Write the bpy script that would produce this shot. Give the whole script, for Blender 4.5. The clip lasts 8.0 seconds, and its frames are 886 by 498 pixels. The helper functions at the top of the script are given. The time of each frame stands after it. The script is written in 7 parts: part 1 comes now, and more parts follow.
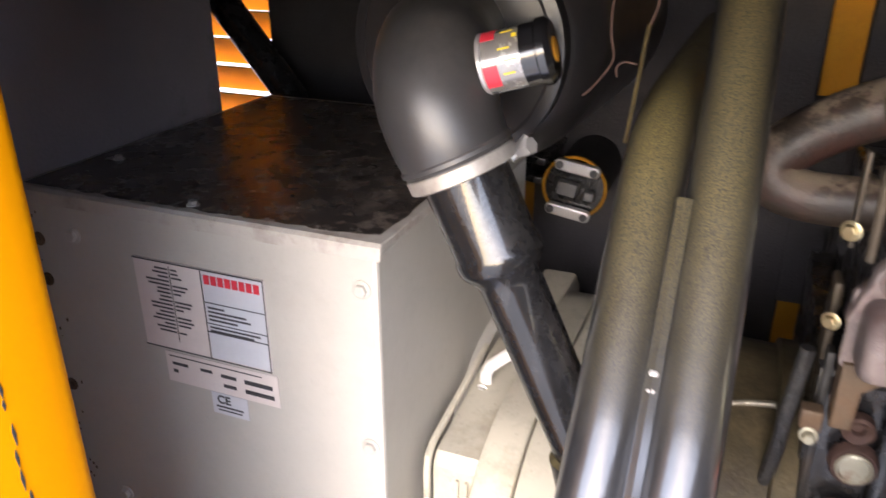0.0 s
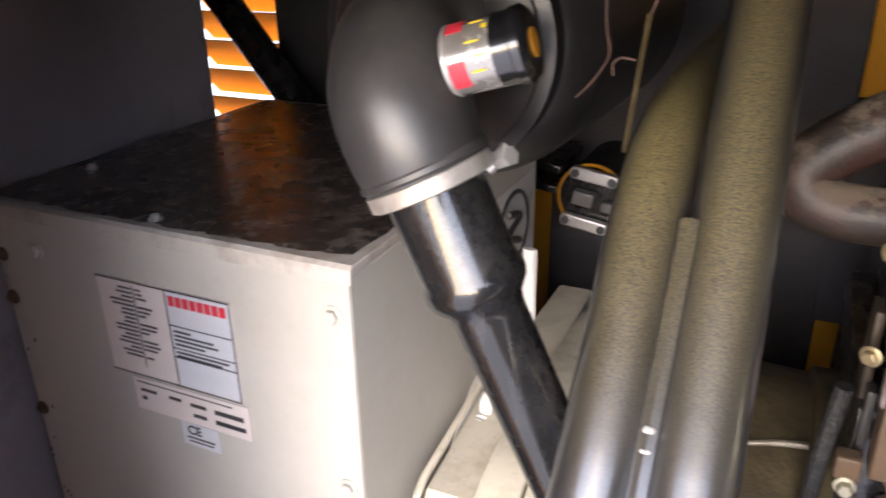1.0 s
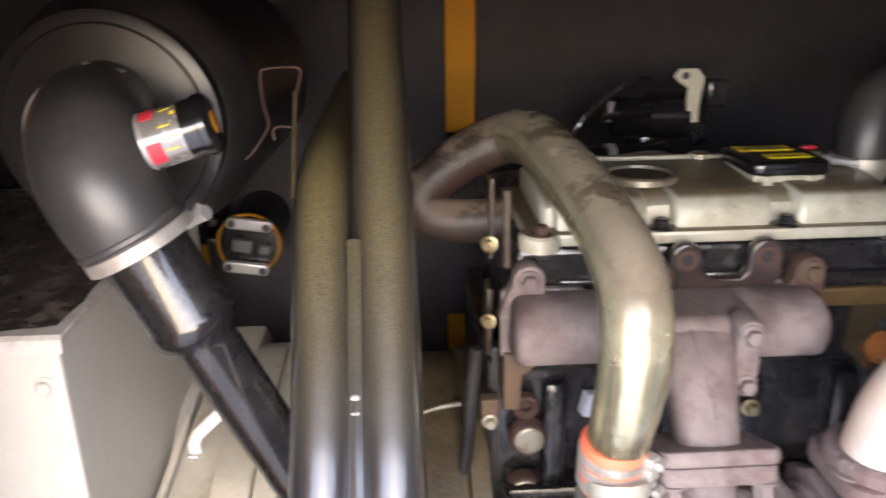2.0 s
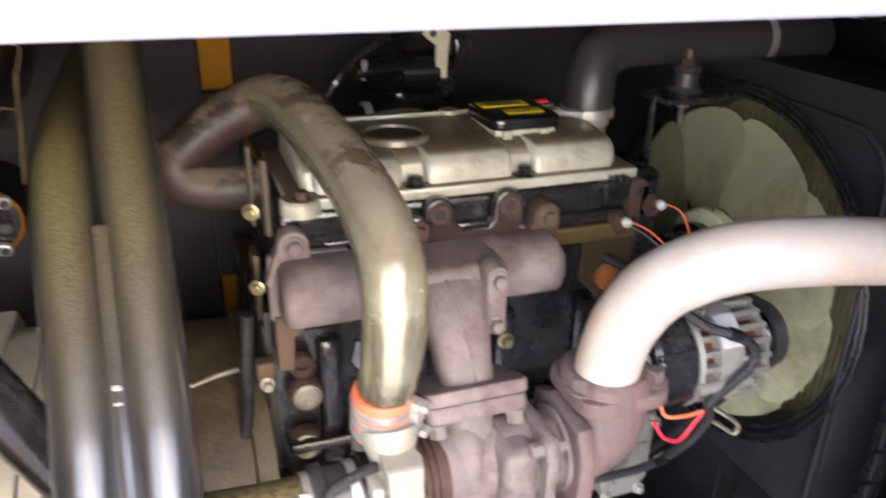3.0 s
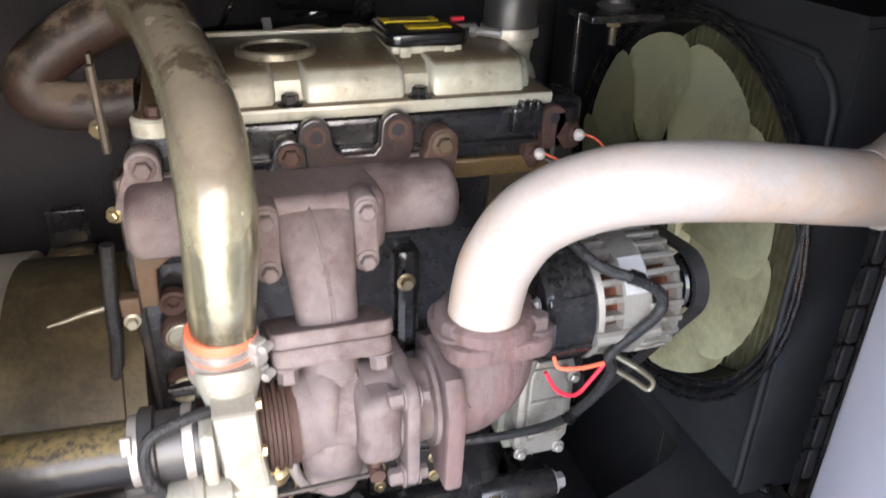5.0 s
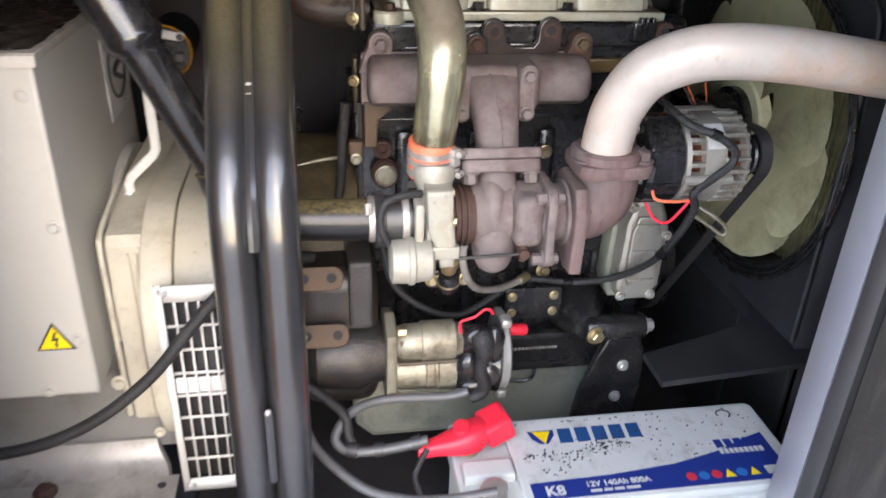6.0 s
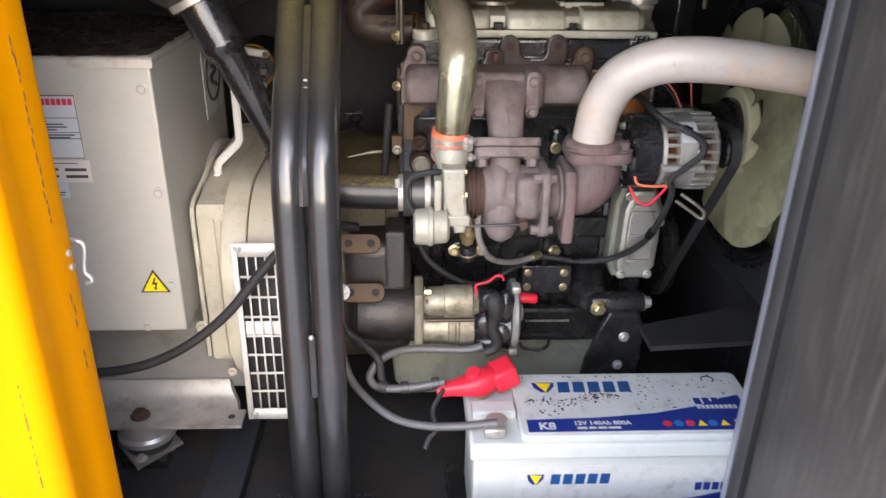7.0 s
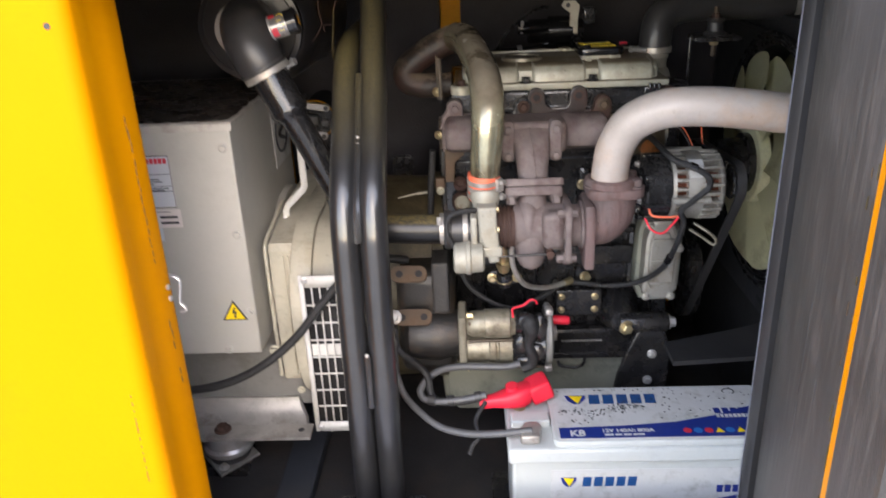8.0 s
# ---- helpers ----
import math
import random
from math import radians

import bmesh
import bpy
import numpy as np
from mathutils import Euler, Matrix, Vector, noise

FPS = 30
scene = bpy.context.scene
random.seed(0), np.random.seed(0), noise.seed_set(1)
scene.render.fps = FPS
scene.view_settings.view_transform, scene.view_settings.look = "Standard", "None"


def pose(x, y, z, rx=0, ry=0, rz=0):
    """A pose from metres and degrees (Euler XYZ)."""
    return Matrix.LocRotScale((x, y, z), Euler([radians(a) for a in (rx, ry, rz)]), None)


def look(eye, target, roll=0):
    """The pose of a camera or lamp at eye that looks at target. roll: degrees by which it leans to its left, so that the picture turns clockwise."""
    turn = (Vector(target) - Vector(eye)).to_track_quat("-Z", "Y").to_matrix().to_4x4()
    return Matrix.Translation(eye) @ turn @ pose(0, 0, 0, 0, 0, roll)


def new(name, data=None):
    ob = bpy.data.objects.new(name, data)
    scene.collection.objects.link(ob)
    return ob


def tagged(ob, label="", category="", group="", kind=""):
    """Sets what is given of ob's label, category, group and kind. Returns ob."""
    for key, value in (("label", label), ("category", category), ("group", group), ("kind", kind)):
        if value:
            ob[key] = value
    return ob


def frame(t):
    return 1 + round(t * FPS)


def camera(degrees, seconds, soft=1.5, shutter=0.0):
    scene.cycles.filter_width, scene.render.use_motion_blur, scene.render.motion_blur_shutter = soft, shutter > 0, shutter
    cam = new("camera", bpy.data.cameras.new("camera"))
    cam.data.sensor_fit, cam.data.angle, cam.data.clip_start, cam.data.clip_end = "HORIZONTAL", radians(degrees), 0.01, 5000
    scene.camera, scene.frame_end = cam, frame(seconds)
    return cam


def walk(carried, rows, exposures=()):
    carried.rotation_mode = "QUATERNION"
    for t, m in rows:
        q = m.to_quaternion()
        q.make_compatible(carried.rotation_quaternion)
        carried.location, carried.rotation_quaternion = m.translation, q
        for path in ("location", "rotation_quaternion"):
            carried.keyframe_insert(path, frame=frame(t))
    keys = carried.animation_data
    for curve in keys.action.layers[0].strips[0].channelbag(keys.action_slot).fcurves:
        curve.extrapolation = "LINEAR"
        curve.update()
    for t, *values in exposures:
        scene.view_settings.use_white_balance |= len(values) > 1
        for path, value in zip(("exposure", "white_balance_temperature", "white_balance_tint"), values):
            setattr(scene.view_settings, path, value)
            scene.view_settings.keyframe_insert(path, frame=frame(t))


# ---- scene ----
cam = camera(60.0, 8.0, 1.5, 0.4)
PATH = [
    (0, (0.009, -0.001, 1.008), (-0.69, 1.694, 0.209), -0.1),
    (0.5, (0.0, 0.072, 1.007), (-0.844, 1.702, 0.214), -0.6),
    (1, (0.021, 0.086, 0.99), (-0.768, 1.747, 0.202), -1.0),
    (1.2, (0.041, 0.074, 0.99), (-0.631, 1.797, 0.229), -1.0),
    (1.5, (0.053, 0.035, 1.004), (-0.363, 1.853, 0.283), -1.0),
    (1.7, (0.022, -0.004, 1.012), (-0.171, 1.866, 0.329), -1.0),
    (2.8, (0.006, -0.072, 1.059), (0.577, 1.691, 0.306), 0.9),
    (3, (0.03, -0.064, 1.056), (0.667, 1.643, 0.231), 1.4),
    (3.5, (0.087, -0.054, 1.052), (0.815, 1.579, 0.155), 2.2),
    (4, (0.137, -0.026, 1.046), (0.86, 1.603, 0.139), 2.1),
    (4.2, (0.156, -0.013, 1.044), (0.86, 1.622, 0.132), 2.1),
    (5.3, (0.195, -0.109, 0.969), (0.682, 1.594, 0.04), 1.6),
    (5.5, (0.164, -0.185, 0.953), (0.603, 1.533, 0.027), 1.6),
    (6, (0.047, -0.404, 0.966), (0.354, 1.349, 0.053), 2.1),
    (6.5, (0.042, -0.537, 0.967), (0.219, 1.248, 0.083), 2.0),
    (7, (0.12, -0.663, 0.984), (0.21, 1.149, 0.143), 1.0),
    (7.5, (0.159, -0.769, 1.004), (0.191, 1.051, 0.175), -0.2),
    (8, (0.164, -0.826, 1.057), (0.085, 1.019, 0.288), -2.5),
]
walk(cam, [(t, look(eye, target, roll)) for t, eye, target, roll in PATH], [(0.0, 3.2, 6800, 18), (1.0, 3.25, 6800, 18), (1.7, 3.2, 6750, 18), (2.8, 3.15, 7000, 18), (3.5, 3.2, 7000, 18), (4.2, 3.2, 7000, 18), (5.5, 3.05, 6650, 14), (6.0, 2.62, 6750, 14), (6.5, 2.50, 6850, 14), (8.0, 2.16, 6850, 15)])

# ---- world and sun ----
sky_world = bpy.data.worlds.new("sky")
sky_world.use_nodes = True
scene.world = sky_world
wn = sky_world.node_tree.nodes
sky = wn.new("ShaderNodeTexSky")
sky.sky_type, sky.sun_disc = "NISHITA", False
sky.sun_elevation, sky.sun_rotation = radians(30), radians(174)
sky.air_density, sky.dust_density, sky.ozone_density = 1.0, 0.8, 1.0
wn["Background"].inputs["Strength"].default_value = 0.15
sky_world.node_tree.links.new(sky.outputs["Color"], wn["Background"].inputs["Color"])
sun_data = bpy.data.lights.new("sun", "SUN")
sun_data.energy, sun_data.angle, sun_data.color = 1.5, radians(160), (0.92, 0.95, 1.0)
sun = new("sun", sun_data)
sun.matrix_world = look((-0.9, -2.0, 3.0), (0.06, 0.45, 0.38))


# ---- materials ----
def mat(name, col, rough=0.5, metal=0.0, var=0.15, scale=9.0, dirt=None, amount=0.45, dirt_scale=5.0, bump=0.06, grain=160.0, coat=0.0, dust=None, dust_amount=0.0, dust_scale=14.0, rough_var=0.12, depth=0.0015, grime=0.0, streak=0.0, streak_col=None, film=None, dust_from=0.15, dust_hard=0.0, dust_soft=0.03, spec=0.5, streak_bump=0.4, dust_above=None):
    """A painted, cast or moulded surface: base colour with a broad mottling, patches of dirt, a fine grain and dust lying on its upper faces."""
    m = bpy.data.materials.new(name)
    m.use_nodes = True
    t = m.node_tree
    b = t.nodes["Principled BSDF"]
    N, K = t.nodes.new, t.links.new
    co = N("ShaderNodeTexCoord")

    def noise_at(s, detail=4.0, r=0.55):
        n = N("ShaderNodeTexNoise")
        n.inputs["Scale"].default_value, n.inputs["Detail"].default_value, n.inputs["Roughness"].default_value = s, detail, r
        K(co.outputs["Object"], n.inputs["Vector"])
        return n.outputs["Fac"]

    def ramp(fac, a, c):
        r = N("ShaderNodeMapRange")
        r.inputs["From Min"].default_value, r.inputs["From Max"].default_value = a, c
        K(fac, r.inputs["Value"])
        return r.outputs["Result"]

    def mix(fac, a, c, kind="MIX"):
        x = N("ShaderNodeMix")
        x.data_type, x.blend_type = "RGBA", kind
        if isinstance(fac, float):
            x.inputs[0].default_value = fac
        else:
            K(fac, x.inputs[0])
        for sock, v in ((x.inputs[6], a), (x.inputs[7], c)):
            if isinstance(v, tuple):
                sock.default_value = (*v, 1)
            else:
                K(v, sock)
        return x.outputs[2]

    broad = noise_at(scale)
    fine = noise_at(grain, 3.0, 0.6)
    lo, hi = tuple(c * (1 - var) for c in col), tuple(min(1.0, c * (1 + var)) for c in col)
    colour = mix(ramp(broad, 0.3, 0.7), lo, hi)
    colour = mix(ramp(fine, 0.35, 0.75), colour, mix(0.5, colour, lo))
    if dirt:
        patch = ramp(noise_at(dirt_scale, 8.0, 0.68), 0.62 - 0.3 * amount, 0.78 - 0.2 * amount)
        colour = mix(patch, colour, dirt)
    runs = None
    if streak:
        mp = N("ShaderNodeMapping")
        mp.inputs["Scale"].default_value = (1.0, 1.0, 0.14)
        K(co.outputs["Object"], mp.inputs["Vector"])
        sn = N("ShaderNodeTexNoise")
        sn.inputs["Scale"].default_value, sn.inputs["Detail"].default_value, sn.inputs["Distortion"].default_value = 75.0, 6.0, 0.6
        K(mp.outputs["Vector"], sn.inputs["Vector"])
        runs = sn.outputs["Fac"]
        m2 = N("ShaderNodeMath")
        m2.operation = "MULTIPLY"
        K(ramp(runs, 0.48, 0.68), m2.inputs[0])
        m2.inputs[1].default_value = streak
        colour = mix(m2.outputs[0], colour, streak_col or lo)
    if dust:
        up = N("ShaderNodeSeparateXYZ")
        K(co.outputs["Normal"], up.inputs[0])
        a = N("ShaderNodeMath")
        a.operation = "MULTIPLY"
        K(ramp(up.outputs["Z"], dust_from, 1.0 if dust_from < 0.3 else dust_from + 0.16), a.inputs[0])
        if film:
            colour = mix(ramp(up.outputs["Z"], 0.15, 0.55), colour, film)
        K(ramp(noise_at(dust_scale, 8.0, 0.7), *((0.62 - dust_amount * 0.5, 0.8 - dust_amount * 0.3) if not dust_hard else (dust_hard - dust_soft, dust_hard + dust_soft))), a.inputs[1])
        lie = a.outputs[0]
        if dust_above:
            place, cut, both = N("ShaderNodeNewGeometry"), N("ShaderNodeSeparateXYZ"), N("ShaderNodeMath")
            K(place.outputs["Position"], cut.inputs[0])
            both.operation = "MULTIPLY"
            K(ramp(cut.outputs["Z"], *dust_above), both.inputs[0])
            K(lie, both.inputs[1])
            lie = both.outputs[0]
        colour = mix(lie, colour, dust)
    if grime:
        speck = ramp(noise_at(95.0, 5.0, 0.65), 0.60, 0.72)
        smear = ramp(noise_at(17.0, 9.0, 0.72), 0.50, 0.74)
        g = N("ShaderNodeMath")
        g.operation, g.use_clamp = "MULTIPLY_ADD", True
        K(smear, g.inputs[0])
        g.inputs[1].default_value = grime
        sp = N("ShaderNodeMath")
        sp.operation = "MULTIPLY"
        K(speck, sp.inputs[0])
        sp.inputs[1].default_value = grime * 0.8
        K(sp.outputs[0], g.inputs[2])
        colour = mix(g.outputs[0], colour, (0.045, 0.034, 0.024))
    K(colour, b.inputs["Base Color"])
    b.inputs["Metallic"].default_value = metal
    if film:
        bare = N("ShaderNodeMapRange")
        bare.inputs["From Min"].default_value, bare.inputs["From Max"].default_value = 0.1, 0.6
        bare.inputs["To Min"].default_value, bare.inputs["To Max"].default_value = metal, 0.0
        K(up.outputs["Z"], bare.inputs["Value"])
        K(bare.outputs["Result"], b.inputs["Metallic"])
    rr = N("ShaderNodeMapRange")
    rr.inputs["To Min"].default_value, rr.inputs["To Max"].default_value = max(0.03, rough - rough_var), min(1.0, rough + rough_var)
    K(noise_at(scale * 2.3, 6.0, 0.6), rr.inputs["Value"])
    rough_out = rr.outputs["Result"]
    b.inputs["Coat Weight"].default_value = coat
    if dust and coat:
        bare_coat, dull = N("ShaderNodeMapRange"), N("ShaderNodeMix")
        bare_coat.inputs["To Min"].default_value, bare_coat.inputs["To Max"].default_value = coat, 0.0
        K(lie, bare_coat.inputs["Value"])
        K(bare_coat.outputs["Result"], b.inputs["Coat Weight"])
        K(lie, dull.inputs[0])
        K(rough_out, dull.inputs[2])
        dull.inputs[3].default_value = 0.85
        rough_out = dull.outputs[0]
    K(rough_out, b.inputs["Roughness"])
    b.inputs["Specular IOR Level"].default_value = spec
    b.inputs["Coat Roughness"].default_value = 0.12
    if bump:
        h = N("ShaderNodeBump")
        h.inputs["Strength"].default_value, h.inputs["Distance"].default_value = min(1.0, bump * 4), depth
        if runs:
            ad = N("ShaderNodeMath")
            ad.operation = "ADD"
            K(fine, ad.inputs[0])
            sc = N("ShaderNodeMath")
            sc.operation = "MULTIPLY"
            K(ramp(runs, 0.35, 0.7), sc.inputs[0])
            sc.inputs[1].default_value = streak_bump
            K(sc.outputs[0], ad.inputs[1])
            K(ad.outputs[0], h.inputs["Height"])
        else:
            K(fine, h.inputs["Height"])
        K(h.outputs["Normal"], b.inputs["Normal"])
    return m


YELLOW = mat("yellow_paint", (0.62, 0.228, 0.0005), 0.5, var=0.03, scale=3, bump=0.01, dirt=(0.56, 0.21, 0.002), amount=0.08, spec=0.06)
FOAM = mat("black_foam", (0.036, 0.033, 0.037), 0.8, var=0.3, scale=6, bump=0.25, grain=220)
# Yellow repeated darker and matt, with the shade inside the housing mixed in
SHADE_YELLOW = mat("shade_dulled_yellow", (0.48, 0.21, 0.006), 0.8, var=0.06, scale=5, bump=0.04, dirt=(0.34, 0.14, 0.005), amount=0.25)
# Housing yellow made lighter, for daylight glowing between the slats
BACKLIT_YELLOW = mat("backlit_louvre_paint", (0.95, 0.43, 0.002), 0.85, var=0.04, scale=5, bump=0.02)
# Much paler than black_foam: the light falling on the bulkhead is in this colour
LIT_FOAM = mat("lit_foam", (0.24, 0.215, 0.24), 0.75, var=0.12, scale=5, bump=0.1, grain=200, dirt=(0.10, 0.09, 0.10), amount=0.3)
LINING = mat("dark_lining", (0.050, 0.047, 0.043), 0.55, grime=0.5, streak=0.5, streak_col=(0.12, 0.112, 0.10), var=0.3, scale=4, bump=0.12, grain=300, dirt=(0.10, 0.09, 0.085), amount=0.3, dirt_scale=9)
FRAME_GREY = mat("pale_frame_paint", (0.43, 0.445, 0.52), 0.38, var=0.05, scale=5, bump=0.02, dirt=(0.42, 0.40, 0.42), amount=0.15)
BOX_GREY = mat("box_paint", (0.40, 0.385, 0.348), 0.45, var=0.04, scale=3, bump=0.03, dirt=(0.36, 0.335, 0.30), amount=0.15, grain=90, grime=0.07)
LID_GREY = mat("lid_paint", (0.40, 0.375, 0.34), 0.4, var=0.06, scale=5, bump=0.03, dirt=(0.22, 0.18, 0.15), amount=0.35, dirt_scale=12, grime=0.2)
LID_GRIME = mat("dark_lid_grime", (0.045, 0.037, 0.033), 0.26, var=0.4, scale=10, bump=0.10, grain=260, depth=0.001, dirt=(0.17, 0.14, 0.118), amount=0.45, dirt_scale=34, rough_var=0.18)
CREAM = mat("cream_paint", (0.46, 0.43, 0.345), 0.42, var=0.05, scale=4, bump=0.03, dirt=(0.30, 0.24, 0.16), amount=0.3, grime=0.34)
BODY_GREY = mat("oily_grey_paint", (0.20, 0.195, 0.185), 0.42, var=0.1, scale=6, bump=0.03, dirt=(0.11, 0.10, 0.085), amount=0.35, dirt_scale=7, grime=0.3)
PLUG = mat("pale_plug", (0.37, 0.345, 0.255), 0.42, metal=0.4, var=0.2, scale=40, bump=0.08, dirt=(0.2, 0.12, 0.08), amount=0.35, dirt_scale=40)
WHITE_GRILLE = mat("grille_paint", (0.60, 0.59, 0.57), 0.4, var=0.03, scale=6, bump=0.02, dirt=(0.45, 0.38, 0.30), amount=0.15, dirt_scale=14, grime=0.2)
STEEL = mat("galvanised_steel", (0.50, 0.48, 0.45), 0.42, metal=0.6, var=0.12, scale=12, bump=0.06, dirt=(0.22, 0.17, 0.13), amount=0.35, grime=0.3)
BRIGHT = mat("bright_steel", (0.47, 0.46, 0.455), 0.32, metal=0.6, var=0.08, scale=20, bump=0.03, dirt=(0.3, 0.25, 0.2), amount=0.2)
ZINC = mat("yellow_zinc", (0.50, 0.415, 0.25), 0.36, metal=0.85, var=0.15, scale=25, bump=0.03, dirt=(0.3, 0.2, 0.1), amount=0.25)
RUST = mat("rusty_steel", (0.075, 0.038, 0.027), 0.75, metal=0.1, var=0.4, scale=18, bump=0.2, dirt=(0.04, 0.02, 0.016), amount=0.5)
RUST_TAN = mat("tan_rusted_steel", (0.090, 0.058, 0.034), 0.65, metal=0.1, var=0.25, scale=22, bump=0.15, dirt=(0.09, 0.046, 0.022), amount=0.4, dirt_scale=20)
TUBE_BLACK = mat("dusty_black_tube", (0.016, 0.016, 0.017), 0.38, var=0.3, scale=18, bump=0.08, grain=110, depth=0.0010, streak_bump=0.45, streak=0.35, streak_col=(0.008, 0.008, 0.009), coat=1.0, dust=(0.215, 0.168, 0.057), dust_amount=0.66, dust_scale=900.0, dust_from=0.26, dust_hard=0.49, dust_soft=0.08, dust_above=(0.70, 0.84), rough_var=0.10, spec=0.5)
TUBE_BLACK.node_tree.nodes["Principled BSDF"].inputs["Coat Roughness"].default_value = 0.15
CANISTER = mat("dark_canister_plastic", (0.014, 0.013, 0.014), 0.34, var=0.3, scale=9, bump=0.04, grain=180, dirt=(0.03, 0.027, 0.026), amount=0.3)
BLACK_PAINT = mat("black_engine_paint", (0.014, 0.0135, 0.0145), 0.27, var=0.4, scale=16, bump=0.12, grain=90, coat=0.3, dirt=(0.035, 0.030, 0.025), amount=0.3, dirt_scale=14, rough_var=0.2)
BLACK_CAST = mat("black_casting", (0.019, 0.018, 0.0175), 0.45, var=0.35, scale=20, bump=0.22, grain=260, depth=0.0015, coat=0.15, dirt=(0.055, 0.036, 0.022), amount=0.4, dirt_scale=14, rough_var=0.2)
GLOSS_BLACK = mat("gloss_black_plastic", (0.007, 0.007, 0.008), 0.2, var=0.3, scale=20, bump=0.03, coat=0.5, rough_var=0.1)
RUBBER = mat("black_rubber", (0.030, 0.029, 0.030), 0.40, var=0.15, scale=10, bump=0.03, dust=(0.075, 0.07, 0.068), dust_amount=0.4, rough_var=0.08, spec=0.6)
# The paler streak colour paints in wet highlights along the intake pipe
PIPE_BLACK = mat("oily_black_plastic", (0.010, 0.010, 0.011), 0.26, streak=0.5, streak_col=(0.030, 0.029, 0.029), var=0.3, scale=30, bump=0.07, grain=260, depth=0.0008, streak_bump=0.2, dust=(0.040, 0.038, 0.035), dust_amount=0.3, dust_scale=160.0, coat=0.6, rough_var=0.10, spec=0.25)
PIPE_BLACK.node_tree.nodes["Principled BSDF"].inputs["Coat Roughness"].default_value = 0.06
CABLE = mat("black_cable", (0.017, 0.017, 0.018), 0.5, var=0.3, scale=30, bump=0.25, grain=260, depth=0.003)
CABLE_GREY = mat("grey_cable", (0.085, 0.085, 0.088), 0.42, var=0.15, scale=20, bump=0.03)
MANIFOLD = mat("heat_tinted_casting", (0.19, 0.151, 0.143), 0.62, metal=0.1, var=0.3, scale=22, bump=0.25, grain=700, depth=0.0009, dirt=(0.115, 0.072, 0.07), amount=0.45, dirt_scale=18, grime=0.5)
RED_CAST = mat("reddened_casting", (0.132, 0.098, 0.094), 0.72, streak=0.45, streak_col=(0.08, 0.035, 0.03), metal=0.1, var=0.2, scale=25, bump=0.3, grain=180, dirt=(0.19, 0.11, 0.10), amount=0.4)
WHITE_PIPE = mat("heat_bleached_pipe", (0.49, 0.435, 0.395), 0.45, metal=0.1, var=0.07, scale=7, bump=0.08, grain=120, dirt=(0.52, 0.36, 0.25), amount=0.45, dirt_scale=6, grime=0.22)
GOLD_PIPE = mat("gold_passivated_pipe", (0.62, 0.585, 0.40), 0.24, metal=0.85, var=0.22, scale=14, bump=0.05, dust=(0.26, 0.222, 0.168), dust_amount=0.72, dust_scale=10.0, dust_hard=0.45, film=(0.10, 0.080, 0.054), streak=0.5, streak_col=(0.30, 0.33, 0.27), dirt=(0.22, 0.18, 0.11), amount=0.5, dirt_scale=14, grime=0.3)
ALLOY = mat("cast_aluminium", (0.35, 0.335, 0.285), 0.58, metal=0.35, var=0.1, scale=16, bump=0.12, grain=240, dirt=(0.33, 0.28, 0.2), amount=0.25, grime=0.35)
COVER_ALLOY = mat("rocker_cover_paint", (0.44, 0.43, 0.35), 0.38, metal=0.15, var=0.07, scale=10, bump=0.06, dust=(0.155, 0.118, 0.072), dust_amount=0.95, dust_scale=70.0, dust_from=0.78, dust_hard=0.37, dirt=(0.36, 0.32, 0.23), amount=0.4, grime=0.45)
BROWN_CAST = mat("oily_brown_housing", (0.090, 0.072, 0.038), 0.5, grime=0.5, metal=0.15, var=0.6, scale=14, bump=0.15, dirt=(0.035, 0.025, 0.014), amount=0.5, dirt_scale=16)
OLIVE_PAN = mat("grey_oil_pan", (0.225, 0.23, 0.19), 0.5, var=0.12, scale=8, bump=0.08, dirt=(0.07, 0.07, 0.06), amount=0.35)
BATTERY_WHITE = mat("battery_plastic", (0.50, 0.52, 0.505), 0.4, var=0.03, scale=4, bump=0.02, dirt=(0.44, 0.45, 0.45), amount=0.15, grime=0.10)
LABEL_WHITE = mat("dirty_label", (0.54, 0.54, 0.53), 0.35, var=0.05, scale=12, bump=0.01, dirt=(0.36, 0.355, 0.33), amount=0.36, dirt_scale=26, grime=0.12)
PLATE_GREY = mat("plate_print", (0.50, 0.52, 0.56), 0.35, var=0.05, scale=12, bump=0.0)
PLATE_PALE = mat("plate_blank", (0.60, 0.545, 0.52), 0.35, var=0.05, scale=12, bump=0.0)
INK = mat("black_ink", (0.03, 0.03, 0.035), 0.5, var=0.1, bump=0.0)
INK_BLUE = mat("blue_print", (0.012, 0.03, 0.20), 0.35, var=0.06, bump=0.0)
INK_NAVY = mat("navy_print", (0.010, 0.062, 0.20), 0.35, var=0.06, bump=0.0)
INK_SKY = mat("light_blue_print", (0.02, 0.14, 0.42), 0.35, var=0.06, bump=0.0)
INK_RED = mat("red_print", (0.55, 0.03, 0.05), 0.4, var=0.1, bump=0.0)
INK_YELLOW = mat("yellow_print", (0.85, 0.60, 0.01), 0.4, var=0.05, bump=0.0)
RED_RUBBER = mat("red_rubber", (0.72, 0.02, 0.045), 0.45, var=0.08, scale=20, bump=0.03)
RED_HOSE = mat("orange_silicone", (0.78, 0.16, 0.08), 0.45, var=0.1, scale=30, bump=0.04)
FAN_CREAM = mat("fan_plastic", (0.62, 0.60, 0.385), 0.45, var=0.1, scale=8, bump=0.03, dirt=(0.3, 0.27, 0.15), amount=0.35)
CORE = mat("radiator_fins", (0.36, 0.335, 0.20), 0.5, metal=0.2, var=0.3, scale=30, bump=0.2)
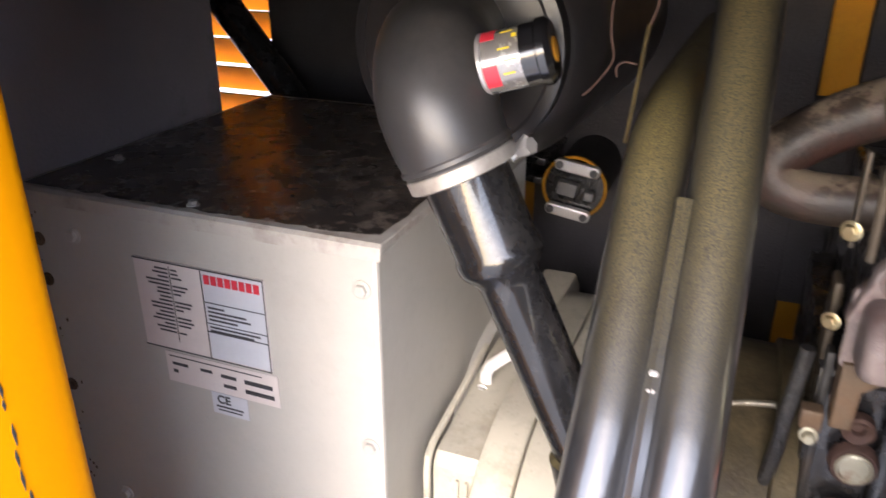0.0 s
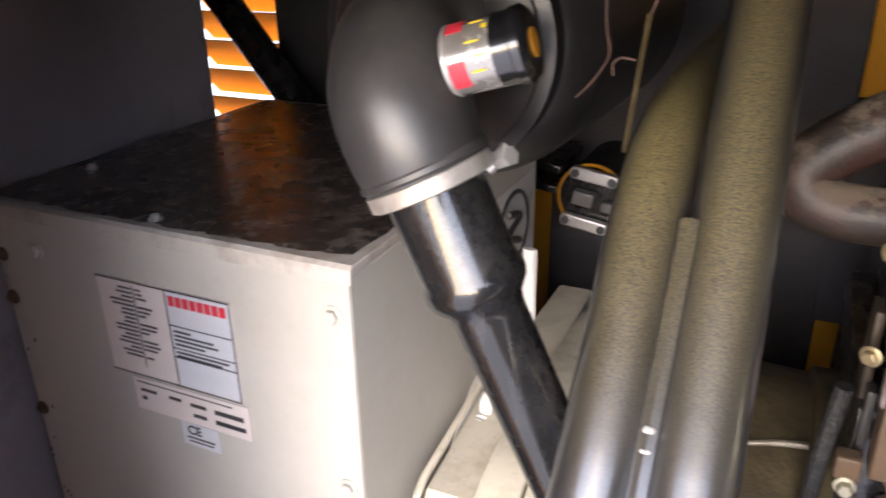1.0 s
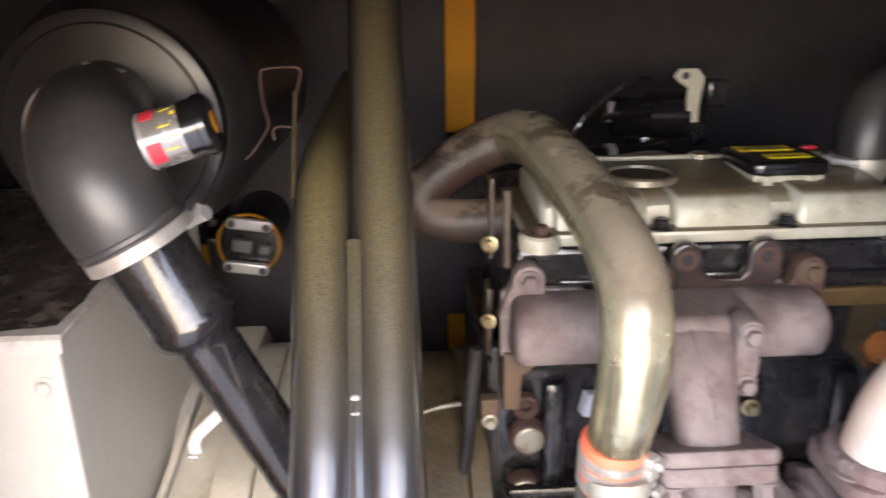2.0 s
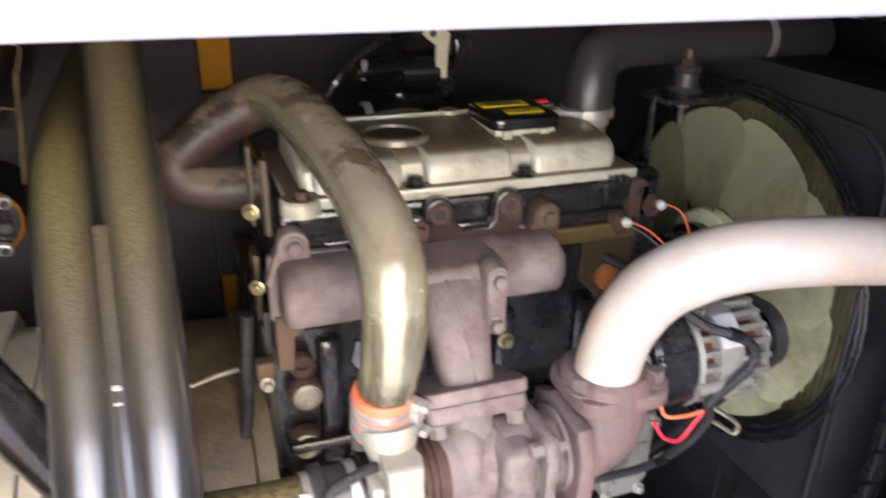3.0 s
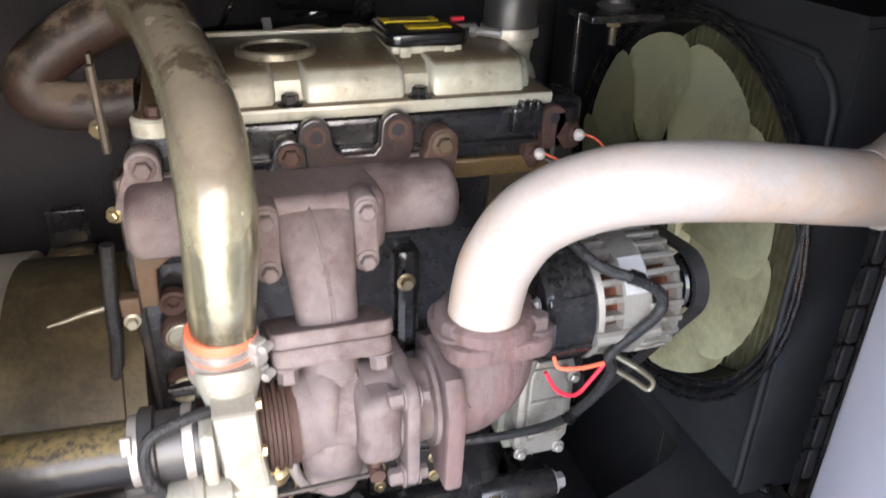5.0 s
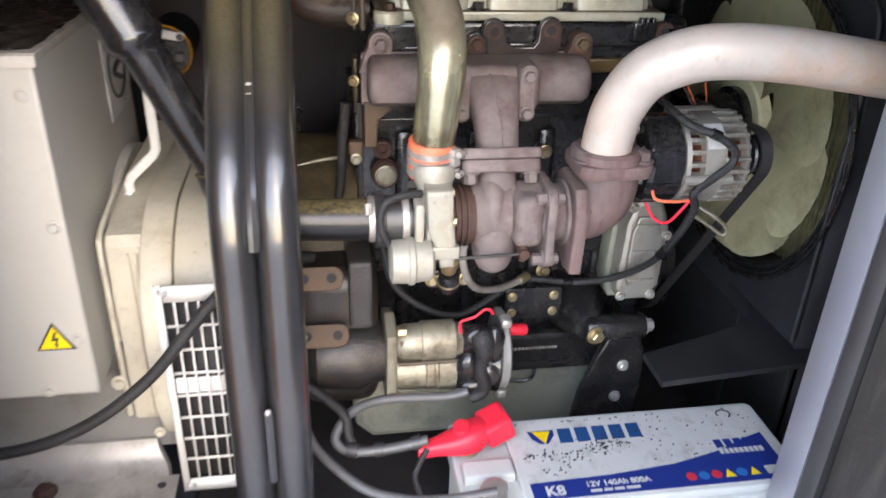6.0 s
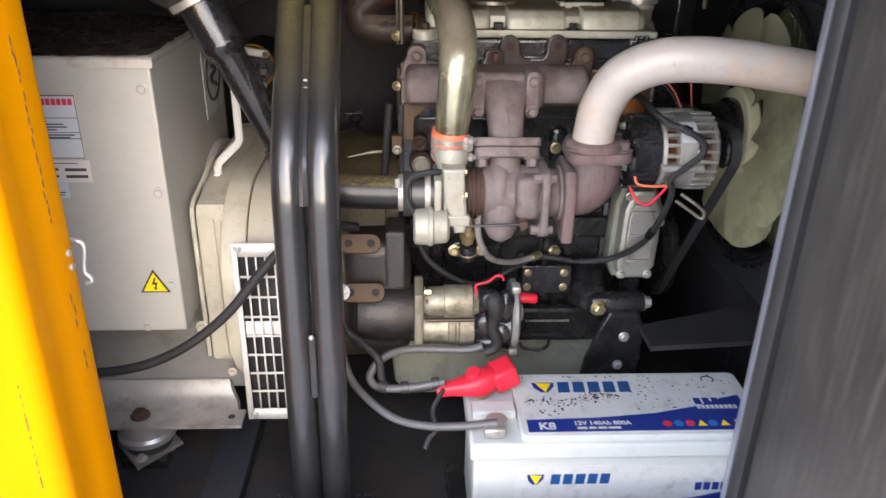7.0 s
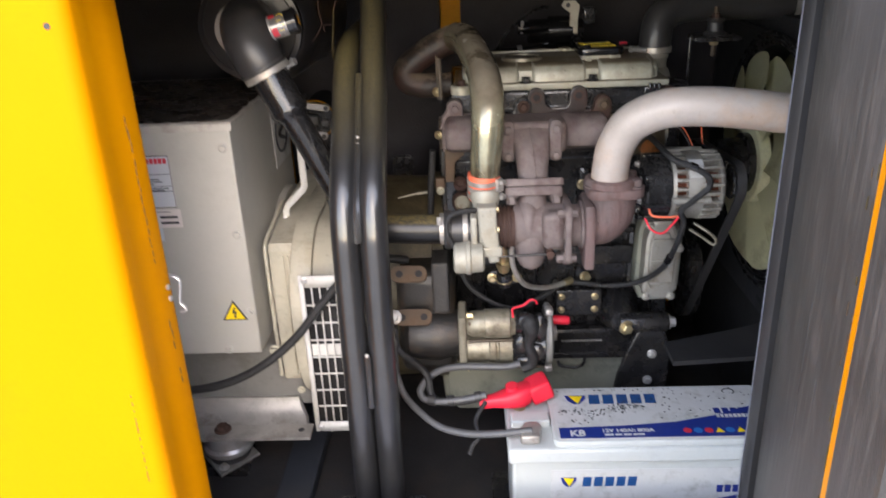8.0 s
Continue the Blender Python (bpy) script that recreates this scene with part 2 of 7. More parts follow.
COPPER = mat("copper_winding", (0.14, 0.05, 0.03), 0.35, metal=0.9, var=0.1, scale=60, bump=0.05)
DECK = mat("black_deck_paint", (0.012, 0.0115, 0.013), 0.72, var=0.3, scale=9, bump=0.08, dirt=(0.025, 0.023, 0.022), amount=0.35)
SHROUD = mat("black_shroud", (0.021, 0.0215, 0.024), 0.52, var=0.3, scale=6, bump=0.12, grain=60, dirt=(0.035, 0.037, 0.042), amount=0.4, rough_var=0.12, spec=0.35)
TRAY = mat("grimy_black_floor", (0.030, 0.029, 0.030), 0.6, var=0.3, scale=7, bump=0.15, dirt=(0.05, 0.04, 0.033), amount=0.35)
STARTER = mat("dull_starter_alloy", (0.285, 0.262, 0.20), 0.38, metal=0.4, var=0.2, scale=14, bump=0.1, grain=300, dirt=(0.13, 0.10, 0.06), amount=0.5, dirt_scale=18, grime=0.55)
GROUND = mat("concrete", (0.42, 0.41, 0.39), 0.85, var=0.12, scale=2.5, bump=0.2, dirt=(0.22, 0.21, 0.2), amount=0.4)
GLASS = mat("indicator_window", (0.30, 0.285, 0.27), 0.25, metal=0.5, var=0.2, scale=60, bump=0.02, coat=0.6)
HOSE_DUSTY = mat("dusty_hose", (0.010, 0.010, 0.011), 0.36, var=0.3, scale=20, bump=0.08, grain=90, coat=0.2, spec=0.35, dust=(0.12, 0.094, 0.040), dust_amount=0.7, dust_scale=140.0, dust_from=0.55, dust_hard=0.47, dust_soft=0.08)
# cast_aluminium lightened a little for parts that sit in dim light
LIFTED_ALLOY = mat("lifted_cast_alloy", (0.36, 0.345, 0.31), 0.42, metal=0.55, var=0.12, scale=16, bump=0.1, grain=340, dirt=(0.24, 0.20, 0.15), amount=0.35, dirt_scale=16, grime=0.5)
STRAP = mat("grimy_strap", (0.085, 0.065, 0.045), 0.5, metal=0.4, var=0.25, scale=20, bump=0.1, dirt=(0.03, 0.025, 0.02), amount=0.5)
SLOT_GREY = mat("worn_grey_edge", (0.055, 0.056, 0.060), 0.38, var=0.3, scale=40, bump=0.1, dirt=(0.02, 0.02, 0.02), amount=0.4, dirt_scale=50)
STRIP_DUST = mat("dusty_dark_strip", (0.085, 0.060, 0.020), 0.75, var=0.4, scale=60, bump=0.2, grain=300)

# ---- building tools ----
V = Vector
ORIGIN = {}


def axes(d):
    d = V(d).normalized()
    u = V((0, 0, 1)).cross(d)
    u = V((1, 0, 0)) if u.length < 1e-4 else u.normalized()
    return d, u, d.cross(u)


def ring_faces(bm, rings, caps=(True, True)):
    for a, b in zip(rings, rings[1:]):
        n = len(a)
        for i in range(n):
            bm.faces.new((a[i], a[(i + 1) % n], b[(i + 1) % n], b[i]))
    if caps[0]:
        bm.faces.new(rings[0][::-1])
    if caps[1]:
        bm.faces.new(rings[-1])


def lathe(bm, p, d, profile, n=24):
    """Turn a profile of (distance along d from p, radius) round the line through p."""
    d, u, w = axes(d)
    p = V(p)
    rings = [[bm.verts.new(p + d * s + (u * math.cos(k * math.tau / n) + w * math.sin(k * math.tau / n)) * max(r, 1e-4)) for k in range(n)] for s, r in profile]
    ring_faces(bm, rings)
    return bm


def cyl(bm, p, q, r, r2=None, n=20, edge=0.0):
    p, q = V(p), V(q)
    h, r2 = (q - p).length, r if r2 is None else r2
    if edge:
        return lathe(bm, p, q - p, [(0, r - edge), (edge * 0.3, r - edge * 0.3), (edge, r), (h - edge, r2), (h - edge * 0.3, r2 - edge * 0.3), (h, r2 - edge)], n)
    return lathe(bm, p, q - p, [(0, r), (h, r2)], n)


def curve_points(pts, steps=7):
    """A smooth line through the points (Catmull-Rom)."""
    P = [V(p) for p in pts]
    P = [P[0] * 2 - P[1], *P, P[-1] * 2 - P[-2]]
    out = []
    for a, b, c, d in zip(P, P[1:], P[2:], P[3:]):
        for k in range(steps):
            t = k / steps
            out.append(0.5 * (2 * b + (c - a) * t + (2 * a - 5 * b + 4 * c - d) * t * t + (3 * b - a - 3 * c + d) * t ** 3))
    return out + [P[-2]]


def tube(bm, pts, r, n=14, steps=7, smooth=True, caps=(True, True), squash=1.0, rows=None):
    """A round bar or hose along the points; r is one radius or one for each point."""
    line = curve_points(pts, steps) if smooth else [V(p) for p in pts]
    m = len(line)
    rings, u = [], None
    for i, p in enumerate(line):
        d = (line[min(i + 1, m - 1)] - line[max(i - 1, 0)]).normalized()
        u = axes(d)[1] if u is None else (u - d * u.dot(d)).normalized()
        w = d.cross(u)
        if isinstance(r, (list, tuple)):
            f = i / (m - 1) * (len(r) - 1)
            k = min(int(f), len(r) - 2)
            rad = r[k] + (r[k + 1] - r[k]) * (f - k)
        else:
            rad = r
        rings.append([bm.verts.new(p + (u * math.cos(k * math.tau / n) + w * math.sin(k * math.tau / n) * squash) * rad) for k in range(n)])
    ring_faces(bm, rings, caps)
    return bm


def keep_flat(bm, test):
    """Mark the broad plane faces, so that rounded edges leave them plane."""
    layer = bm.faces.layers.int.get("flat") or bm.faces.layers.int.new("flat")
    bm.normal_update()
    for f in bm.faces:
        if test(f.normal):
            f[layer] = 1


def box(bm, lo, hi, bev=0.0, seg=2):
    lo, hi = V(lo), V(hi)
    r = bmesh.ops.create_cube(bm, size=1.0, matrix=Matrix.Translation((lo + hi) / 2) @ Matrix.Diagonal((*(hi - lo), 1)))
    if bev:
        edges = list({e for v in r["verts"] for e in v.link_edges})
        bmesh.ops.bevel(bm, geom=edges, offset=bev, segments=seg, profile=0.5, affect="EDGES")
        keep_flat(bm, lambda n: max(abs(n.x), abs(n.y), abs(n.z)) > 0.9995)
    return bm


def prism(bm, outline, axis, lo, hi, bev=0.0, seg=2):
    """Extrude a closed outline: pairs (y, z) along x, (x, z) along y, or (x, y) along z."""
    def at(a, b, c):
        return {"x": (c, a, b), "y": (a, c, b), "z": (a, b, c)}[axis]
    A = [bm.verts.new(at(a, b, lo)) for a, b in outline]
    B = [bm.verts.new(at(a, b, hi)) for a, b in outline]
    n = len(A)
    faces = [bm.faces.new(A[::-1]), bm.faces.new(B)] + [bm.faces.new((A[i], A[(i + 1) % n], B[(i + 1) % n], B[i])) for i in range(n)]
    bmesh.ops.recalc_face_normals(bm, faces=faces)
    if bev:
        edges = [e for e in {e for f in faces[:2] for e in f.edges}]
        bmesh.ops.bevel(bm, geom=edges, offset=bev, segments=seg, profile=0.5, affect="EDGES")
    k = "xyz".index(axis)
    keep_flat(bm, lambda n: abs(n[k]) > 0.9995)
    return bm


def arc(cx, cy, r, a0, a1, n=10):
    return [(cx + r * math.cos(radians(a0 + (a1 - a0) * k / n)), cy + r * math.sin(radians(a0 + (a1 - a0) * k / n))) for k in range(n + 1)]


def rounded(x0, y0, x1, y1, r, n=4):
    return arc(x1 - r, y1 - r, r, 0, 90, n) + arc(x0 + r, y1 - r, r, 90, 180, n) + arc(x0 + r, y0 + r, r, 180, 270, n) + arc(x1 - r, y0 + r, r, 270, 360, n)


def turn(bm, m, verts=None):
    bmesh.ops.transform(bm, matrix=m, verts=verts or bm.verts)
    return bm


def mesh_of(name, bm, material, sharp=32):
    bmesh.ops.recalc_face_normals(bm, faces=bm.faces)
    flat_layer = bm.faces.layers.int.get("flat")
    for f in bm.faces:
        f.smooth = not (flat_layer and f[flat_layer])
    for e in bm.edges:
        e.smooth = len(e.link_faces) == 2 and e.calc_face_angle(0) < radians(sharp)
    me = bpy.data.meshes.new(name)
    bm.to_mesh(me)
    bm.free()
    me.materials.append(material)
    return me


def part(name, bm, material, parent=None, label="", sharp=32):
    """Link a bmesh, drawn in the room's own coordinates, as ONE mesh object under a thing or a part."""
    vs = [v.co for v in bm.verts]
    mid = (V([min(c[i] for c in vs) for i in range(3)]) + V([max(c[i] for c in vs) for i in range(3)])) / 2
    bmesh.ops.translate(bm, verts=bm.verts, vec=-mid)
    ob = new(name, mesh_of(name, bm, material, sharp))
    ORIGIN[ob.name] = mid
    if parent:
        ob.parent = parent
        ob.location = mid - ORIGIN[parent.name]
    else:
        ob.location = mid
    return tagged(ob, label)


def thing(name, at, label, category, group="", kind=""):
    ob = new(name)
    ob.empty_display_size = 0.05
    ob.location = at
    ORIGIN[ob.name] = V(at)
    return tagged(ob, label, category, group, kind)


def solo(name, bm, material, label, category, group="", kind="", sharp=32):
    return tagged(part(name, bm, material, None, "", sharp), label, category, group, kind)


B = bmesh.new
BOLTS = {}


def bolt(parent, p, d=(0, -1, 0), r=0.007, h=0.006, material=None, name="bolt", washer=True):
    """A hex head on a washer, standing on p and facing d."""
    material = material or ZINC
    key = (round(r, 4), round(h, 4), material.name, washer)
    if key not in BOLTS:
        bm = B()
        s = 0.0
        if washer:
            lathe(bm, (0, 0, 0), (0, 0, 1), [(0, r * 1.45), (r * 0.22, r * 1.45), (r * 0.3, r * 1.3)], 14)
            s = r * 0.25
        lathe(bm, (0, 0, s), (0, 0, 1), [(0, r), (h * 0.85, r), (h, r * 0.8)], 6)
        BOLTS[key] = mesh_of(name, bm, material)
    ob = new(name, BOLTS[key])
    ob.matrix_basis = Matrix.Translation(V(p) - (ORIGIN[parent.name] if parent else V())) @ V(d).to_track_quat("Z", "Y").to_matrix().to_4x4()
    ob.parent = parent
    ORIGIN[ob.name] = V(p)
    return ob


def plate(bm, x0, z0, x1, z1, y, t=0.0012, bev=0.0):
    """A thin flat sheet on a face that looks to -y."""
    return box(bm, (x0, y - t, z0), (x1, y, z1), bev)


def letters(text, size, m, material, parent, name="lettering", bold=0.0):
    cu = bpy.data.curves.new("letters", "FONT")
    cu.body, cu.size, cu.extrude, cu.offset = text, size, 0.0002, bold
    tmp = new("letters_tmp", cu)
    me = bpy.data.meshes.new_from_object(tmp.evaluated_get(bpy.context.evaluated_depsgraph_get()))
    bpy.data.objects.remove(tmp)
    bm = B()
    bm.from_mesh(me)
    turn(bm, m)
    return part(name, bm, material, parent)

# ---- the setting: ground, enclosure ----
ground = solo("ground", box(B(), (-60, -60, -0.55), (60, 60, -0.42)), GROUND, "grey concrete yard under the machine housing", "ground", kind="structure")
floor = solo("floor", box(B(), (-1.3, 0.10, -0.40), (1.35, 1.34, -0.06), 0.003), TRAY, "black painted steel base tray inside the housing", "floor", kind="structure")
solo("cross_member", box(B(), (-0.265, 0.25, -0.06), (-0.19, 1.25, -0.025), 0.004), mat("blue_black_paint", (0.030, 0.034, 0.043), 0.4, var=0.15, scale=8, bump=0.05), "dark blue-black cross member of the base frame", "beam", kind="structure")
# back wall: a yellow sheet that shows between black foam panels, with a louvred opening
YB = 1.315
wall_back = thing("wall_back", (0, YB, 0), "yellow steel back wall lined with black foam panels", "wall", kind="structure")
bm = B()
for x0, x1, z0, z1 in ((-1.3, -1.12, 0, 1.2), (-1.12, -0.885, 0, 0.56), (-1.12, -0.885, 1.05, 1.2), (-0.885, 1.35, 0, 1.2)):
    box(bm, (x0, YB, z0), (x1, YB + 0.03, z1))
part("back_sheet", bm, SHADE_YELLOW, wall_back, "yellow painted steel sheet")
for x0, x1, z0, z1 in ((-0.884, -0.405, 0.0, 1.2), (-0.343, 0.092, 0.0, 1.2), (0.146, 1.35, 0.0, 1.2), (0.085, 0.15, 0.405, 0.752), (-0.42, -0.34, 0.80, 1.2), (-0.41, -0.35, 0.0, 0.22), (0.085, 0.15, 0.0, 0.277)):
    part("foam_panel", box(B(), (x0, YB - 0.03, z0), (x1, YB - 0.002, z1), 0.006), FOAM, wall_back)
for k in range(9):
    z = 0.555 + k * 0.056
    part("louvre_slat", prism(B(), [(YB - 0.002, z + 0.054), (YB + 0.030, z + 0.028), (YB + 0.066, z - 0.008), (YB + 0.067, z - 0.006), (YB + 0.031, z + 0.030), (YB - 0.002, z + 0.056)], "x", -1.12, -0.885), BACKLIT_YELLOW, wall_back)
brace = solo("brace", tube(B(), [(-1.02, 1.15, 1.06), (-0.893, 1.15, 0.885), (-0.787, 1.15, 0.752), (-0.70, 1.15, 0.64)], 0.028, 12, 3), BLACK_PAINT, "black diagonal brace across the louvred opening", "brace", kind="structure")
wall_left = solo("wall_left", box(B(), (-1.33, 0.10, 0), (-1.3, 1.345, 1.2)), FOAM, "black foam-lined end wall of the housing", "wall", kind="structure")
bulkhead = solo("bulkhead", box(B(), (-0.76, 0.26, 0), (-0.72, 0.915, 1.12), 0.004), LIT_FOAM, "black foam-lined partition beside the terminal box", "partition", kind="structure")
wall_right = solo("wall_right", box(B(), (1.35, 0.10, 0), (1.38, 1.345, 1.2)), FOAM, "black foam-lined end wall behind the radiator", "wall", kind="structure")
rail_low = thing("wall_rail", (1.30, 0.78, -0.08), "pale steel base rail below a bare yellow strip", "rail", kind="structure")
part("yellow_strip", box(B(), (1.346, 0.30, -0.022), (1.349, 1.28, 0.004)), SHADE_YELLOW, rail_low, "bare yellow strip of the end wall")
part("pale_ledge", box(B(), (1.318, 0.30, -0.058), (1.349, 1.28, -0.048), 0.003), STEEL, rail_low)
ceiling = solo("ceiling", box(B(), (-1.33, 0.10, 1.13), (1.38, 1.345, 1.20)), FOAM, "black foam-lined roof of the housing", "ceiling", kind="structure")
# front: yellow column, pale sill, head beam and hinge post
column = thing("column", (-0.6, 0.17, 0), "bright yellow painted front column with a rounded fold", "column", kind="structure")
outline = [(-1.33, 0.10)] + arc(-0.328, 0.120, 0.020, -90, 0, 8) + [(-0.3085, 0.128), (-0.3095, 0.148), (-0.3125, 0.151)] + [(-0.3125, 0.190), (-0.3105, 0.196), (-0.308, 0.232)] + arc(-0.316, 0.240, 0.008, 0, 90, 4) + [(-0.335, 0.248), (-0.335, 0.25), (-1.33, 0.25)]
bm = prism(B(), outline, "z", -0.40, 1.2)
keep_flat(bm, lambda n: abs(n.y) > 0.9995)
part("column_sheet", bm, YELLOW, column)
bolt(column, (-0.3082, 0.229, 0.566), (1, 0, 0), 0.005, 0.004, BRIGHT, "rivet", False)
bolt(column, (-0.3082, 0.231, 0.546), (1, 0, 0), 0.005, 0.004, BRIGHT, "rivet", False)
bm = B()
# Flat dark discs stand in for the shade inside the holes
cyl(bm, (-0.3325, 0.0995, 0.970), (-0.3325, 0.101, 0.970), 0.0042, n=12)
cyl(bm, (-0.345, 0.0995, 0.215), (-0.345, 0.101, 0.215), 0.004, n=12)
part("hole", bm, INK, column, "dark discs standing in for small drilled holes")
rnd = random.Random(3)
bm = B()
for z0, z1, y in ((0.815, 0.835, 0.203), (0.785, 0.81, 0.206), (0.615, 0.765, 0.207), (0.50, 0.515, 0.214), (0.465, 0.49, 0.217), (0.40, 0.425, 0.220)):
    z = z0
    while z < z1:
        h = rnd.uniform(0.006, 0.018)
        y2 = y + rnd.uniform(-0.0015, 0.0015)
        x = -0.3105 + (y2 - 0.196) * 0.07
        prism(bm, [(y2, z), (y2 + 0.0009, z + h * 0.5), (y2 + 0.0002, z + h), (y2 - 0.0008, z + h * 0.6)], "x", x - 0.001, x + 0.0007)
        z += h + rnd.uniform(0.0, 0.003)
for k in range(13):
    z = 0.30 + k * 0.0125 + rnd.uniform(0, 0.004)
    x, h = -0.3355 + (z - 0.37) * 0.012, rnd.uniform(0.003, 0.010)
    prism(bm, [(x - 0.0006, z), (x + 0.0004, z), (x + 0.0006, z + h), (x - 0.0003, z + h)], "y", 0.0992, 0.101)
tagged(part("paint_crack", bm, INK, column, "thin dark cracks in the paint"), kind="stuff")
bm = B()
tube(bm, [(-0.33, 0.262, 0.571), (-0.311, 0.262, 0.569), (-0.3025, 0.262, 0.564), (-0.302, 0.262, 0.553), (-0.306, 0.262, 0.532), (-0.306, 0.262, 0.522), (-0.301, 0.262, 0.516), (-0.300, 0.262, 0.510), (-0.308, 0.262, 0.506)], 0.0032, 8)
part("latch_loop", bm, BRIGHT, column, "bright bent steel latch loop")
sill = thing("sill", (0.15, 0.18, 0), "pale grey painted steel sill of the door opening", "sill", kind="structure")
part("sill_bar", box(B(), (-0.307, 0.10, -0.40), (0.66, 0.225, 0.112), 0.006), FRAME_GREY, sill)
part("sill_lip", box(B(), (-0.307, 0.226, -0.10), (0.66, 0.245, 0.085), 0.003), FRAME_GREY, sill)
beam = thing("head_beam", (0.15, 0.16, 1.0), "pale grey painted head beam with pressed grooves", "beam", kind="structure")
part("beam_bar", prism(B(), [(0.10, 1.033), (0.104, 1.0295), (0.21, 1.0295), (0.21, 1.20), (0.108, 1.20), (0.108, 1.049), (0.104, 1.046), (0.104, 1.040), (0.10, 1.037)], "x", -0.307, 0.66), FRAME_GREY, beam)
post = thing("hinge_post", (0.62, 0.27, 0), "pale grey painted hinge post beside the open door", "post", kind="structure")
part("post_face", prism(B(), [(0.650, 0.312), (0.634, 0.297), (0.617, 0.259), (0.613, 0.254), (0.588, 0.199), (0.600, 0.206), (0.70, 0.250), (0.69, 0.312)], "z", -0.10, 1.13, 0.0015), FRAME_GREY, post)
part("gasket", prism(B(), [(0.5895, 0.1975), (0.590, 0.187), (0.596, 0.178), (0.606, 0.1785), (0.612, 0.186), (0.614, 0.204), (0.602, 0.2055)], "z", -0.10, 1.125, 0.002), RUBBER, post, "black rubber gasket")
skin = thing("canopy_skin", (0, 0.7, 1.0), "yellow painted outer sheets of the machine housing", "canopy", kind="structure")
part("roof_sheet", box(B(), (-1.36, 0.085, 1.201), (1.41, 1.375, 1.225), 0.01), YELLOW, skin)
part("end_sheet", box(B(), (-1.36, 0.10, -0.40), (-1.3305, 1.36, 1.2), 0.004), YELLOW, skin)
part("end_sheet", box(B(), (1.3805, 0.10, -0.40), (1.41, 1.36, 1.2), 0.004), YELLOW, skin)
part("base_rail", box(B(), (-1.32, 1.341, -0.40), (1.37, 1.36, 0.0), 0.004), YELLOW, skin)
solo("wall_front", box(B(), (0.705, 0.215, -0.40), (1.38, 0.25, 1.2)), YELLOW, "yellow painted front panel beyond the hinge post", "wall", kind="structure")

# the open door: black lined inside, yellow outside, with a rubber seal
DX, DY = -0.335, -0.942
DOOR = Matrix(((DX, -DY, 0, 0.613), (DY, DX, 0, 0.200), (0, 0, 1, 0), (0, 0, 0, 1)))
door = thing("door", (0.605, 0.23, 0), "open yellow housing door with a dark lined inner face", "door", kind="structure")


def door_box(u0, u1, w0, w1, z0, z1, bev=0.002):
    """A bar of the door: u along it from the hinge, w outward from its inner face."""
    bm = box(B(), (u0, w0, z0), (u1, w1, z1), bev)
    return turn(bm, DOOR)


part("door_skin", door_box(0.0, 0.79, 0.020, 0.045, -0.12, 1.08, 0.006), YELLOW, door, "yellow outer skin")
part("door_lining", door_box(0.022, 0.623, 0.0, 0.019, -0.06, 1.06, 0.004), LINING, door, "dark scuffed inner lining")
part("door_strip", door_box(0.624, 0.657, -0.001, 0.019, -0.11, 1.07), YELLOW, door, "bare yellow strip of the door")
part("door_rim", door_box(0.658, 0.785, -0.004, 0.019, -0.11, 1.07, 0.005), LINING, door, "dark outer rim")
rnd = random.Random(17)
for side in (-1, 1):
    bm = B()
    for k in range(46):
        z, u = rnd.uniform(0.0, 1.03), 0.6195 - rnd.expovariate(110)
        h, w = rnd.uniform(0.004, 0.02), rnd.uniform(0.0012, 0.004)
        prism(bm, [(u - w * rnd.uniform(0.5, 1), z), (u + w * rnd.uniform(0.4, 1), z + h * 0.1), (u + w * rnd.uniform(0.3, 0.9), z + h), (u - w * rnd.uniform(0.2, 0.9), z + h * 0.8)], "y", -0.0006 - side * 0.0001, -0.0001 - side * 0.0001)
    tagged(part("scuff", turn(bm, DOOR), RUST_TAN if side < 0 else STRIP_DUST, door, "worn brown scuffs along the lining edge"), kind="stuff")
bm = B()
for u, z0, z1 in ((0.395, 0.62, 0.72), (0.398, 0.56, 0.61), (0.505, 0.67, 0.70), (0.30, 0.45, 0.47)):
    prism(bm, [(u, z0), (u + 0.0005, z0), (u + 0.0016, z1), (u + 0.0012, z1)], "y", -0.0004, -0.0001)
tagged(part("scratch", turn(bm, DOOR), CABLE_GREY, door, "pale scratches in the lining"), kind="stuff")
for u, w in ((0.012, -0.012), (0.017, -0.004), (0.002, -0.008)):
    bm = B()
    cyl(bm, (u, w + 0.012, -0.10), (u, w + 0.012, 1.07), 0.007, n=10)
    part("seal", turn(bm, DOOR), RUBBER, door, "black rubber door seal")

# ---- generator end ----
gen = thing("generator", (-0.35, 0.8, 0.0), "cream alternator with a grey terminal box and slotted vent guard", "generator")
tb = part("terminal_box", box(B(), (-0.690, 0.537, 0.268), (-0.275, 0.995, 0.738), 0.004), BOX_GREY, gen, "pale grey sheet-steel terminal box")
lid = part("lid", prism(B(), [(0.530, 0.735), (0.534, 0.735), (0.536, 0.742), (1.001, 0.742), (1.001, 0.748), (0.999, 0.751), (0.534, 0.751), (0.530, 0.748)], "x", -0.698, -0.268, 0.002), LID_GREY, gen, "dusty grey lid of the terminal box")
for x, z in ((-0.291, 0.702), (-0.289, 0.531), (-0.289, 0.362), (-0.63, 0.702), (-0.63, 0.362), (-0.342, 0.278), (-0.60, 0.278)):
    bolt(tb, (x, 0.5368, z), (0, -1, 0), 0.0065, 0.005, BOX_GREY)
for z in (0.69, 0.642, 0.506):
    bolt(tb, (-0.6815, 0.5368, z), (0, -1, 0), 0.0055, 0.004, RUST_TAN)
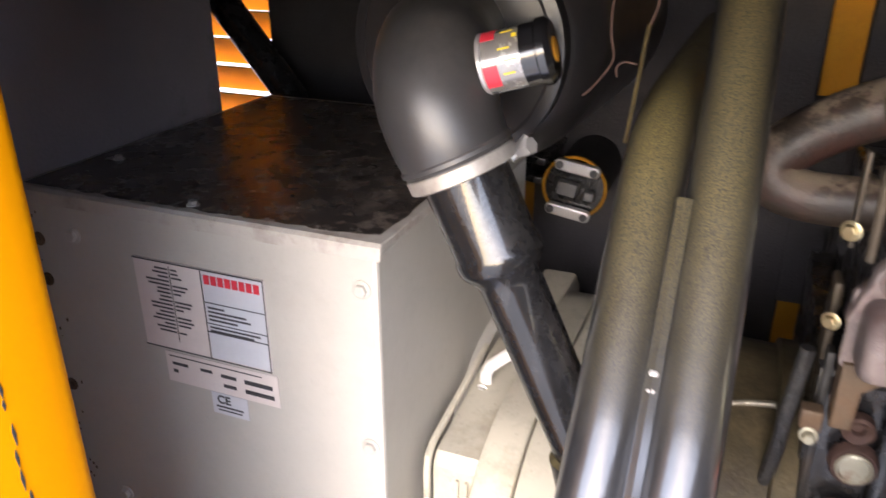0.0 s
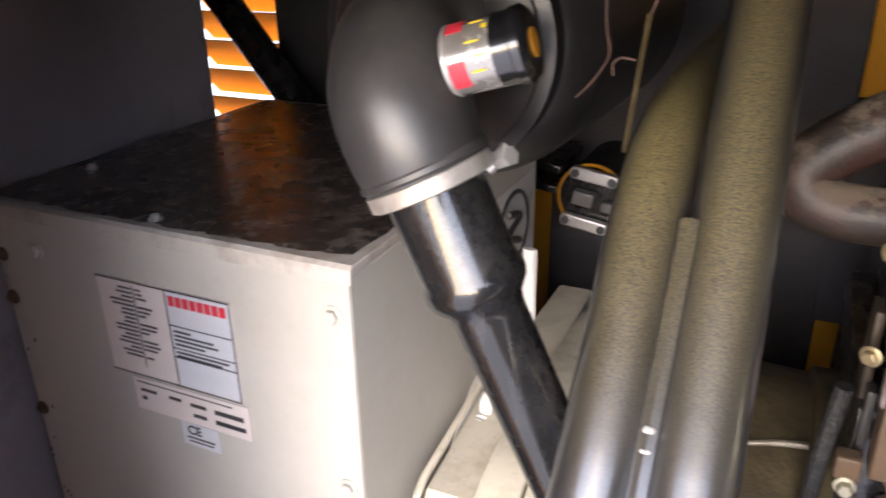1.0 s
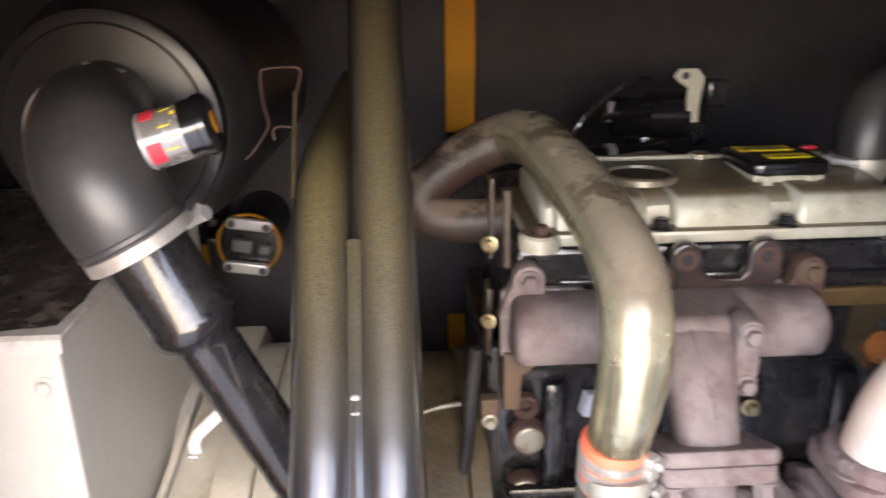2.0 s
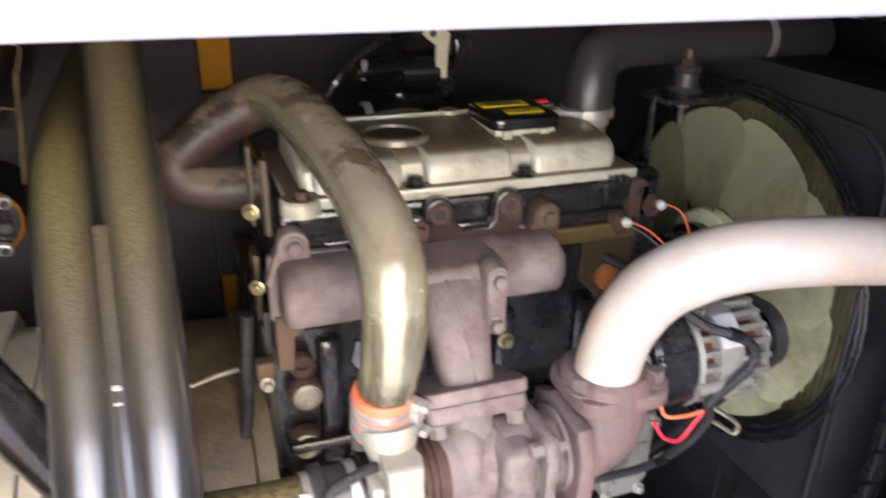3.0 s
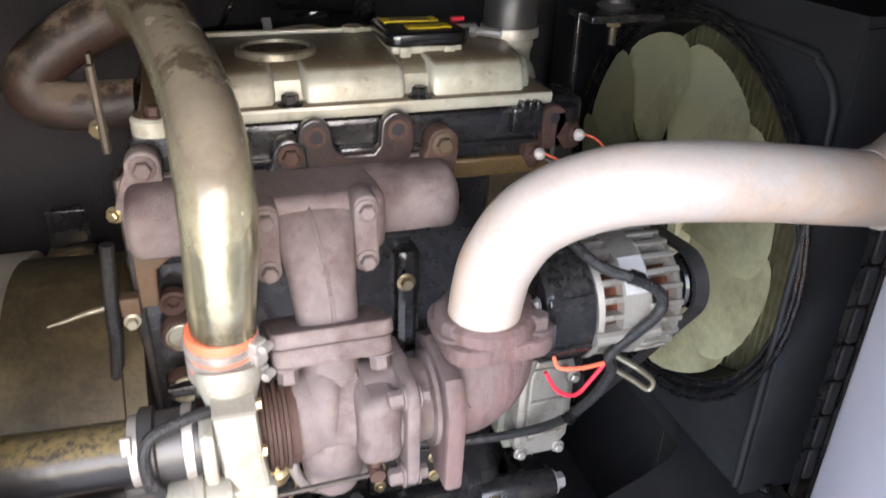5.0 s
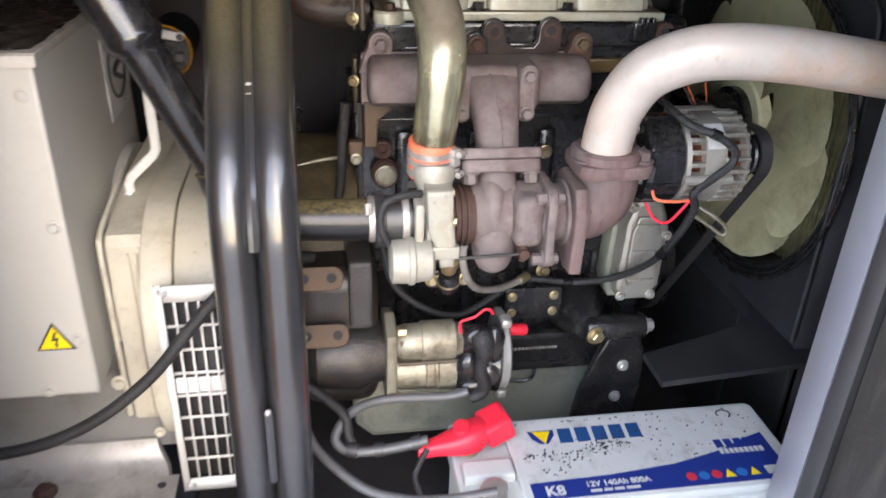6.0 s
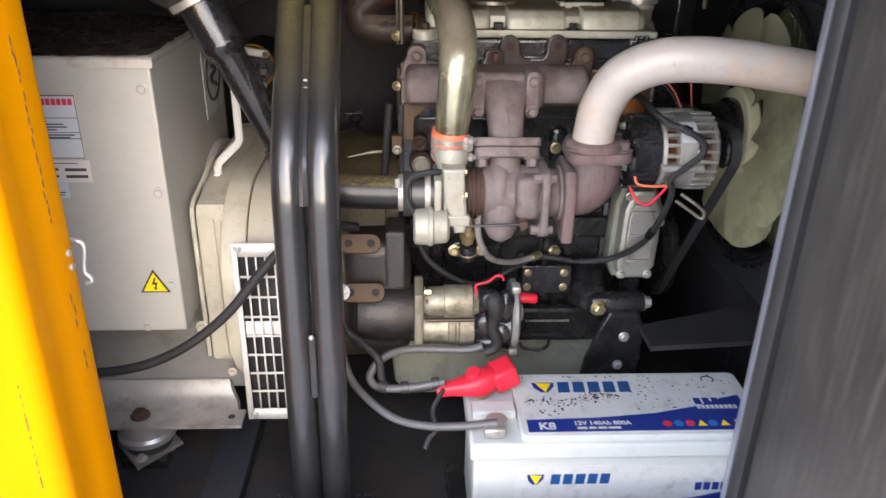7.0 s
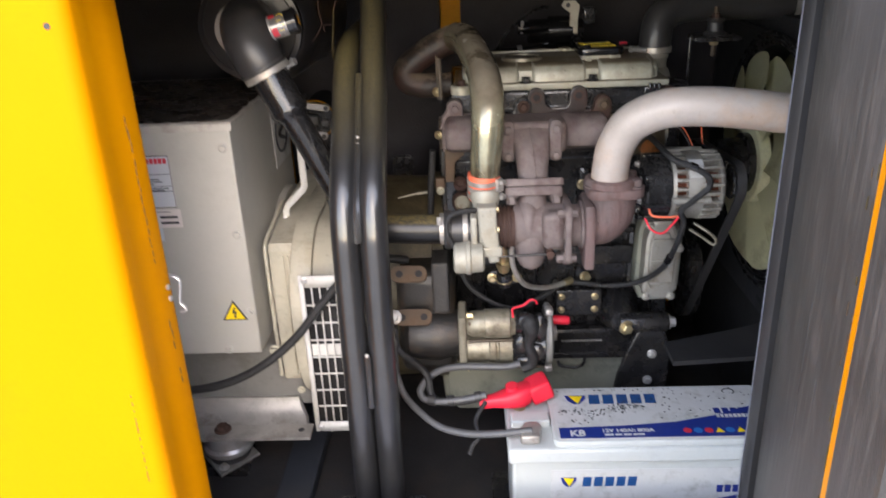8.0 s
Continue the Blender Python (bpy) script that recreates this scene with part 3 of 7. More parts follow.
rnd = random.Random(21)
bm = B()
for k in range(16):
    z, w = rnd.uniform(0.30, 0.735), rnd.uniform(0.0006, 0.0018)
    x = -0.6865 + rnd.expovariate(160)
    prism(bm, [(x + w * math.cos(a) * rnd.uniform(0.6, 1.2), z + 1.6 * w * math.sin(a) * rnd.uniform(0.6, 1.2)) for a in [j * math.tau / 7 for j in range(7)]], "y", 0.5362, 0.5368)
tagged(part("rust_speck", bm, RUST_TAN, tb, "small rust specks along the box edge"), kind="stuff")
rnd = random.Random(11)


def ragged(a, b, n, wob):
    """A worn edge from a to b, without its last point."""
    return [(a[0] + (b[0] - a[0]) * k / n + rnd.uniform(-wob, wob), a[1] + (b[1] - a[1]) * k / n + rnd.uniform(-wob, wob)) for k in range(n)]


edge = ragged((-0.690, 0.541), (-0.50, 0.540), 16, 0.002) + ragged((-0.50, 0.541), (-0.285, 0.546), 22, 0.003) + ragged((-0.277, 0.552), (-0.276, 0.985), 18, 0.002) + ragged((-0.285, 0.990), (-0.685, 0.993), 10, 0.002) + ragged((-0.690, 0.990), (-0.690, 0.55), 14, 0.002)
part("grime_layer", prism(B(), edge, "z", 0.7509, 0.7514), LID_GRIME, lid, "dark dust and oil film")
for x, y in ((-0.478, 0.549), (-0.656, 0.64), (-0.30, 0.94)):
    bolt(lid, (x, y, 0.752), (0, 0, 1), 0.0045, 0.004, BRIGHT)
# rating plate with printed bars
pl = part("rating_plate", plate(B(), -0.553, 0.590, -0.396, 0.692, 0.537), PLATE_PALE, tb, "printed rating plate with a red heading")
part("plate_field", plate(B(), -0.468, 0.592, -0.398, 0.690, 0.5357, 0.0006), PLATE_GREY, pl)
for k in range(8):
    part("heading_block", plate(B(), -0.4655 + k * 0.0083, 0.6765, -0.4590 + k * 0.0083, 0.6865, 0.5350, 0.0005), INK_RED, pl)
bm = B()
for x0, z0, x1, z1 in ((-0.553, 0.6905, -0.396, 0.692), (-0.553, 0.590, -0.396, 0.5912), (-0.397, 0.590, -0.396, 0.692), (-0.4695, 0.590, -0.4685, 0.692), (-0.508, 0.602, -0.5074, 0.688), (-0.468, 0.6555, -0.397, 0.6565), (-0.468, 0.632, -0.397, 0.633), (-0.468, 0.622, -0.397, 0.6232)):
    plate(bm, x0, z0, x1, z1, 0.5350, 0.0004)
rnd = random.Random(4)
for k in range(17):
    z = 0.685 - k * 0.0045
    w = rnd.uniform(0.012, 0.030)
    plate(bm, -0.510 - w, z - 0.0018, -0.510, z, 0.5352, 0.0004)
    if k % 4 != 3:
        plate(bm, -0.506, z - 0.0018, -0.506 + rnd.uniform(0.006, 0.022), z, 0.5352, 0.0004)
for z, w in ((0.6515, 0.020), (0.647, 0.045), (0.6425, 0.050), (0.638, 0.034), (0.6295, 0.060), (0.6255, 0.052)):
    plate(bm, -0.465, z - 0.002, -0.465 + w, z, 0.5350, 0.0004)
part("print", bm, INK, pl, "rows of dark print")
p2 = part("serial_plate", plate(B(), -0.531, 0.549, -0.391, 0.586, 0.537, 0.001), PLATE_PALE, tb, "small printed serial plate")
bm = B()
for x0, x1, z0, z1 in ((-0.526, -0.41, 0.5805, 0.5818), (-0.523, -0.503, 0.5705, 0.574), (-0.487, -0.472, 0.5705, 0.574), (-0.523, -0.517, 0.561, 0.565), (-0.461, -0.442, 0.569, 0.573), (-0.432, -0.398, 0.568, 0.573), (-0.459, -0.443, 0.5575, 0.5615), (-0.432, -0.397, 0.5565, 0.5615)):
    plate(bm, x0, z0, x1, z1, 0.5361, 0.0004)
part("print", bm, INK, p2)
p3 = part("mark_plate", plate(B(), -0.477, 0.522, -0.432, 0.548, 0.537, 0.0008), PLATE_GREY, tb, "small grey conformity sticker")
letters("CE", 0.014, Matrix.Translation((-0.470, 0.5358, 0.536)) @ pose(0, 0, 0, 90, 0, 0), INK, p3, bold=0.0004)
bm = B()
plate(bm, -0.472, 0.5305, -0.438, 0.5325, 0.5362, 0.0004)
plate(bm, -0.470, 0.5265, -0.440, 0.5280, 0.5362, 0.0004)
part("print", bm, INK, p3)


def triangle_sign(parent, cx, cz, s, y):
    def tri(k, t):
        return prism(B(), [(cx - s * k, cz - s * 0.58 * k), (cx + s * k, cz - s * 0.58 * k), (cx, cz + s * 1.15 * k)], "y", y - t, y)
    sg = part("warning_sign", tri(1.0, 0.0012), INK, parent, "yellow triangular high-voltage warning sticker")
    part("sign_field", turn(tri(0.8, 0.0006), Matrix.Translation((0, -0.0013, 0))), INK_YELLOW, sg)
    pts = [(0.02, 0.62), (0.16, 0.60), (0.04, 0.22), (0.26, 0.24), (0.10, -0.22), (0.20, -0.20), (0.06, -0.46), (-0.10, -0.18), (0.0, -0.20), (0.06, 0.04), (-0.20, 0.02)]
    part("flash", prism(B(), [(cx + a * s * 0.9, cz + b * s * 0.9) for a, b in pts], "y", y - 0.0023, y - 0.0019), INK, sg)


triangle_sign(tb, -0.319, 0.361, 0.0255, 0.537)
st = part("side_sticker", box(B(), (-0.2752, 0.835, 0.572), (-0.2738, 0.985, 0.70)), LABEL_WHITE, tb, "white warning sticker with a black symbol")
bm = B()
tube(bm, [(-0.2732, 0.905 + 0.052 * math.cos(a), 0.643 + 0.047 * math.sin(a)) for a in [k * math.tau / 20 for k in range(21)]], 0.003, 6, smooth=False)
tube(bm, [(-0.2732, 0.885, 0.668), (-0.2732, 0.926, 0.654), (-0.2732, 0.885, 0.640), (-0.2732, 0.926, 0.622)], 0.005, 6)
part("symbol", bm, INK, st)
# body under and behind the box
part("frame_body", box(B(), (-0.66, 0.645, 0.07), (-0.20, 1.02, 0.267), 0.006), BODY_GREY, gen, "grey lower body")
part("frame_drum", lathe(B(), (-0.62, 0.87, 0.31), (1, 0, 0), [(0, 0.19), (0.02, 0.205), (0.36, 0.205)], 40), BOX_GREY, gen)
part("end_bracket", prism(B(), [(0.612, 0.16), (0.612, 0.462), (0.622, 0.476), (0.80, 0.503), (1.06, 0.503), (1.09, 0.47), (1.09, 0.16)], "x", -0.258, -0.2055, 0.006), CREAM, gen, "cream cast end bracket")
lip_line = [(-0.262, 0.609, 0.17), (-0.262, 0.609, 0.455), (-0.262, 0.613, 0.472), (-0.262, 0.628, 0.481), (-0.262, 0.80, 0.507)]
part("bracket_lip", tube(B(), lip_line, 0.0042, 8, smooth=False), CREAM, gen, "raised cast lip")
for x in (-0.229, -0.219):
    part("bracket_rib", box(B(), (x, 0.607, 0.17), (x + 0.004, 0.613, 0.452), 0.0015), CREAM, gen)
bolt(gen, (-0.268, 0.6045, 0.236), (0, -1, 0), 0.0085, 0.008, CREAM)
bolt(gen, (-0.222, 0.6045, 0.135), (0, -1, 0), 0.006, 0.006, CREAM)
part("flange_ring", prism(B(), rounded(0.536, 0.10, 1.12, 0.508, 0.17, 12), "x", -0.205, -0.162, 0.003), CREAM, gen, "cream flange ring")
part("adaptor_drum", prism(B(), rounded(0.541, 0.105, 1.115, 0.503, 0.168, 12), "x", -0.161, -0.05, 0.003), CREAM, gen, "cream adaptor drum")
# vent guard: a slotted sheet bent over the drum
gd = thing("vent_guard", (-0.12, 0.545, 0.09), "white slotted steel vent guard on the drum", "guard")


def guard_y(z):
    return 0.526


def guard_bar(bm, x0, x1, z0, z1, t=0.003):
    y0, y1 = guard_y(z0), guard_y(z1)
    prism(bm, [(y0 - t, z0), (y0, z0), (y1, z1), (y1 - t, z1)], "x", x0, x1)
    return bm


for x0, x1 in ((-0.180, -0.170), (-0.074, -0.064)):
    part("side_rail", guard_bar(B(), x0, x1, 0.083, 0.445), WHITE_GRILLE, gd)
rows = [(0.083, 0.106), (0.420, 0.445)] + [(0.106 + 0.0393 * k - 0.0016, 0.106 + 0.0393 * k + 0.0016) for k in range(1, 8)]
for z0, z1 in rows:
    part("cross_bar", guard_bar(B(), -0.1685, -0.0755, z0, z1, 0.0032), WHITE_GRILLE, gd)
for k in range(5):
    x = -0.1552 + k * 0.0158
    part("slot_bar", guard_bar(B(), x - 0.0015, x + 0.0015, 0.10, 0.43, 0.0028), WHITE_GRILLE, gd)
for z in (0.094, 0.436):
    bolt(gd, (-0.168, guard_y(z) - 0.003, z), (0, -1, 0), 0.005, 0.004, BRIGHT)
# Black sheet close behind the guard, giving the slots their shade
part("slot_shade", prism(B(), [(0.535, 0.09), (0.5405, 0.09), (0.5405, 0.425), (0.531, 0.425)], "x", -0.1725, -0.0675), DECK, gd, "dark sheet for the shade behind the slots")
part("inner_ring", box(B(), (-0.170, 0.5315, 0.262), (-0.070, 0.5325, 0.289)), WHITE_GRILLE, gd, "pale rotor ring behind the slots")
# mounting rail on a rubber mount
rail = thing("mounting_rail", (-0.42, 0.62, 0.05), "galvanised steel mounting rail under the alternator", "bracket")
part("rail_channel", prism(B(), [(0.547, 0.043), (0.597, 0.043), (0.601, 0.0455), (0.597, 0.050), (0.547, 0.050)], "x", -0.66, -0.202, 0.0012), STEEL, rail)
web = prism(B(), [(0.598, 0.0435), (0.622, 0.052), (0.638, 0.070), (0.643, 0.095), (0.637, 0.095), (0.632, 0.073), (0.618, 0.058), (0.596, 0.050)], "x", -0.66, -0.214)
for v in web.verts:
    if v.co.x > -0.3:
        v.co.x -= 0.024 * min(1.0, max(0.0, (v.co.z - 0.046) / 0.03))
part("rail_web", web, STEEL, rail)
bolt(rail, (-0.403, 0.580, 0.0502), (0, 0, 1), 0.013, 0.010, RUST, washer=True)
bm = B()
# Dark disc on the rail instead of a cut hole's shade
cyl(bm, (-0.226, 0.575, 0.0495), (-0.226, 0.575, 0.0506), 0.007, n=14)
part("hole", bm, INK, rail, "dark disc standing in for an open bolt hole")
mnt = thing("rubber_mount", (-0.402, 0.60, -0.06), "round anti-vibration mount with a steel cap", "mount")
part("cap", lathe(B(), (-0.402, 0.600, 0.041), (0, 0, -1), [(0, 0.048), (0.030, 0.050), (0.036, 0.056), (0.044, 0.056), (0.052, 0.050)], 36), BRIGHT, mnt, "bright steel cap")
part("cone", lathe(B(), (-0.402, 0.600, -0.010), (0, 0, -1), [(0, 0.046), (0.010, 0.043), (0.019, 0.045)], 28), RUBBER, mnt)
part("base_plate", prism(B(), [(-0.468, 0.60), (-0.402, 0.522), (-0.336, 0.60), (-0.402, 0.678)], "z", -0.036, -0.028, 0.002), BODY_GREY, mnt, "dark grey diamond base plate")
part("pedestal", box(B(), (-0.447, 0.555, -0.060), (-0.357, 0.645, -0.0365), 0.003), BLACK_PAINT, mnt)
bolt(mnt, (-0.402, 0.548, -0.028), (0, 0, 1), 0.008, 0.007, STEEL)
# bent stay and lifting loop beside the drum
stay = thing("bent_stay", (-0.22, 0.73, 0.47), "cream painted bent flat-bar stay on the alternator", "bracket")
part("bar", tube(B(), [(-0.241, 0.738, 0.476), (-0.241, 0.739, 0.506), (-0.237, 0.740, 0.516), (-0.200, 0.740, 0.551), (-0.195, 0.739, 0.561), (-0.194, 0.734, 0.610), (-0.193, 0.73, 0.70)], 0.0075, 8, smooth=False, squash=0.5), WHITE_GRILLE, stay)
bolt(stay, (-0.243, 0.731, 0.487), (0, -1, 0), 0.006, 0.005, BRIGHT)
solo("generator_cable", tube(B(), [(-0.62, 0.51, 0.225), (-0.47, 0.485, 0.216), (-0.36, 0.475, 0.230), (-0.27, 0.475, 0.268), (-0.19, 0.48, 0.330), (-0.13, 0.485, 0.402), (-0.085, 0.50, 0.448), (-0.03, 0.54, 0.47), (0.03, 0.58, 0.45)], 0.0085, 12), CABLE, "thick black sheathed generator cable", "cable")

# ---- black tube frame in front ----
tf = thing("tube_frame", (-0.023, 0.35, 0.0), "pair of dusty black steel lifting tubes welded together", "frame")
R = 0.0240
part("tube", tube(B(), [(-0.050, 0.345, -0.047), (-0.050, 0.350, 0.30), (-0.0495, 0.357, 0.54), (-0.0495, 0.363, 0.60), (-0.050, 0.385, 0.655), (-0.050, 0.46, 0.745), (-0.051, 0.505, 0.795), (-0.052, 0.552, 0.838), (-0.052, 0.615, 0.862), (-0.052, 0.75, 0.868), (-0.052, 1.10, 0.868)], R, 26, 5), TUBE_BLACK, tf)
part("tube", tube(B(), [(-0.0015, 0.345, -0.047), (-0.0015, 0.350, 0.30), (-0.0010, 0.357, 0.54), (-0.001, 0.363, 0.60), (-0.001, 0.385, 0.655), (-0.001, 0.46, 0.745), (-0.003, 0.54, 0.842), (-0.006, 0.64, 0.963), (-0.009, 0.78, 1.13)], R, 26, 5), TUBE_BLACK, tf)
bm = B()
tube(bm, [(-0.0257, 0.340, 0.585), (-0.0257, 0.351, 0.62), (-0.0257, 0.372, 0.655), (-0.0257, 0.447, 0.745), (-0.0257, 0.514, 0.83)], 0.0070, 8, 4)
part("weld", tube(B(), [(-0.0257, 0.333, 0.27), (-0.0257, 0.334, 0.375)], 0.006, 8, 4), TUBE_BLACK, tf)
part("weld", bm, TUBE_BLACK, tf, "rough weld seam between the tubes")
for z, y in ((0.738, 0.437), (0.729, 0.430), (0.378, 0.329)):
    bm = B()
    bmesh.ops.create_icosphere(bm, subdivisions=2, radius=0.0042, matrix=Matrix.Translation((-0.0257, y, z)))
    part("weld_drop", bm, STEEL, tf, "pale weld droplet")
part("foot_plate", box(B(), (-0.115, 0.30, -0.06), (0.07, 0.42, -0.046), 0.003), BLACK_PAINT, tf)
bm = B()
part("gusset", box(bm, (-0.108, 0.352, -0.046), (-0.068, 0.360, 0.05), 0.002), BLACK_PAINT, tf)
part("gusset", box(B(), (0.022, 0.352, -0.046), (0.062, 0.360, 0.05), 0.002), BLACK_PAINT, tf)

# ---- air intake ----
AX = V((-0.43, 0.0, 0.903))
intake = thing("air_intake", (-0.12, 0.49, 0.56), "black rubber intake elbow and stepped plastic pipe with a steel clamp", "intake pipe")
C = V((-0.179, 0.492, 0.841))
part("elbow", tube(B(), [C + AX * 0.006, C + AX * 0.030, C + AX * 0.055 + V((0, 0.008, 0)), C + AX * 0.076 + V((-0.002, 0.035, 0)), C + AX * 0.083 + V((-0.010, 0.075, 0)), C + AX * 0.083 + V((-0.015, 0.135, 0))], [0.0400, 0.0425, 0.0445, 0.046, 0.045, 0.044], 36, 7), RUBBER, intake, "matt black rubber elbow")
part("elbow_lip", lathe(B(), C + AX * 0.008, AX, [(0, 0.0400), (0.002, 0.0425), (0.005, 0.0425), (0.008, 0.0400)], 36), RUBBER, intake)
part("clamp_band", lathe(B(), C - AX * 0.004, AX, [(0, 0.0395), (0.001, 0.0412), (0.0105, 0.0414), (0.0115, 0.0395)], 40), STEEL, intake, "bright steel clamp band")
bm = B()
cyl(bm, (-0.150, 0.512, 0.846), (-0.140, 0.522, 0.860), 0.0045, n=10)
cyl(bm, (-0.144, 0.515, 0.853), (-0.134, 0.511, 0.858), 0.0065, n=6)
part("clamp_screw", bm, BRIGHT, intake)
part("pipe", lathe(B(), C + AX * 0.01, -AX, [(0, 0.0325), (0.070, 0.0318), (0.074, 0.0335), (0.081, 0.0338), (0.086, 0.0320), (0.094, 0.0255), (0.102, 0.0240), (0.34, 0.0230)], 36), PIPE_BLACK, intake, "glossy black stepped plastic pipe")
bm = B()
rnd = random.Random(7)
for k in range(26):
    a, s4 = rnd.uniform(-1.7, 0.9), rnd.uniform(0.012, 0.20)
    rr4 = 0.0320 if s4 < 0.075 else 0.0242
    d4, u4, w4 = axes(-AX)
    p4 = C + d4 * s4 + (u4 * math.cos(a) + w4 * math.sin(a)) * rr4
    bmesh.ops.create_icosphere(bm, subdivisions=1, radius=rnd.uniform(0.0008, 0.0022), matrix=Matrix.Translation(p4))
tagged(part("droplets", bm, GLASS, intake, "small water droplets"), kind="stuff")
ind = thing("restriction_gauge", (-0.165, 0.53, 0.91), "round air-restriction gauge with a clear window and yellow button", "gauge")
G1 = V((-0.1175, 0.503, 0.9275))
GD = V((0.94, 0.10, 0.26)).normalized()
G0 = G1 - GD * 0.052
part("body", lathe(B(), G0, GD, [(0, 0.014), (0.002, 0.0205), (0.031, 0.0205)], 28), GLASS, ind, "silvery clear window body")


def arc_panel(p, d, r, s0, s1, a0, a1, n=6):
    """A thin curved sticker on a round body: s along the axis, a in degrees round it."""
    d, u, w = axes(d)
    bm = B()
    rings = []
    for k in range(n + 1):
        a = radians(a0 + (a1 - a0) * k / n)
        e = u * math.cos(a) + w * math.sin(a)
        rings.append([bm.verts.new(V(p) + d * s + e * q) for s, q in ((s0, r), (s1, r), (s1, r + 0.0004), (s0, r + 0.0004))])
    ring_faces(bm, rings)
    return bm


for a0, a1, s0, s1, m2 in ((85, 128, 0.005, 0.015, INK_RED), (178, 222, 0.005, 0.015, INK_RED), (112, 115, 0.019, 0.027, INK_YELLOW), (124, 132, 0.027, 0.030, INK_YELLOW), (150, 153, 0.017, 0.025, INK_YELLOW), (172, 175, 0.020, 0.029, INK_YELLOW), (196, 199, 0.018, 0.026, INK_YELLOW)):
    part("mark", arc_panel(G0, GD, 0.0206, s0, s1, a0, a1), m2, ind)
part("body_rim", lathe(B(), G0 + GD * 0.001, GD, [(0, 0.0200), (0.001, 0.0212), (0.003, 0.0212), (0.004, 0.0205)], 28), BRIGHT, ind)
part("cap", lathe(B(), G0 + GD * 0.031, GD, [(0, 0.0212), (0.010, 0.0212), (0.011, 0.0225), (0.016, 0.0225), (0.0195, 0.019), (0.020, 0.001)], 28), GLOSS_BLACK, ind, "black cap")
part("button", lathe(B(), G0 + GD * 0.0502, GD, [(0, 0.0085), (0.0012, 0.0085), (0.0016, 0.007)], 20), SHADE_YELLOW, ind, "yellow reset button")
ac = thing("air_cleaner", (-0.22, 0.8, 0.9), "large round black plastic air cleaner canister", "air cleaner")
AC = V((-0.232, 0.600, 0.905))
part("canister", lathe(B(), AC, (0.05, 1, 0), [(0, 0.045), (0.004, 0.084), (0.012, 0.092), (0.030, 0.094), (0.034, 0.100), (0.060, 0.113), (0.080, 0.115), (0.34, 0.115), (0.35, 0.105)], 56), CANISTER, ac)
part("rim", lathe(B(), AC + V((0, 0.006, 0)), (0.05, 1, 0), [(0, 0.089), (0.002, 0.0955), (0.006, 0.0955), (0.009, 0.090)], 56), CANISTER, ac)
part("outlet_clamp", lathe(B(), AC + V((-0.006, -0.030, 0)), (0.05, 1, 0), [(0, 0.0455), (0.001, 0.0475), (0.016, 0.0475), (0.017, 0.0455)], 40), STEEL, ac)
bm = B()
cyl(bm, AC + V((0.0, -0.024, 0.052)), AC + V((0.030, -0.024, 0.045)), 0.006, n=8)
part("clamp_screw", bm, STEEL, ac)
stray = thing("stay_strip", (-0.083, 0.62, 0.75), "thin dusty steel strip with a bent rod", "bracket")
part("strip", tube(B(), [(-0.0690, 0.570, 0.937), (-0.0735, 0.570, 0.894), (-0.0780, 0.570, 0.851)], 0.0042, 8, 3, squash=0.35), STRIP_DUST, stray)
part("rod", tube(B(), [(-0.0690, 0.570, 0.935), (-0.0655, 0.570, 0.945), (-0.0640, 0.570, 0.953), (-0.0700, 0.570, 0.956), (-0.0900, 0.571, 0.955), (-0.0955, 0.572, 0.951), (-0.0960, 0.574, 0.930), (-0.0930, 0.575, 0.912), (-0.0980, 0.578, 0.901), (-0.108, 0.582, 0.888), (-0.116, 0.586, 0.880)], 0.0008, 8), RUST, stray, "bent steel rod")
part("wire_hook", tube(B(), [(-0.0750, 0.569, 0.909), (-0.0840, 0.569, 0.910), (-0.0890, 0.569, 0.906), (-0.0885, 0.569, 0.899)], 0.0008, 8), RUST, stray)

# ---- engine ----
eng = thing("engine", (0.33, 0.85, 0.02), "black turbo diesel engine with a pale alloy rocker cover", "engine")
part("block", prism(B(), [(0.10, 0.17), (0.52, 0.17), (0.56, 0.30), (0.56, 0.62), (0.10, 0.62)], "y", 0.70, 1.00, 0.008), BLACK_PAINT, eng, "black painted cylinder block")
bm = B()
box(bm, (0.12, 0.672, 0.385), (0.55, 0.72, 0.43), 0.008)
box(bm, (0.12, 0.665, 0.46), (0.55, 0.72, 0.475), 0.005)
box(bm, (0.10, 0.66, 0.17), (0.53, 0.72, 0.24), 0.01)
for x in (0.16, 0.27, 0.38, 0.49):
    box(bm, (x, 0.68, 0.24), (x + 0.03, 0.72, 0.60), 0.01)
part("block_ribs", bm, BLACK_PAINT, eng)
part("cylinder_head", box(B(), (0.125, 0.672, 0.62), (0.548, 1.00, 0.760), 0.006), BLACK_PAINT, eng, "black painted cylinder head")
bm = B()
box(bm, (0.17, 0.664, 0.722), (0.53, 0.68, 0.728), 0.002)
box(bm, (0.50, 0.66, 0.735), (0.535, 0.68, 0.762), 0.003)
part("head_trim", bm, BLACK_PAINT, eng)
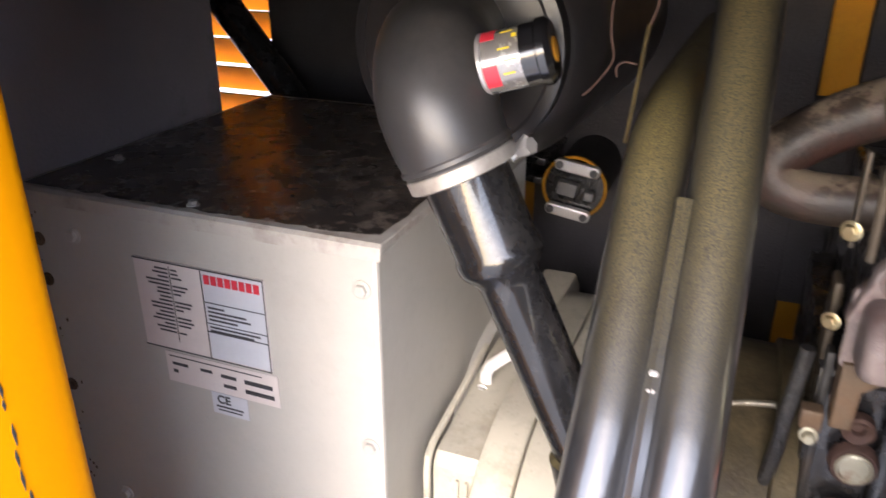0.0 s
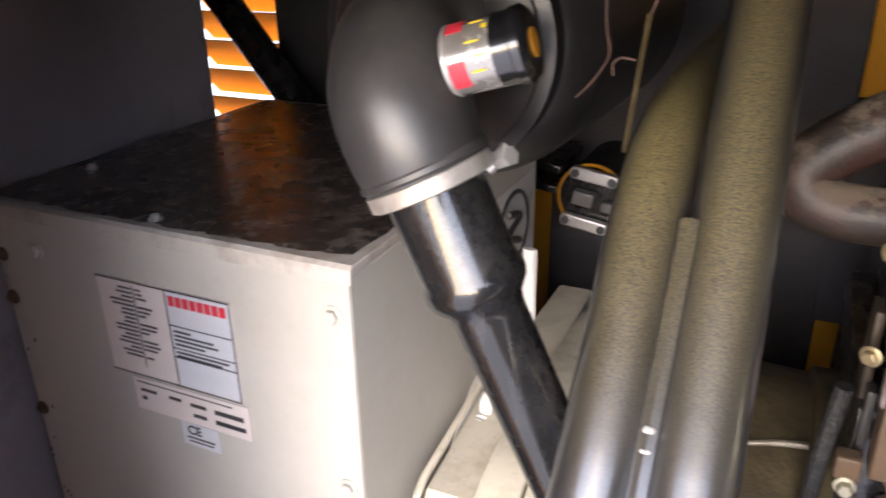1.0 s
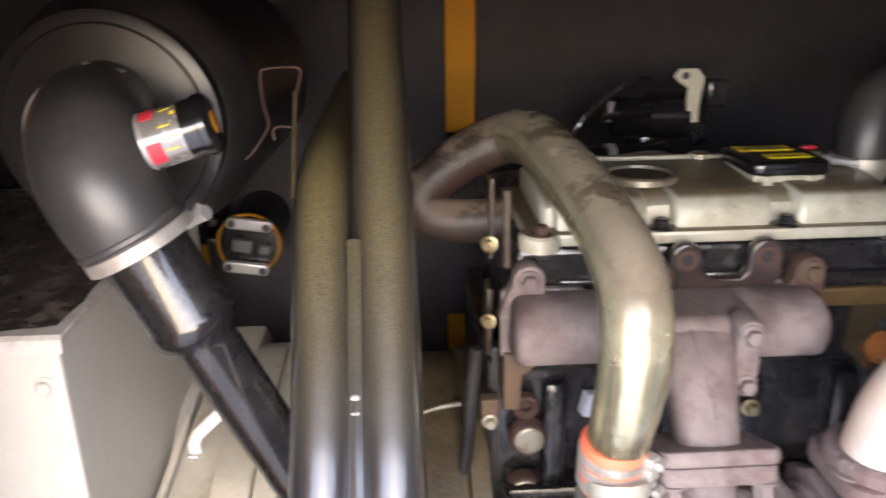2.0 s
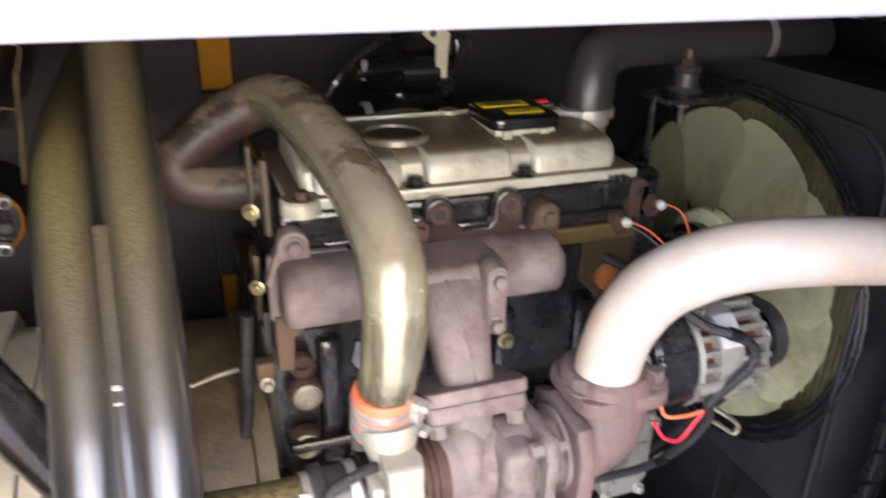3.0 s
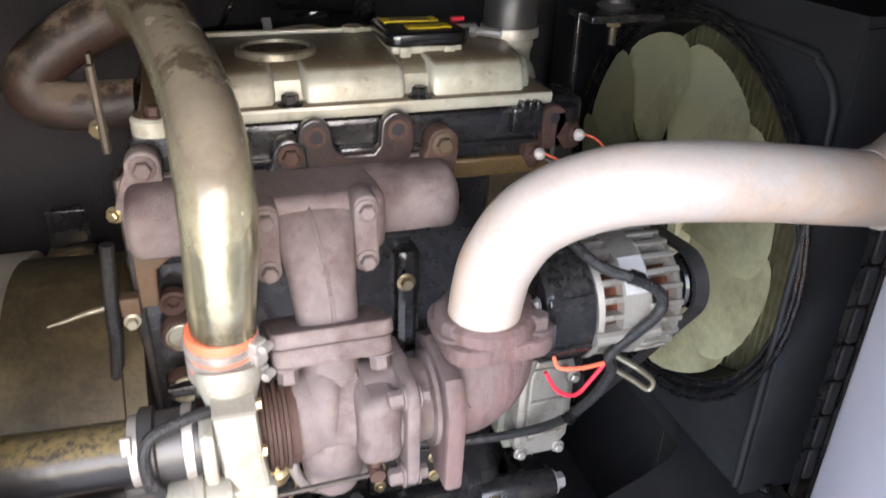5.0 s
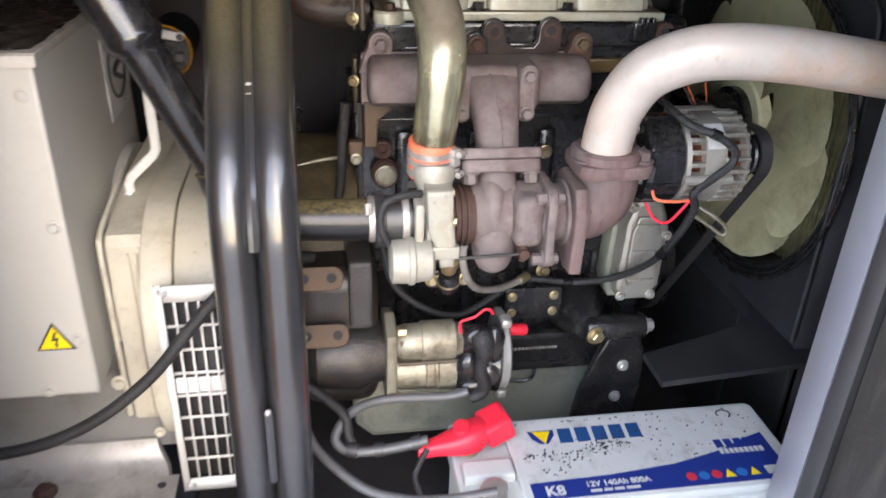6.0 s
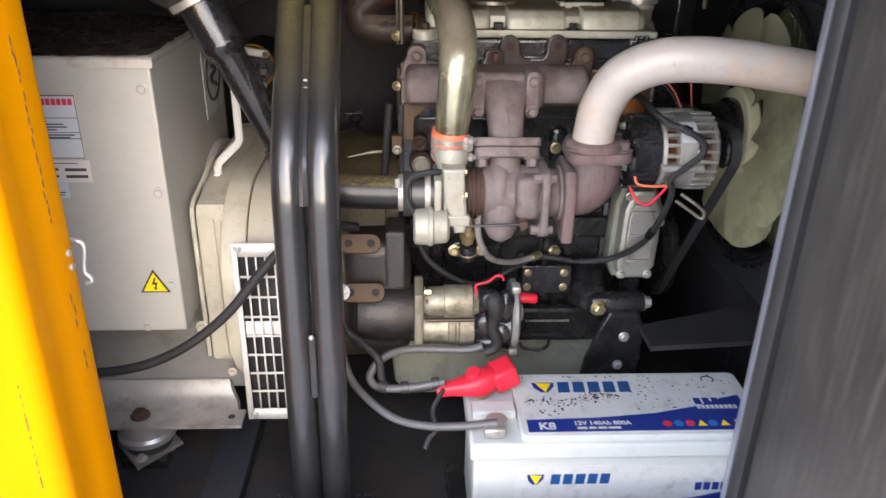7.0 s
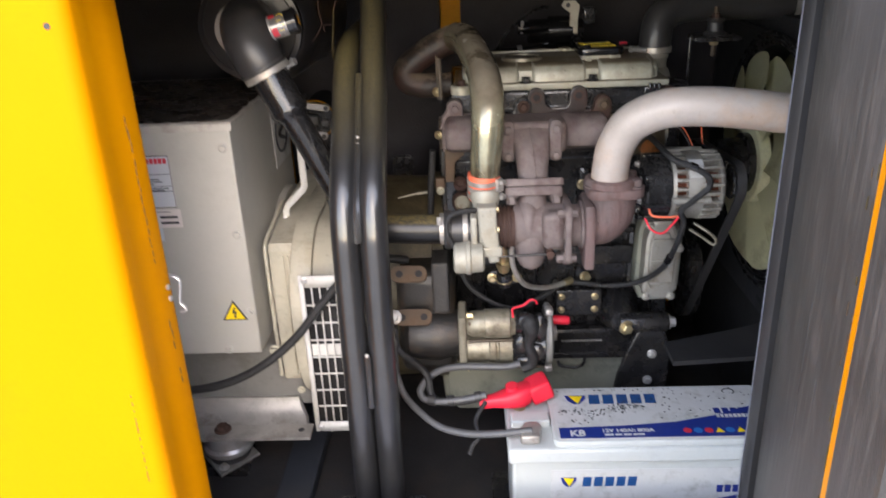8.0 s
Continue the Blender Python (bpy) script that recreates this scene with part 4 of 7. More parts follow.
# rocker cover with three swellings
rc = part("rocker_cover", prism(B(), [(0.695, 0.773), (0.700, 0.794), (0.712, 0.803), (0.760, 0.809), (0.826, 0.811), (0.838, 0.806), (0.842, 0.773)], "x", 0.152, 0.534, 0.009, 3), COVER_ALLOY, eng, "pale oily alloy rocker cover")
part("cover_flange", box(B(), (0.135, 0.672, 0.761), (0.550, 0.862, 0.775), 0.004), COVER_ALLOY, eng, "pale gasket flange")
for x0, x1 in ((0.165, 0.262), (0.288, 0.392), (0.418, 0.522)):
    part("swelling", prism(B(), [(0.6825, 0.774), (0.684, 0.790), (0.689, 0.800), (0.699, 0.806), (0.715, 0.8085), (0.745, 0.809), (0.745, 0.774)], "x", x0, x1, 0.008, 3), COVER_ALLOY, rc)
for x in (0.275, 0.405):
    bolt(rc, (x, 0.682, 0.775), (0, 0, 1), 0.0085, 0.009, BLACK_PAINT)
part("rear_rim", box(B(), (0.160, 0.834, 0.800), (0.520, 0.842, 0.8145), 0.003), COVER_ALLOY, rc, "bright worn rear rim")
part("rim_lug", lathe(B(), (0.368, 0.835, 0.811), (0, 0, 1), [(0, 0.012), (0.005, 0.012), (0.006, 0.010)], 18), COVER_ALLOY, rc)
part("filler_ring", lathe(B(), (0.272, 0.757, 0.8075), (0, 0.03, 1), [(0, 0.0415), (0.006, 0.041), (0.008, 0.038), (0.0075, 0.035), (0.003, 0.034), (0.003, 0.001)], 40), STARTER, rc, "dull alloy filler ring")
part("filler_well", lathe(B(), (0.272, 0.757, 0.8110), (0, 0.03, 1), [(0, 0.0335), (0.001, 0.033), (0.0015, 0.020), (0.003, 0.018), (0.0035, 0.001)], 28), mat("oily_filler_grime", (0.075, 0.052, 0.030), 0.5, var=0.4, scale=60, bump=0.3, grain=240, depth=0.003, dirt=(0.02, 0.015, 0.01), amount=0.5, dirt_scale=50), rc, "grimy brown filler cap")
part("cover_lug", lathe(B(), (0.150, 0.682, 0.758), (0, 0, 1), [(0, 0.022), (0.014, 0.022), (0.017, 0.019)], 22), COVER_ALLOY, rc)
bolt(rc, (0.150, 0.672, 0.775), (0, 0, 1), 0.007, 0.009, RUST)
cap = part("breather_cap", prism(B(), rounded(0.382, 0.722, 0.472, 0.815, 0.014, 4), "z", 0.8145, 0.8295, 0.004), GLOSS_BLACK, rc, "glossy black breather cover with yellow stickers")
part("cap_base", box(B(), (0.388, 0.730, 0.806), (0.466, 0.810, 0.8148), 0.003), COVER_ALLOY, rc)
for x in (0.402, 0.450):
    part("cap_foot", box(B(), (x - 0.006, 0.724, 0.804), (x + 0.006, 0.734, 0.8148), 0.002), COVER_ALLOY, rc)
for x0, y0, x1, y1, lines in ((0.392, 0.781, 0.454, 0.803, (0.785, 0.791, 0.797)), (0.410, 0.745, 0.458, 0.763, (0.751,))):
    sticker = part("sticker", box(B(), (x0, y0, 0.8297), (x1, y1, 0.8303)), INK_YELLOW, cap, "yellow warning sticker")
    for y in lines:
        part("print_line", box(B(), (x0 + 0.008, y, 0.8304), (x1 - 0.007, y + 0.0022, 0.8307)), INK, sticker)
part("red_tab", box(B(), (0.476, 0.800, 0.824), (0.492, 0.808, 0.829), 0.002), RED_RUBBER, cap, "small red tab")
# coolant outlet and hose
part("coolant_neck", lathe(B(), (0.545, 0.796, 0.752), (0, 0, 1), [(0, 0.038), (0.018, 0.033), (0.026, 0.027), (0.040, 0.027), (0.046, 0.030), (0.056, 0.029)], 24), ALLOY, eng, "alloy coolant neck")
hose = thing("coolant_hose", (0.60, 0.8, 0.82), "black rubber coolant hose with a steel clamp", "hose")
part("hose", tube(B(), [(0.546, 0.796, 0.806), (0.548, 0.798, 0.840), (0.556, 0.806, 0.868), (0.585, 0.815, 0.888), (0.64, 0.82, 0.894), (0.74, 0.82, 0.893), (0.82, 0.82, 0.891), (0.93, 0.82, 0.89)], 0.032, 22), RUBBER, hose)
part("clamp", lathe(B(), (0.821, 0.82, 0.891), (1, 0, 0), [(0, 0.0325), (0.0005, 0.0345), (0.010, 0.0345), (0.0105, 0.0325)], 32), BRIGHT, hose)
part("clamp", lathe(B(), (0.546, 0.796, 0.807), (0, 0.02, 1), [(0, 0.0320), (0.0005, 0.0345), (0.0115, 0.0345), (0.012, 0.0320)], 32), STEEL, hose, "steel hose clamp")
bm = B()
cyl(bm, (0.497, 0.784, 0.816), (0.524, 0.766, 0.815), 0.0045, n=8)
cyl(bm, (0.494, 0.786, 0.816), (0.500, 0.782, 0.816), 0.007, n=8)
part("clamp_screw", bm, BRIGHT, hose)
# exhaust manifold
man = thing("exhaust_manifold", (0.275, 0.6, 0.63), "heat-tinted pinkish brown cast exhaust manifold", "manifold")
log_profile = [(0.662, 0.719), (0.645, 0.722), (0.622, 0.720), (0.606, 0.713), (0.597, 0.701), (0.595, 0.684), (0.602, 0.667), (0.620, 0.657), (0.662, 0.655)]
part("log", prism(B(), log_profile, "x", 0.116, 0.425, 0.012, 4), MANIFOLD, man)
part("port_bulge", box(B(), (0.207, 0.575, 0.660), (0.345, 0.66, 0.7215), 0.012, 4), MANIFOLD, man)
part("port_flange", prism(B(), rounded(0.1085, 0.645, 0.1950, 0.722, 0.006), "y", 0.660, 0.6705, 0.002), MANIFOLD, man)
part("port_flange", prism(B(), rounded(0.345, 0.650, 0.4265, 0.722, 0.006), "y", 0.660, 0.6705, 0.002), MANIFOLD, man)
bm = B()
rings = []
for z, y, rx, ry in ((0.716, 0.610, 0.040, 0.020), (0.712, 0.603, 0.042, 0.026), (0.702, 0.592, 0.040, 0.034), (0.688, 0.575, 0.0355, 0.034), (0.668, 0.557, 0.032, 0.032), (0.648, 0.542, 0.029, 0.030), (0.630, 0.530, 0.0275, 0.029), (0.618, 0.524, 0.0275, 0.028)):
    rings.append([bm.verts.new((0.277 + rx * math.copysign(abs(math.cos(a)) ** 0.7, math.cos(a)), y + ry * math.copysign(abs(math.sin(a)) ** 0.7, math.sin(a)), z)) for a in [k * math.tau / 28 for k in range(28)]])
ring_faces(bm, rings)
part("drop_leg", bm, MANIFOLD, man)
bm = B()
tube(bm, [(0.273, 0.577, 0.7125), (0.275, 0.559, 0.7025), (0.277, 0.542, 0.688), (0.279, 0.526, 0.668), (0.280, 0.513, 0.648), (0.280, 0.503, 0.634)], 0.0020, 6)
part("casting_seam", bm, MANIFOLD, man)
JOINT = Matrix.Translation((0.276, 0.522, 0.613)) @ Matrix.Rotation(radians(-22), 4, "X") @ Matrix.Translation((-0.276, -0.522, -0.626))
part("outlet_flange", turn(prism(B(), rounded(0.222, 0.481, 0.330, 0.563, 0.012), "z", 0.626, 0.640, 0.003), JOINT), MANIFOLD, man)
for x in (0.233, 0.321):
    part("bolt_ear", prism(B(), rounded(x - 0.0115, 0.652, x + 0.0115, 0.728, 0.010), "y", 0.556, 0.585, 0.003), MANIFOLD, man)
for x, z in ((0.233, 0.714), (0.321, 0.714), (0.233, 0.664), (0.321, 0.664)):
    bolt(man, (x, 0.556, z), (0, -1, 0), 0.0075, 0.008, MANIFOLD)
for x, z, m2, m3 in ((0.135, 0.735, RED_CAST, MANIFOLD), (0.268, 0.735, RUST, BLACK_PAINT), (0.421, 0.735, RUST_TAN, RUST)):
    part("lug", prism(B(), [(x - 0.030, z - 0.04), (x + 0.012, z - 0.04), (x + 0.0165, z - 0.012)] + arc(x, z, 0.0165, -10, 190, 10) + [(x - 0.022, z - 0.014)], "y", 0.648, 0.672, 0.003), m3, man)
    bolt(man, (x, 0.648, z), (0, -1, 0), 0.0085, 0.008, m2)
# two-eared lifting bracket bolted to the head
eb = part("eared_bracket", prism(B(), arc(0.293, 0.752, 0.0165, 0, 180, 10) + [(0.2765, 0.735), (0.284, 0.722), (0.296, 0.715), (0.372, 0.715), (0.386, 0.722), (0.391, 0.735)] + arc(0.374, 0.754, 0.0165, 0, 180, 10) + [(0.3565, 0.738), (0.350, 0.730), (0.320, 0.730), (0.3115, 0.738)], "y", 0.650, 0.664, 0.002), mat("rust_stained_black", (0.020, 0.014, 0.013), 0.32, var=0.4, scale=18, bump=0.12, coat=0.4, dirt=(0.040, 0.021, 0.018), amount=0.6, dirt_scale=30), man, "black bracket with rusty eared holes")
for x, z in ((0.293, 0.751), (0.374, 0.753)):
    part("ear_hole", lathe(B(), (x, 0.6502, z), (0, -1, 0), [(0, 0.0112), (0.0006, 0.0108), (0.0007, 0.001)], 18), RUST, eb, "rusty worn hole")
    # Smaller black disc paints the dark depth of the ear
    part("hole_shade", lathe(B(), (x, 0.6496, z), (0, -1, 0), [(0, 0.0066), (0.0003, 0.0062), (0.0004, 0.001)], 14), DECK, eb)
part("gloss_rail", box(B(), (0.318, 0.660, 0.7275), (0.356, 0.672, 0.7335), 0.0025), BLACK_PAINT, man)
# turbocharger along x
TY, TZ = 0.487, 0.548
turbo = thing("turbocharger", (0.27, 0.487, 0.47), "turbocharger with alloy compressor and heat-browned turbine housing", "turbocharger")
part("inlet_flange", turn(prism(B(), rounded(0.224, 0.483, 0.328, 0.561, 0.012), "z", 0.609, 0.6255, 0.003), JOINT), MANIFOLD, turbo)
for x in (0.236, 0.316):
    for y in (0.4965, 0.548):
        bolt(turbo, JOINT @ V((x, y, 0.609)), (0, -0.375, -0.927), 0.009, 0.013, MANIFOLD)
part("turbine_throat", tube(B(), [(0.275, 0.518, 0.604), (0.274, 0.507, 0.580), (0.272, 0.497, 0.550), (0.270, 0.488, 0.520), (0.270, 0.483, 0.492), (0.270, 0.481, 0.476), (0.270, 0.480, 0.468)], [0.0265, 0.0265, 0.0285, 0.030, 0.027, 0.019, 0.006], 26, 5), MANIFOLD, turbo)
bm = B()
vol = [(0.266, TY + 0.026 + 0.036 * math.cos(a), TZ + 0.036 * math.sin(a)) for a in [radians(-40 + k * 17) for k in range(18)]]
tube(bm, vol, [0.020, 0.019, 0.018, 0.015], 16, 3)
lathe(bm, (0.235, TY + 0.016, TZ), (1, 0, 0), [(0, 0.034), (0.004, 0.042), (0.060, 0.043), (0.064, 0.038)], 28)
part("turbine_volute", bm, MANIFOLD, turbo)
part("outlet_body", lathe(B(), (0.298, TY + 0.005, TZ), (1, 0, 0), [(0, 0.044), (0.030, 0.044), (0.032, 0.050), (0.042, 0.050), (0.044, 0.040), (0.058, 0.038), (0.060, 0.045), (0.066, 0.045)], 28), MANIFOLD, turbo)
vb = part("v_flange", prism(B(), rounded(TY - 0.052, TZ - 0.060, TY + 0.050, TZ + 0.052, 0.020, 5), "x", 0.327, 0.339, 0.003), MANIFOLD, turbo)
for dy, dz in ((-0.040, -0.046), (-0.040, 0.040)):
    bolt(vb, (0.327, TY + dy, TZ + dz), (-1, 0, 0), 0.008, 0.012, MANIFOLD)
    bolt(vb, (0.339, TY + dy, TZ + dz), (1, 0, 0), 0.007, 0.008, MANIFOLD)
part("turbine_side", box(B(), (0.288, TY - 0.044, TZ - 0.030), (0.327, TY + 0.03, TZ + 0.040), 0.012, 3), MANIFOLD, turbo)
part("flange_plate", prism(B(), [(TY - 0.05, TZ - 0.066), (TY - 0.02, TZ - 0.070), (TY + 0.05, TZ - 0.03), (TY + 0.055, TZ + 0.04), (TY + 0.02, TZ + 0.058), (TY - 0.04, TZ + 0.05), (TY - 0.055, TZ + 0.02)], "x", 0.362, 0.380, 0.004), RED_CAST, turbo, "red-brown outlet flange")
part("outlet_elbow", tube(B(), [(0.378, TY, TZ + 0.005), (0.394, TY, TZ + 0.008), (0.411, TY - 0.001, TZ + 0.026), (0.416, TY - 0.002, TZ + 0.052), (0.416, TY - 0.003, TZ + 0.070)], [0.040, 0.042, 0.043, 0.042, 0.041], 24), RED_CAST, turbo, "reddened outlet elbow")
part("outlet_flange", prism(B(), rounded(0.366, 0.440, 0.466, 0.532, 0.022), "z", 0.610, 0.628, 0.004), RED_CAST, turbo)
part("outlet_collar", lathe(B(), (0.411, 0.484, 0.628), (0, 0, 1), [(0, 0.046), (0.010, 0.046), (0.014, 0.041)], 28), RED_CAST, turbo)
for x, y in ((0.376, 0.470), (0.452, 0.462), (0.452, 0.512)):
    bolt(turbo, (x, y, 0.628), (0, 0, 1), 0.010, 0.012, RED_CAST)
for k in range(4):
    bm = lathe(B(), (0.205 + k * 0.0075, TY + 0.005, TZ), (1, 0, 0), [(0, 0.036), (0.001, 0.041), (0.004, 0.041), (0.005, 0.036)], 26)
    part("bearing_fin", bm, RUST, turbo)
cyl(bm := B(), (0.20, TY + 0.005, TZ), (0.24, TY + 0.005, TZ), 0.037, n=24)
part("bearing_housing", bm, RUST, turbo, "rusty finned bearing housing")
bm = B()
lathe(bm, (0.172, TY + 0.006, TZ), (1, 0, 0), [(0, 0.030), (0.004, 0.045), (0.024, 0.048), (0.030, 0.044)], 32)
volc = [(0.188, TY + 0.006 + 0.036 * math.cos(a), TZ + 0.036 * math.sin(a)) for a in [radians(150 - k * 17) for k in range(20)]]
tube(bm, volc, [0.020, 0.017, 0.013, 0.010], 14, 3)
part("compressor", bm, ALLOY, turbo, "cast alloy compressor housing")
bm = B()
prism(bm, [(0.172, 0.605), (0.206, 0.605), (0.208, 0.565), (0.212, 0.53), (0.210, 0.500), (0.192, 0.498), (0.186, 0.525), (0.176, 0.55)], "y", 0.438, 0.475, 0.005)
box(bm, (0.160, 0.445, 0.520), (0.172, 0.53, 0.585), 0.004)
box(bm, (0.170, 0.436, 0.512), (0.216, 0.450, 0.530), 0.003)
part("compressor_web", bm, ALLOY, turbo)
part("outlet_column", lathe(B(), (0.188, 0.476, 0.570), (0, 0.35, 1), [(0, 0.019), (0.02, 0.021), (0.035, 0.026), (0.042, 0.028), (0.05, 0.027)], 22), ALLOY, turbo)
part("inlet_neck", lathe(B(), (0.112, TY, TZ), (1, 0, 0), [(0, 0.033), (0.002, 0.036), (0.012, 0.036), (0.014, 0.031), (0.048, 0.031), (0.050, 0.034), (0.062, 0.034)], 28), RUBBER, turbo, "black rubber inlet sleeve")
part("sleeve_band", lathe(B(), (0.146, TY, TZ), (1, 0, 0), [(0, 0.0310), (0.0008, 0.0335), (0.0085, 0.0335), (0.0092, 0.0310)], 28), STEEL, turbo, "dull steel sleeve band")
for a in (120, 165, 210, 255, 300):
    c, s2 = math.cos(radians(a)), math.sin(radians(a))
    bolt(turbo, (0.2035, TY + 0.006 + 0.049 * c, TZ + 0.049 * s2), (1, 0, 0), 0.0055, 0.007, ZINC)
part("clamp_plate", lathe(B(), (0.199, TY + 0.006, TZ), (1, 0, 0), [(0, 0.040), (0.0005, 0.0565), (0.004, 0.0565), (0.0045, 0.040)], 32), ALLOY, turbo)
part("inlet_ring", lathe(B(), (0.158, TY + 0.003, TZ), (1, 0, 0), [(0, 0.034), (0.001, 0.0385), (0.010, 0.0385), (0.011, 0.034)], 28), GLOSS_BLACK, turbo, "black seal ring")
part("actuator", lathe(B(), (0.128, 0.447, 0.508), (1, 0, 0), [(0, 0.022), (0.003, 0.028), (0.022, 0.029), (0.024, 0.031), (0.030, 0.031), (0.032, 0.028), (0.052, 0.026), (0.056, 0.020)], 26), ALLOY, turbo, "alloy wastegate actuator can")
part("rod", cyl(B(), (0.18, 0.447, 0.507), (0.302, 0.445, 0.512), 0.0024, n=8), BLACK_CAST, turbo, "thin steel actuator rod")
bm = B()
cyl(bm, (0.302, 0.45, 0.500), (0.302, 0.45, 0.524), 0.005, n=10)
cyl(bm, (0.302, 0.44, 0.512), (0.302, 0.47, 0.512), 0.007, n=10)
part("rod_clevis", bm, RUST, turbo)
part("boost_hose", tube(B(), [(0.128, 0.450, 0.530), (0.118, 0.448, 0.555), (0.122, 0.452, 0.585), (0.150, 0.462, 0.592), (0.170, 0.470, 0.590)], 0.005, 10), CABLE, turbo, "thin black boost hose")
inh = thing("inlet_hose", (0.02, 0.487, 0.55), "glossy black inlet hose to the turbocharger", "hose")
part("hose", tube(B(), [(-0.075, 0.487, 0.625), (-0.060, 0.487, 0.58), (-0.03, 0.487, 0.560), (0.03, 0.487, 0.552), (0.122, 0.487, 0.549)], 0.027, 22), HOSE_DUSTY, inh)
part("clamp", lathe(B(), (0.104, 0.487, 0.5495), (1, 0, 0), [(0, 0.027), (0.0008, 0.0295), (0.0095, 0.0295), (0.0103, 0.027)], 28), STEEL, inh, "dull steel hose clamp")
part("clamp_screw", cyl(B(), (0.104, 0.463, 0.566), (0.104, 0.470, 0.578), 0.005, n=8), STEEL, inh)
# oil feed and drain
drain = thing("oil_drain", (0.215, 0.55, 0.43), "yellow zinc oil drain union with a braided hose", "oil line")
part("drain_stub", lathe(B(), (0.218, 0.505, 0.520), (0.05, 0.45, -1), [(0, 0.009), (0.06, 0.009), (0.062, 0.0145), (0.074, 0.0145), (0.076, 0.011), (0.088, 0.011)], 18), ZINC, drain)
part("drain_union", lathe(B(), (0.223, 0.545, 0.432), (0.02, 0.25, -1), [(0, 0.0145), (0.004, 0.016), (0.022, 0.016), (0.024, 0.0135), (0.030, 0.0135)], 18), PIPE_BLACK, drain, "black union with brass rings")
part("brass_ring", lathe(B(), (0.2235, 0.549, 0.418), (0.02, 0.25, -1), [(0, 0.0162), (0.001, 0.0168), (0.004, 0.0168), (0.005, 0.0162)], 18), ZINC, drain)
part("drain_flange", prism(B(), rounded(0.193, 0.402, 0.256, 0.430, 0.012), "y", 0.556, 0.566, 0.002), BLACK_PAINT, drain)
for x in (0.200, 0.249):
    bolt(drain, (x, 0.556, 0.416), (0, -1, 0), 0.007, 0.007, ZINC)
part("braided_hose", tube(B(), [(0.238, 0.505, 0.525), (0.238, 0.520, 0.462), (0.262, 0.550, 0.405), (0.305, 0.585, 0.378), (0.352, 0.618, 0.372)], 0.0055, 10), STEEL, drain, "braided steel hose")
part("hose_union", tube(B(), [(0.350, 0.617, 0.372), (0.366, 0.628, 0.374)], 0.0075, 8, 3), ZINC, drain)
bolt(drain, (0.398, 0.654, 0.368), (0.3, -1, 0.3), 0.008, 0.012, ZINC)
part("feed_fitting", lathe(B(), (0.226, 0.525, 0.535), (0, -0.1, 1), [(0, 0.006), (0.016, 0.006), (0.017, 0.0095), (0.028, 0.0095), (0.029, 0.006), (0.034, 0.0055)], 6), ZINC, drain, "yellow brass feed fitting")
part("connector", turn(box(B(), (-0.010, -0.008, -0.014), (0.010, 0.008, 0.014), 0.002), pose(0.215, 0.690, 0.568, 0, 12, 10)), PLATE_GREY, drain, "white plug connector")

# charge-air pipe
ca = thing("charge_pipe", (0.186, 0.5, 0.64), "gold passivated bent charge-air pipe, dusty on top", "pipe")
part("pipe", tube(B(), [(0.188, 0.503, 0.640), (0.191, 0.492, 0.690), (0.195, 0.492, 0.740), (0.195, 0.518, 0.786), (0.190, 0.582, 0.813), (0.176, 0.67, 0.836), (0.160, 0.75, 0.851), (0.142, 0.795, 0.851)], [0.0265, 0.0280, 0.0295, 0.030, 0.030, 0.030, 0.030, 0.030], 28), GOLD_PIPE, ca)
part("return_bend", tube(B(), [(0.156, 0.778, 0.853), (0.130, 0.805, 0.846), (0.097, 0.808, 0.832), (0.060, 0.803, 0.811), (0.034, 0.797, 0.788), (0.036, 0.790, 0.768), (0.062, 0.785, 0.757), (0.13, 0.780, 0.757)], [0.029, 0.0285, 0.028, 0.027, 0.0265, 0.0255, 0.025, 0.025], 24), mat("burnt_brown_pipe", (0.034, 0.025, 0.019), 0.5, var=0.4, scale=30, bump=0.15, dirt=(0.050, 0.015, 0.012), amount=0.6, dirt_scale=14, dust=(0.22, 0.175, 0.13), dust_amount=0.72, dust_scale=16.0, dust_hard=0.48, grime=0.3), ca, "brown heat-stained return bend")
part("silicone_sleeve", lathe(B(), (0.186, 0.506, 0.602), (0, -0.1, 1), [(0, 0.0265), (0, 0.0285), (0.046, 0.0290), (0.048, 0.0280), (0.048, 0.0265)], 28), RED_HOSE, ca, "orange silicone sleeve")
for dz in (0.002, 0.017, 0.029):
    part("sleeve_clamp", lathe(B(), (0.186, 0.506 - dz * 0.1, 0.603 + dz), (0, -0.1, 1), [(0, 0.0285), (0.0006, 0.0304), (0.0085, 0.0304), (0.0092, 0.0285)], 30), STEEL, ca, "steel hose clamp")
    part("clamp_housing", turn(box(B(), (-0.007, -0.006, -0.006), (0.007, 0.006, 0.006), 0.002), pose(0.2125, 0.488 - dz * 0.1, 0.608 + dz, 0, 0, 38)), STEEL, ca)
for z in (0.610, 0.637):
    part("clamp_screw", cyl(B(), (0.2165, 0.476, z), (0.2230, 0.484, z), 0.0042, n=8), STEEL, ca)
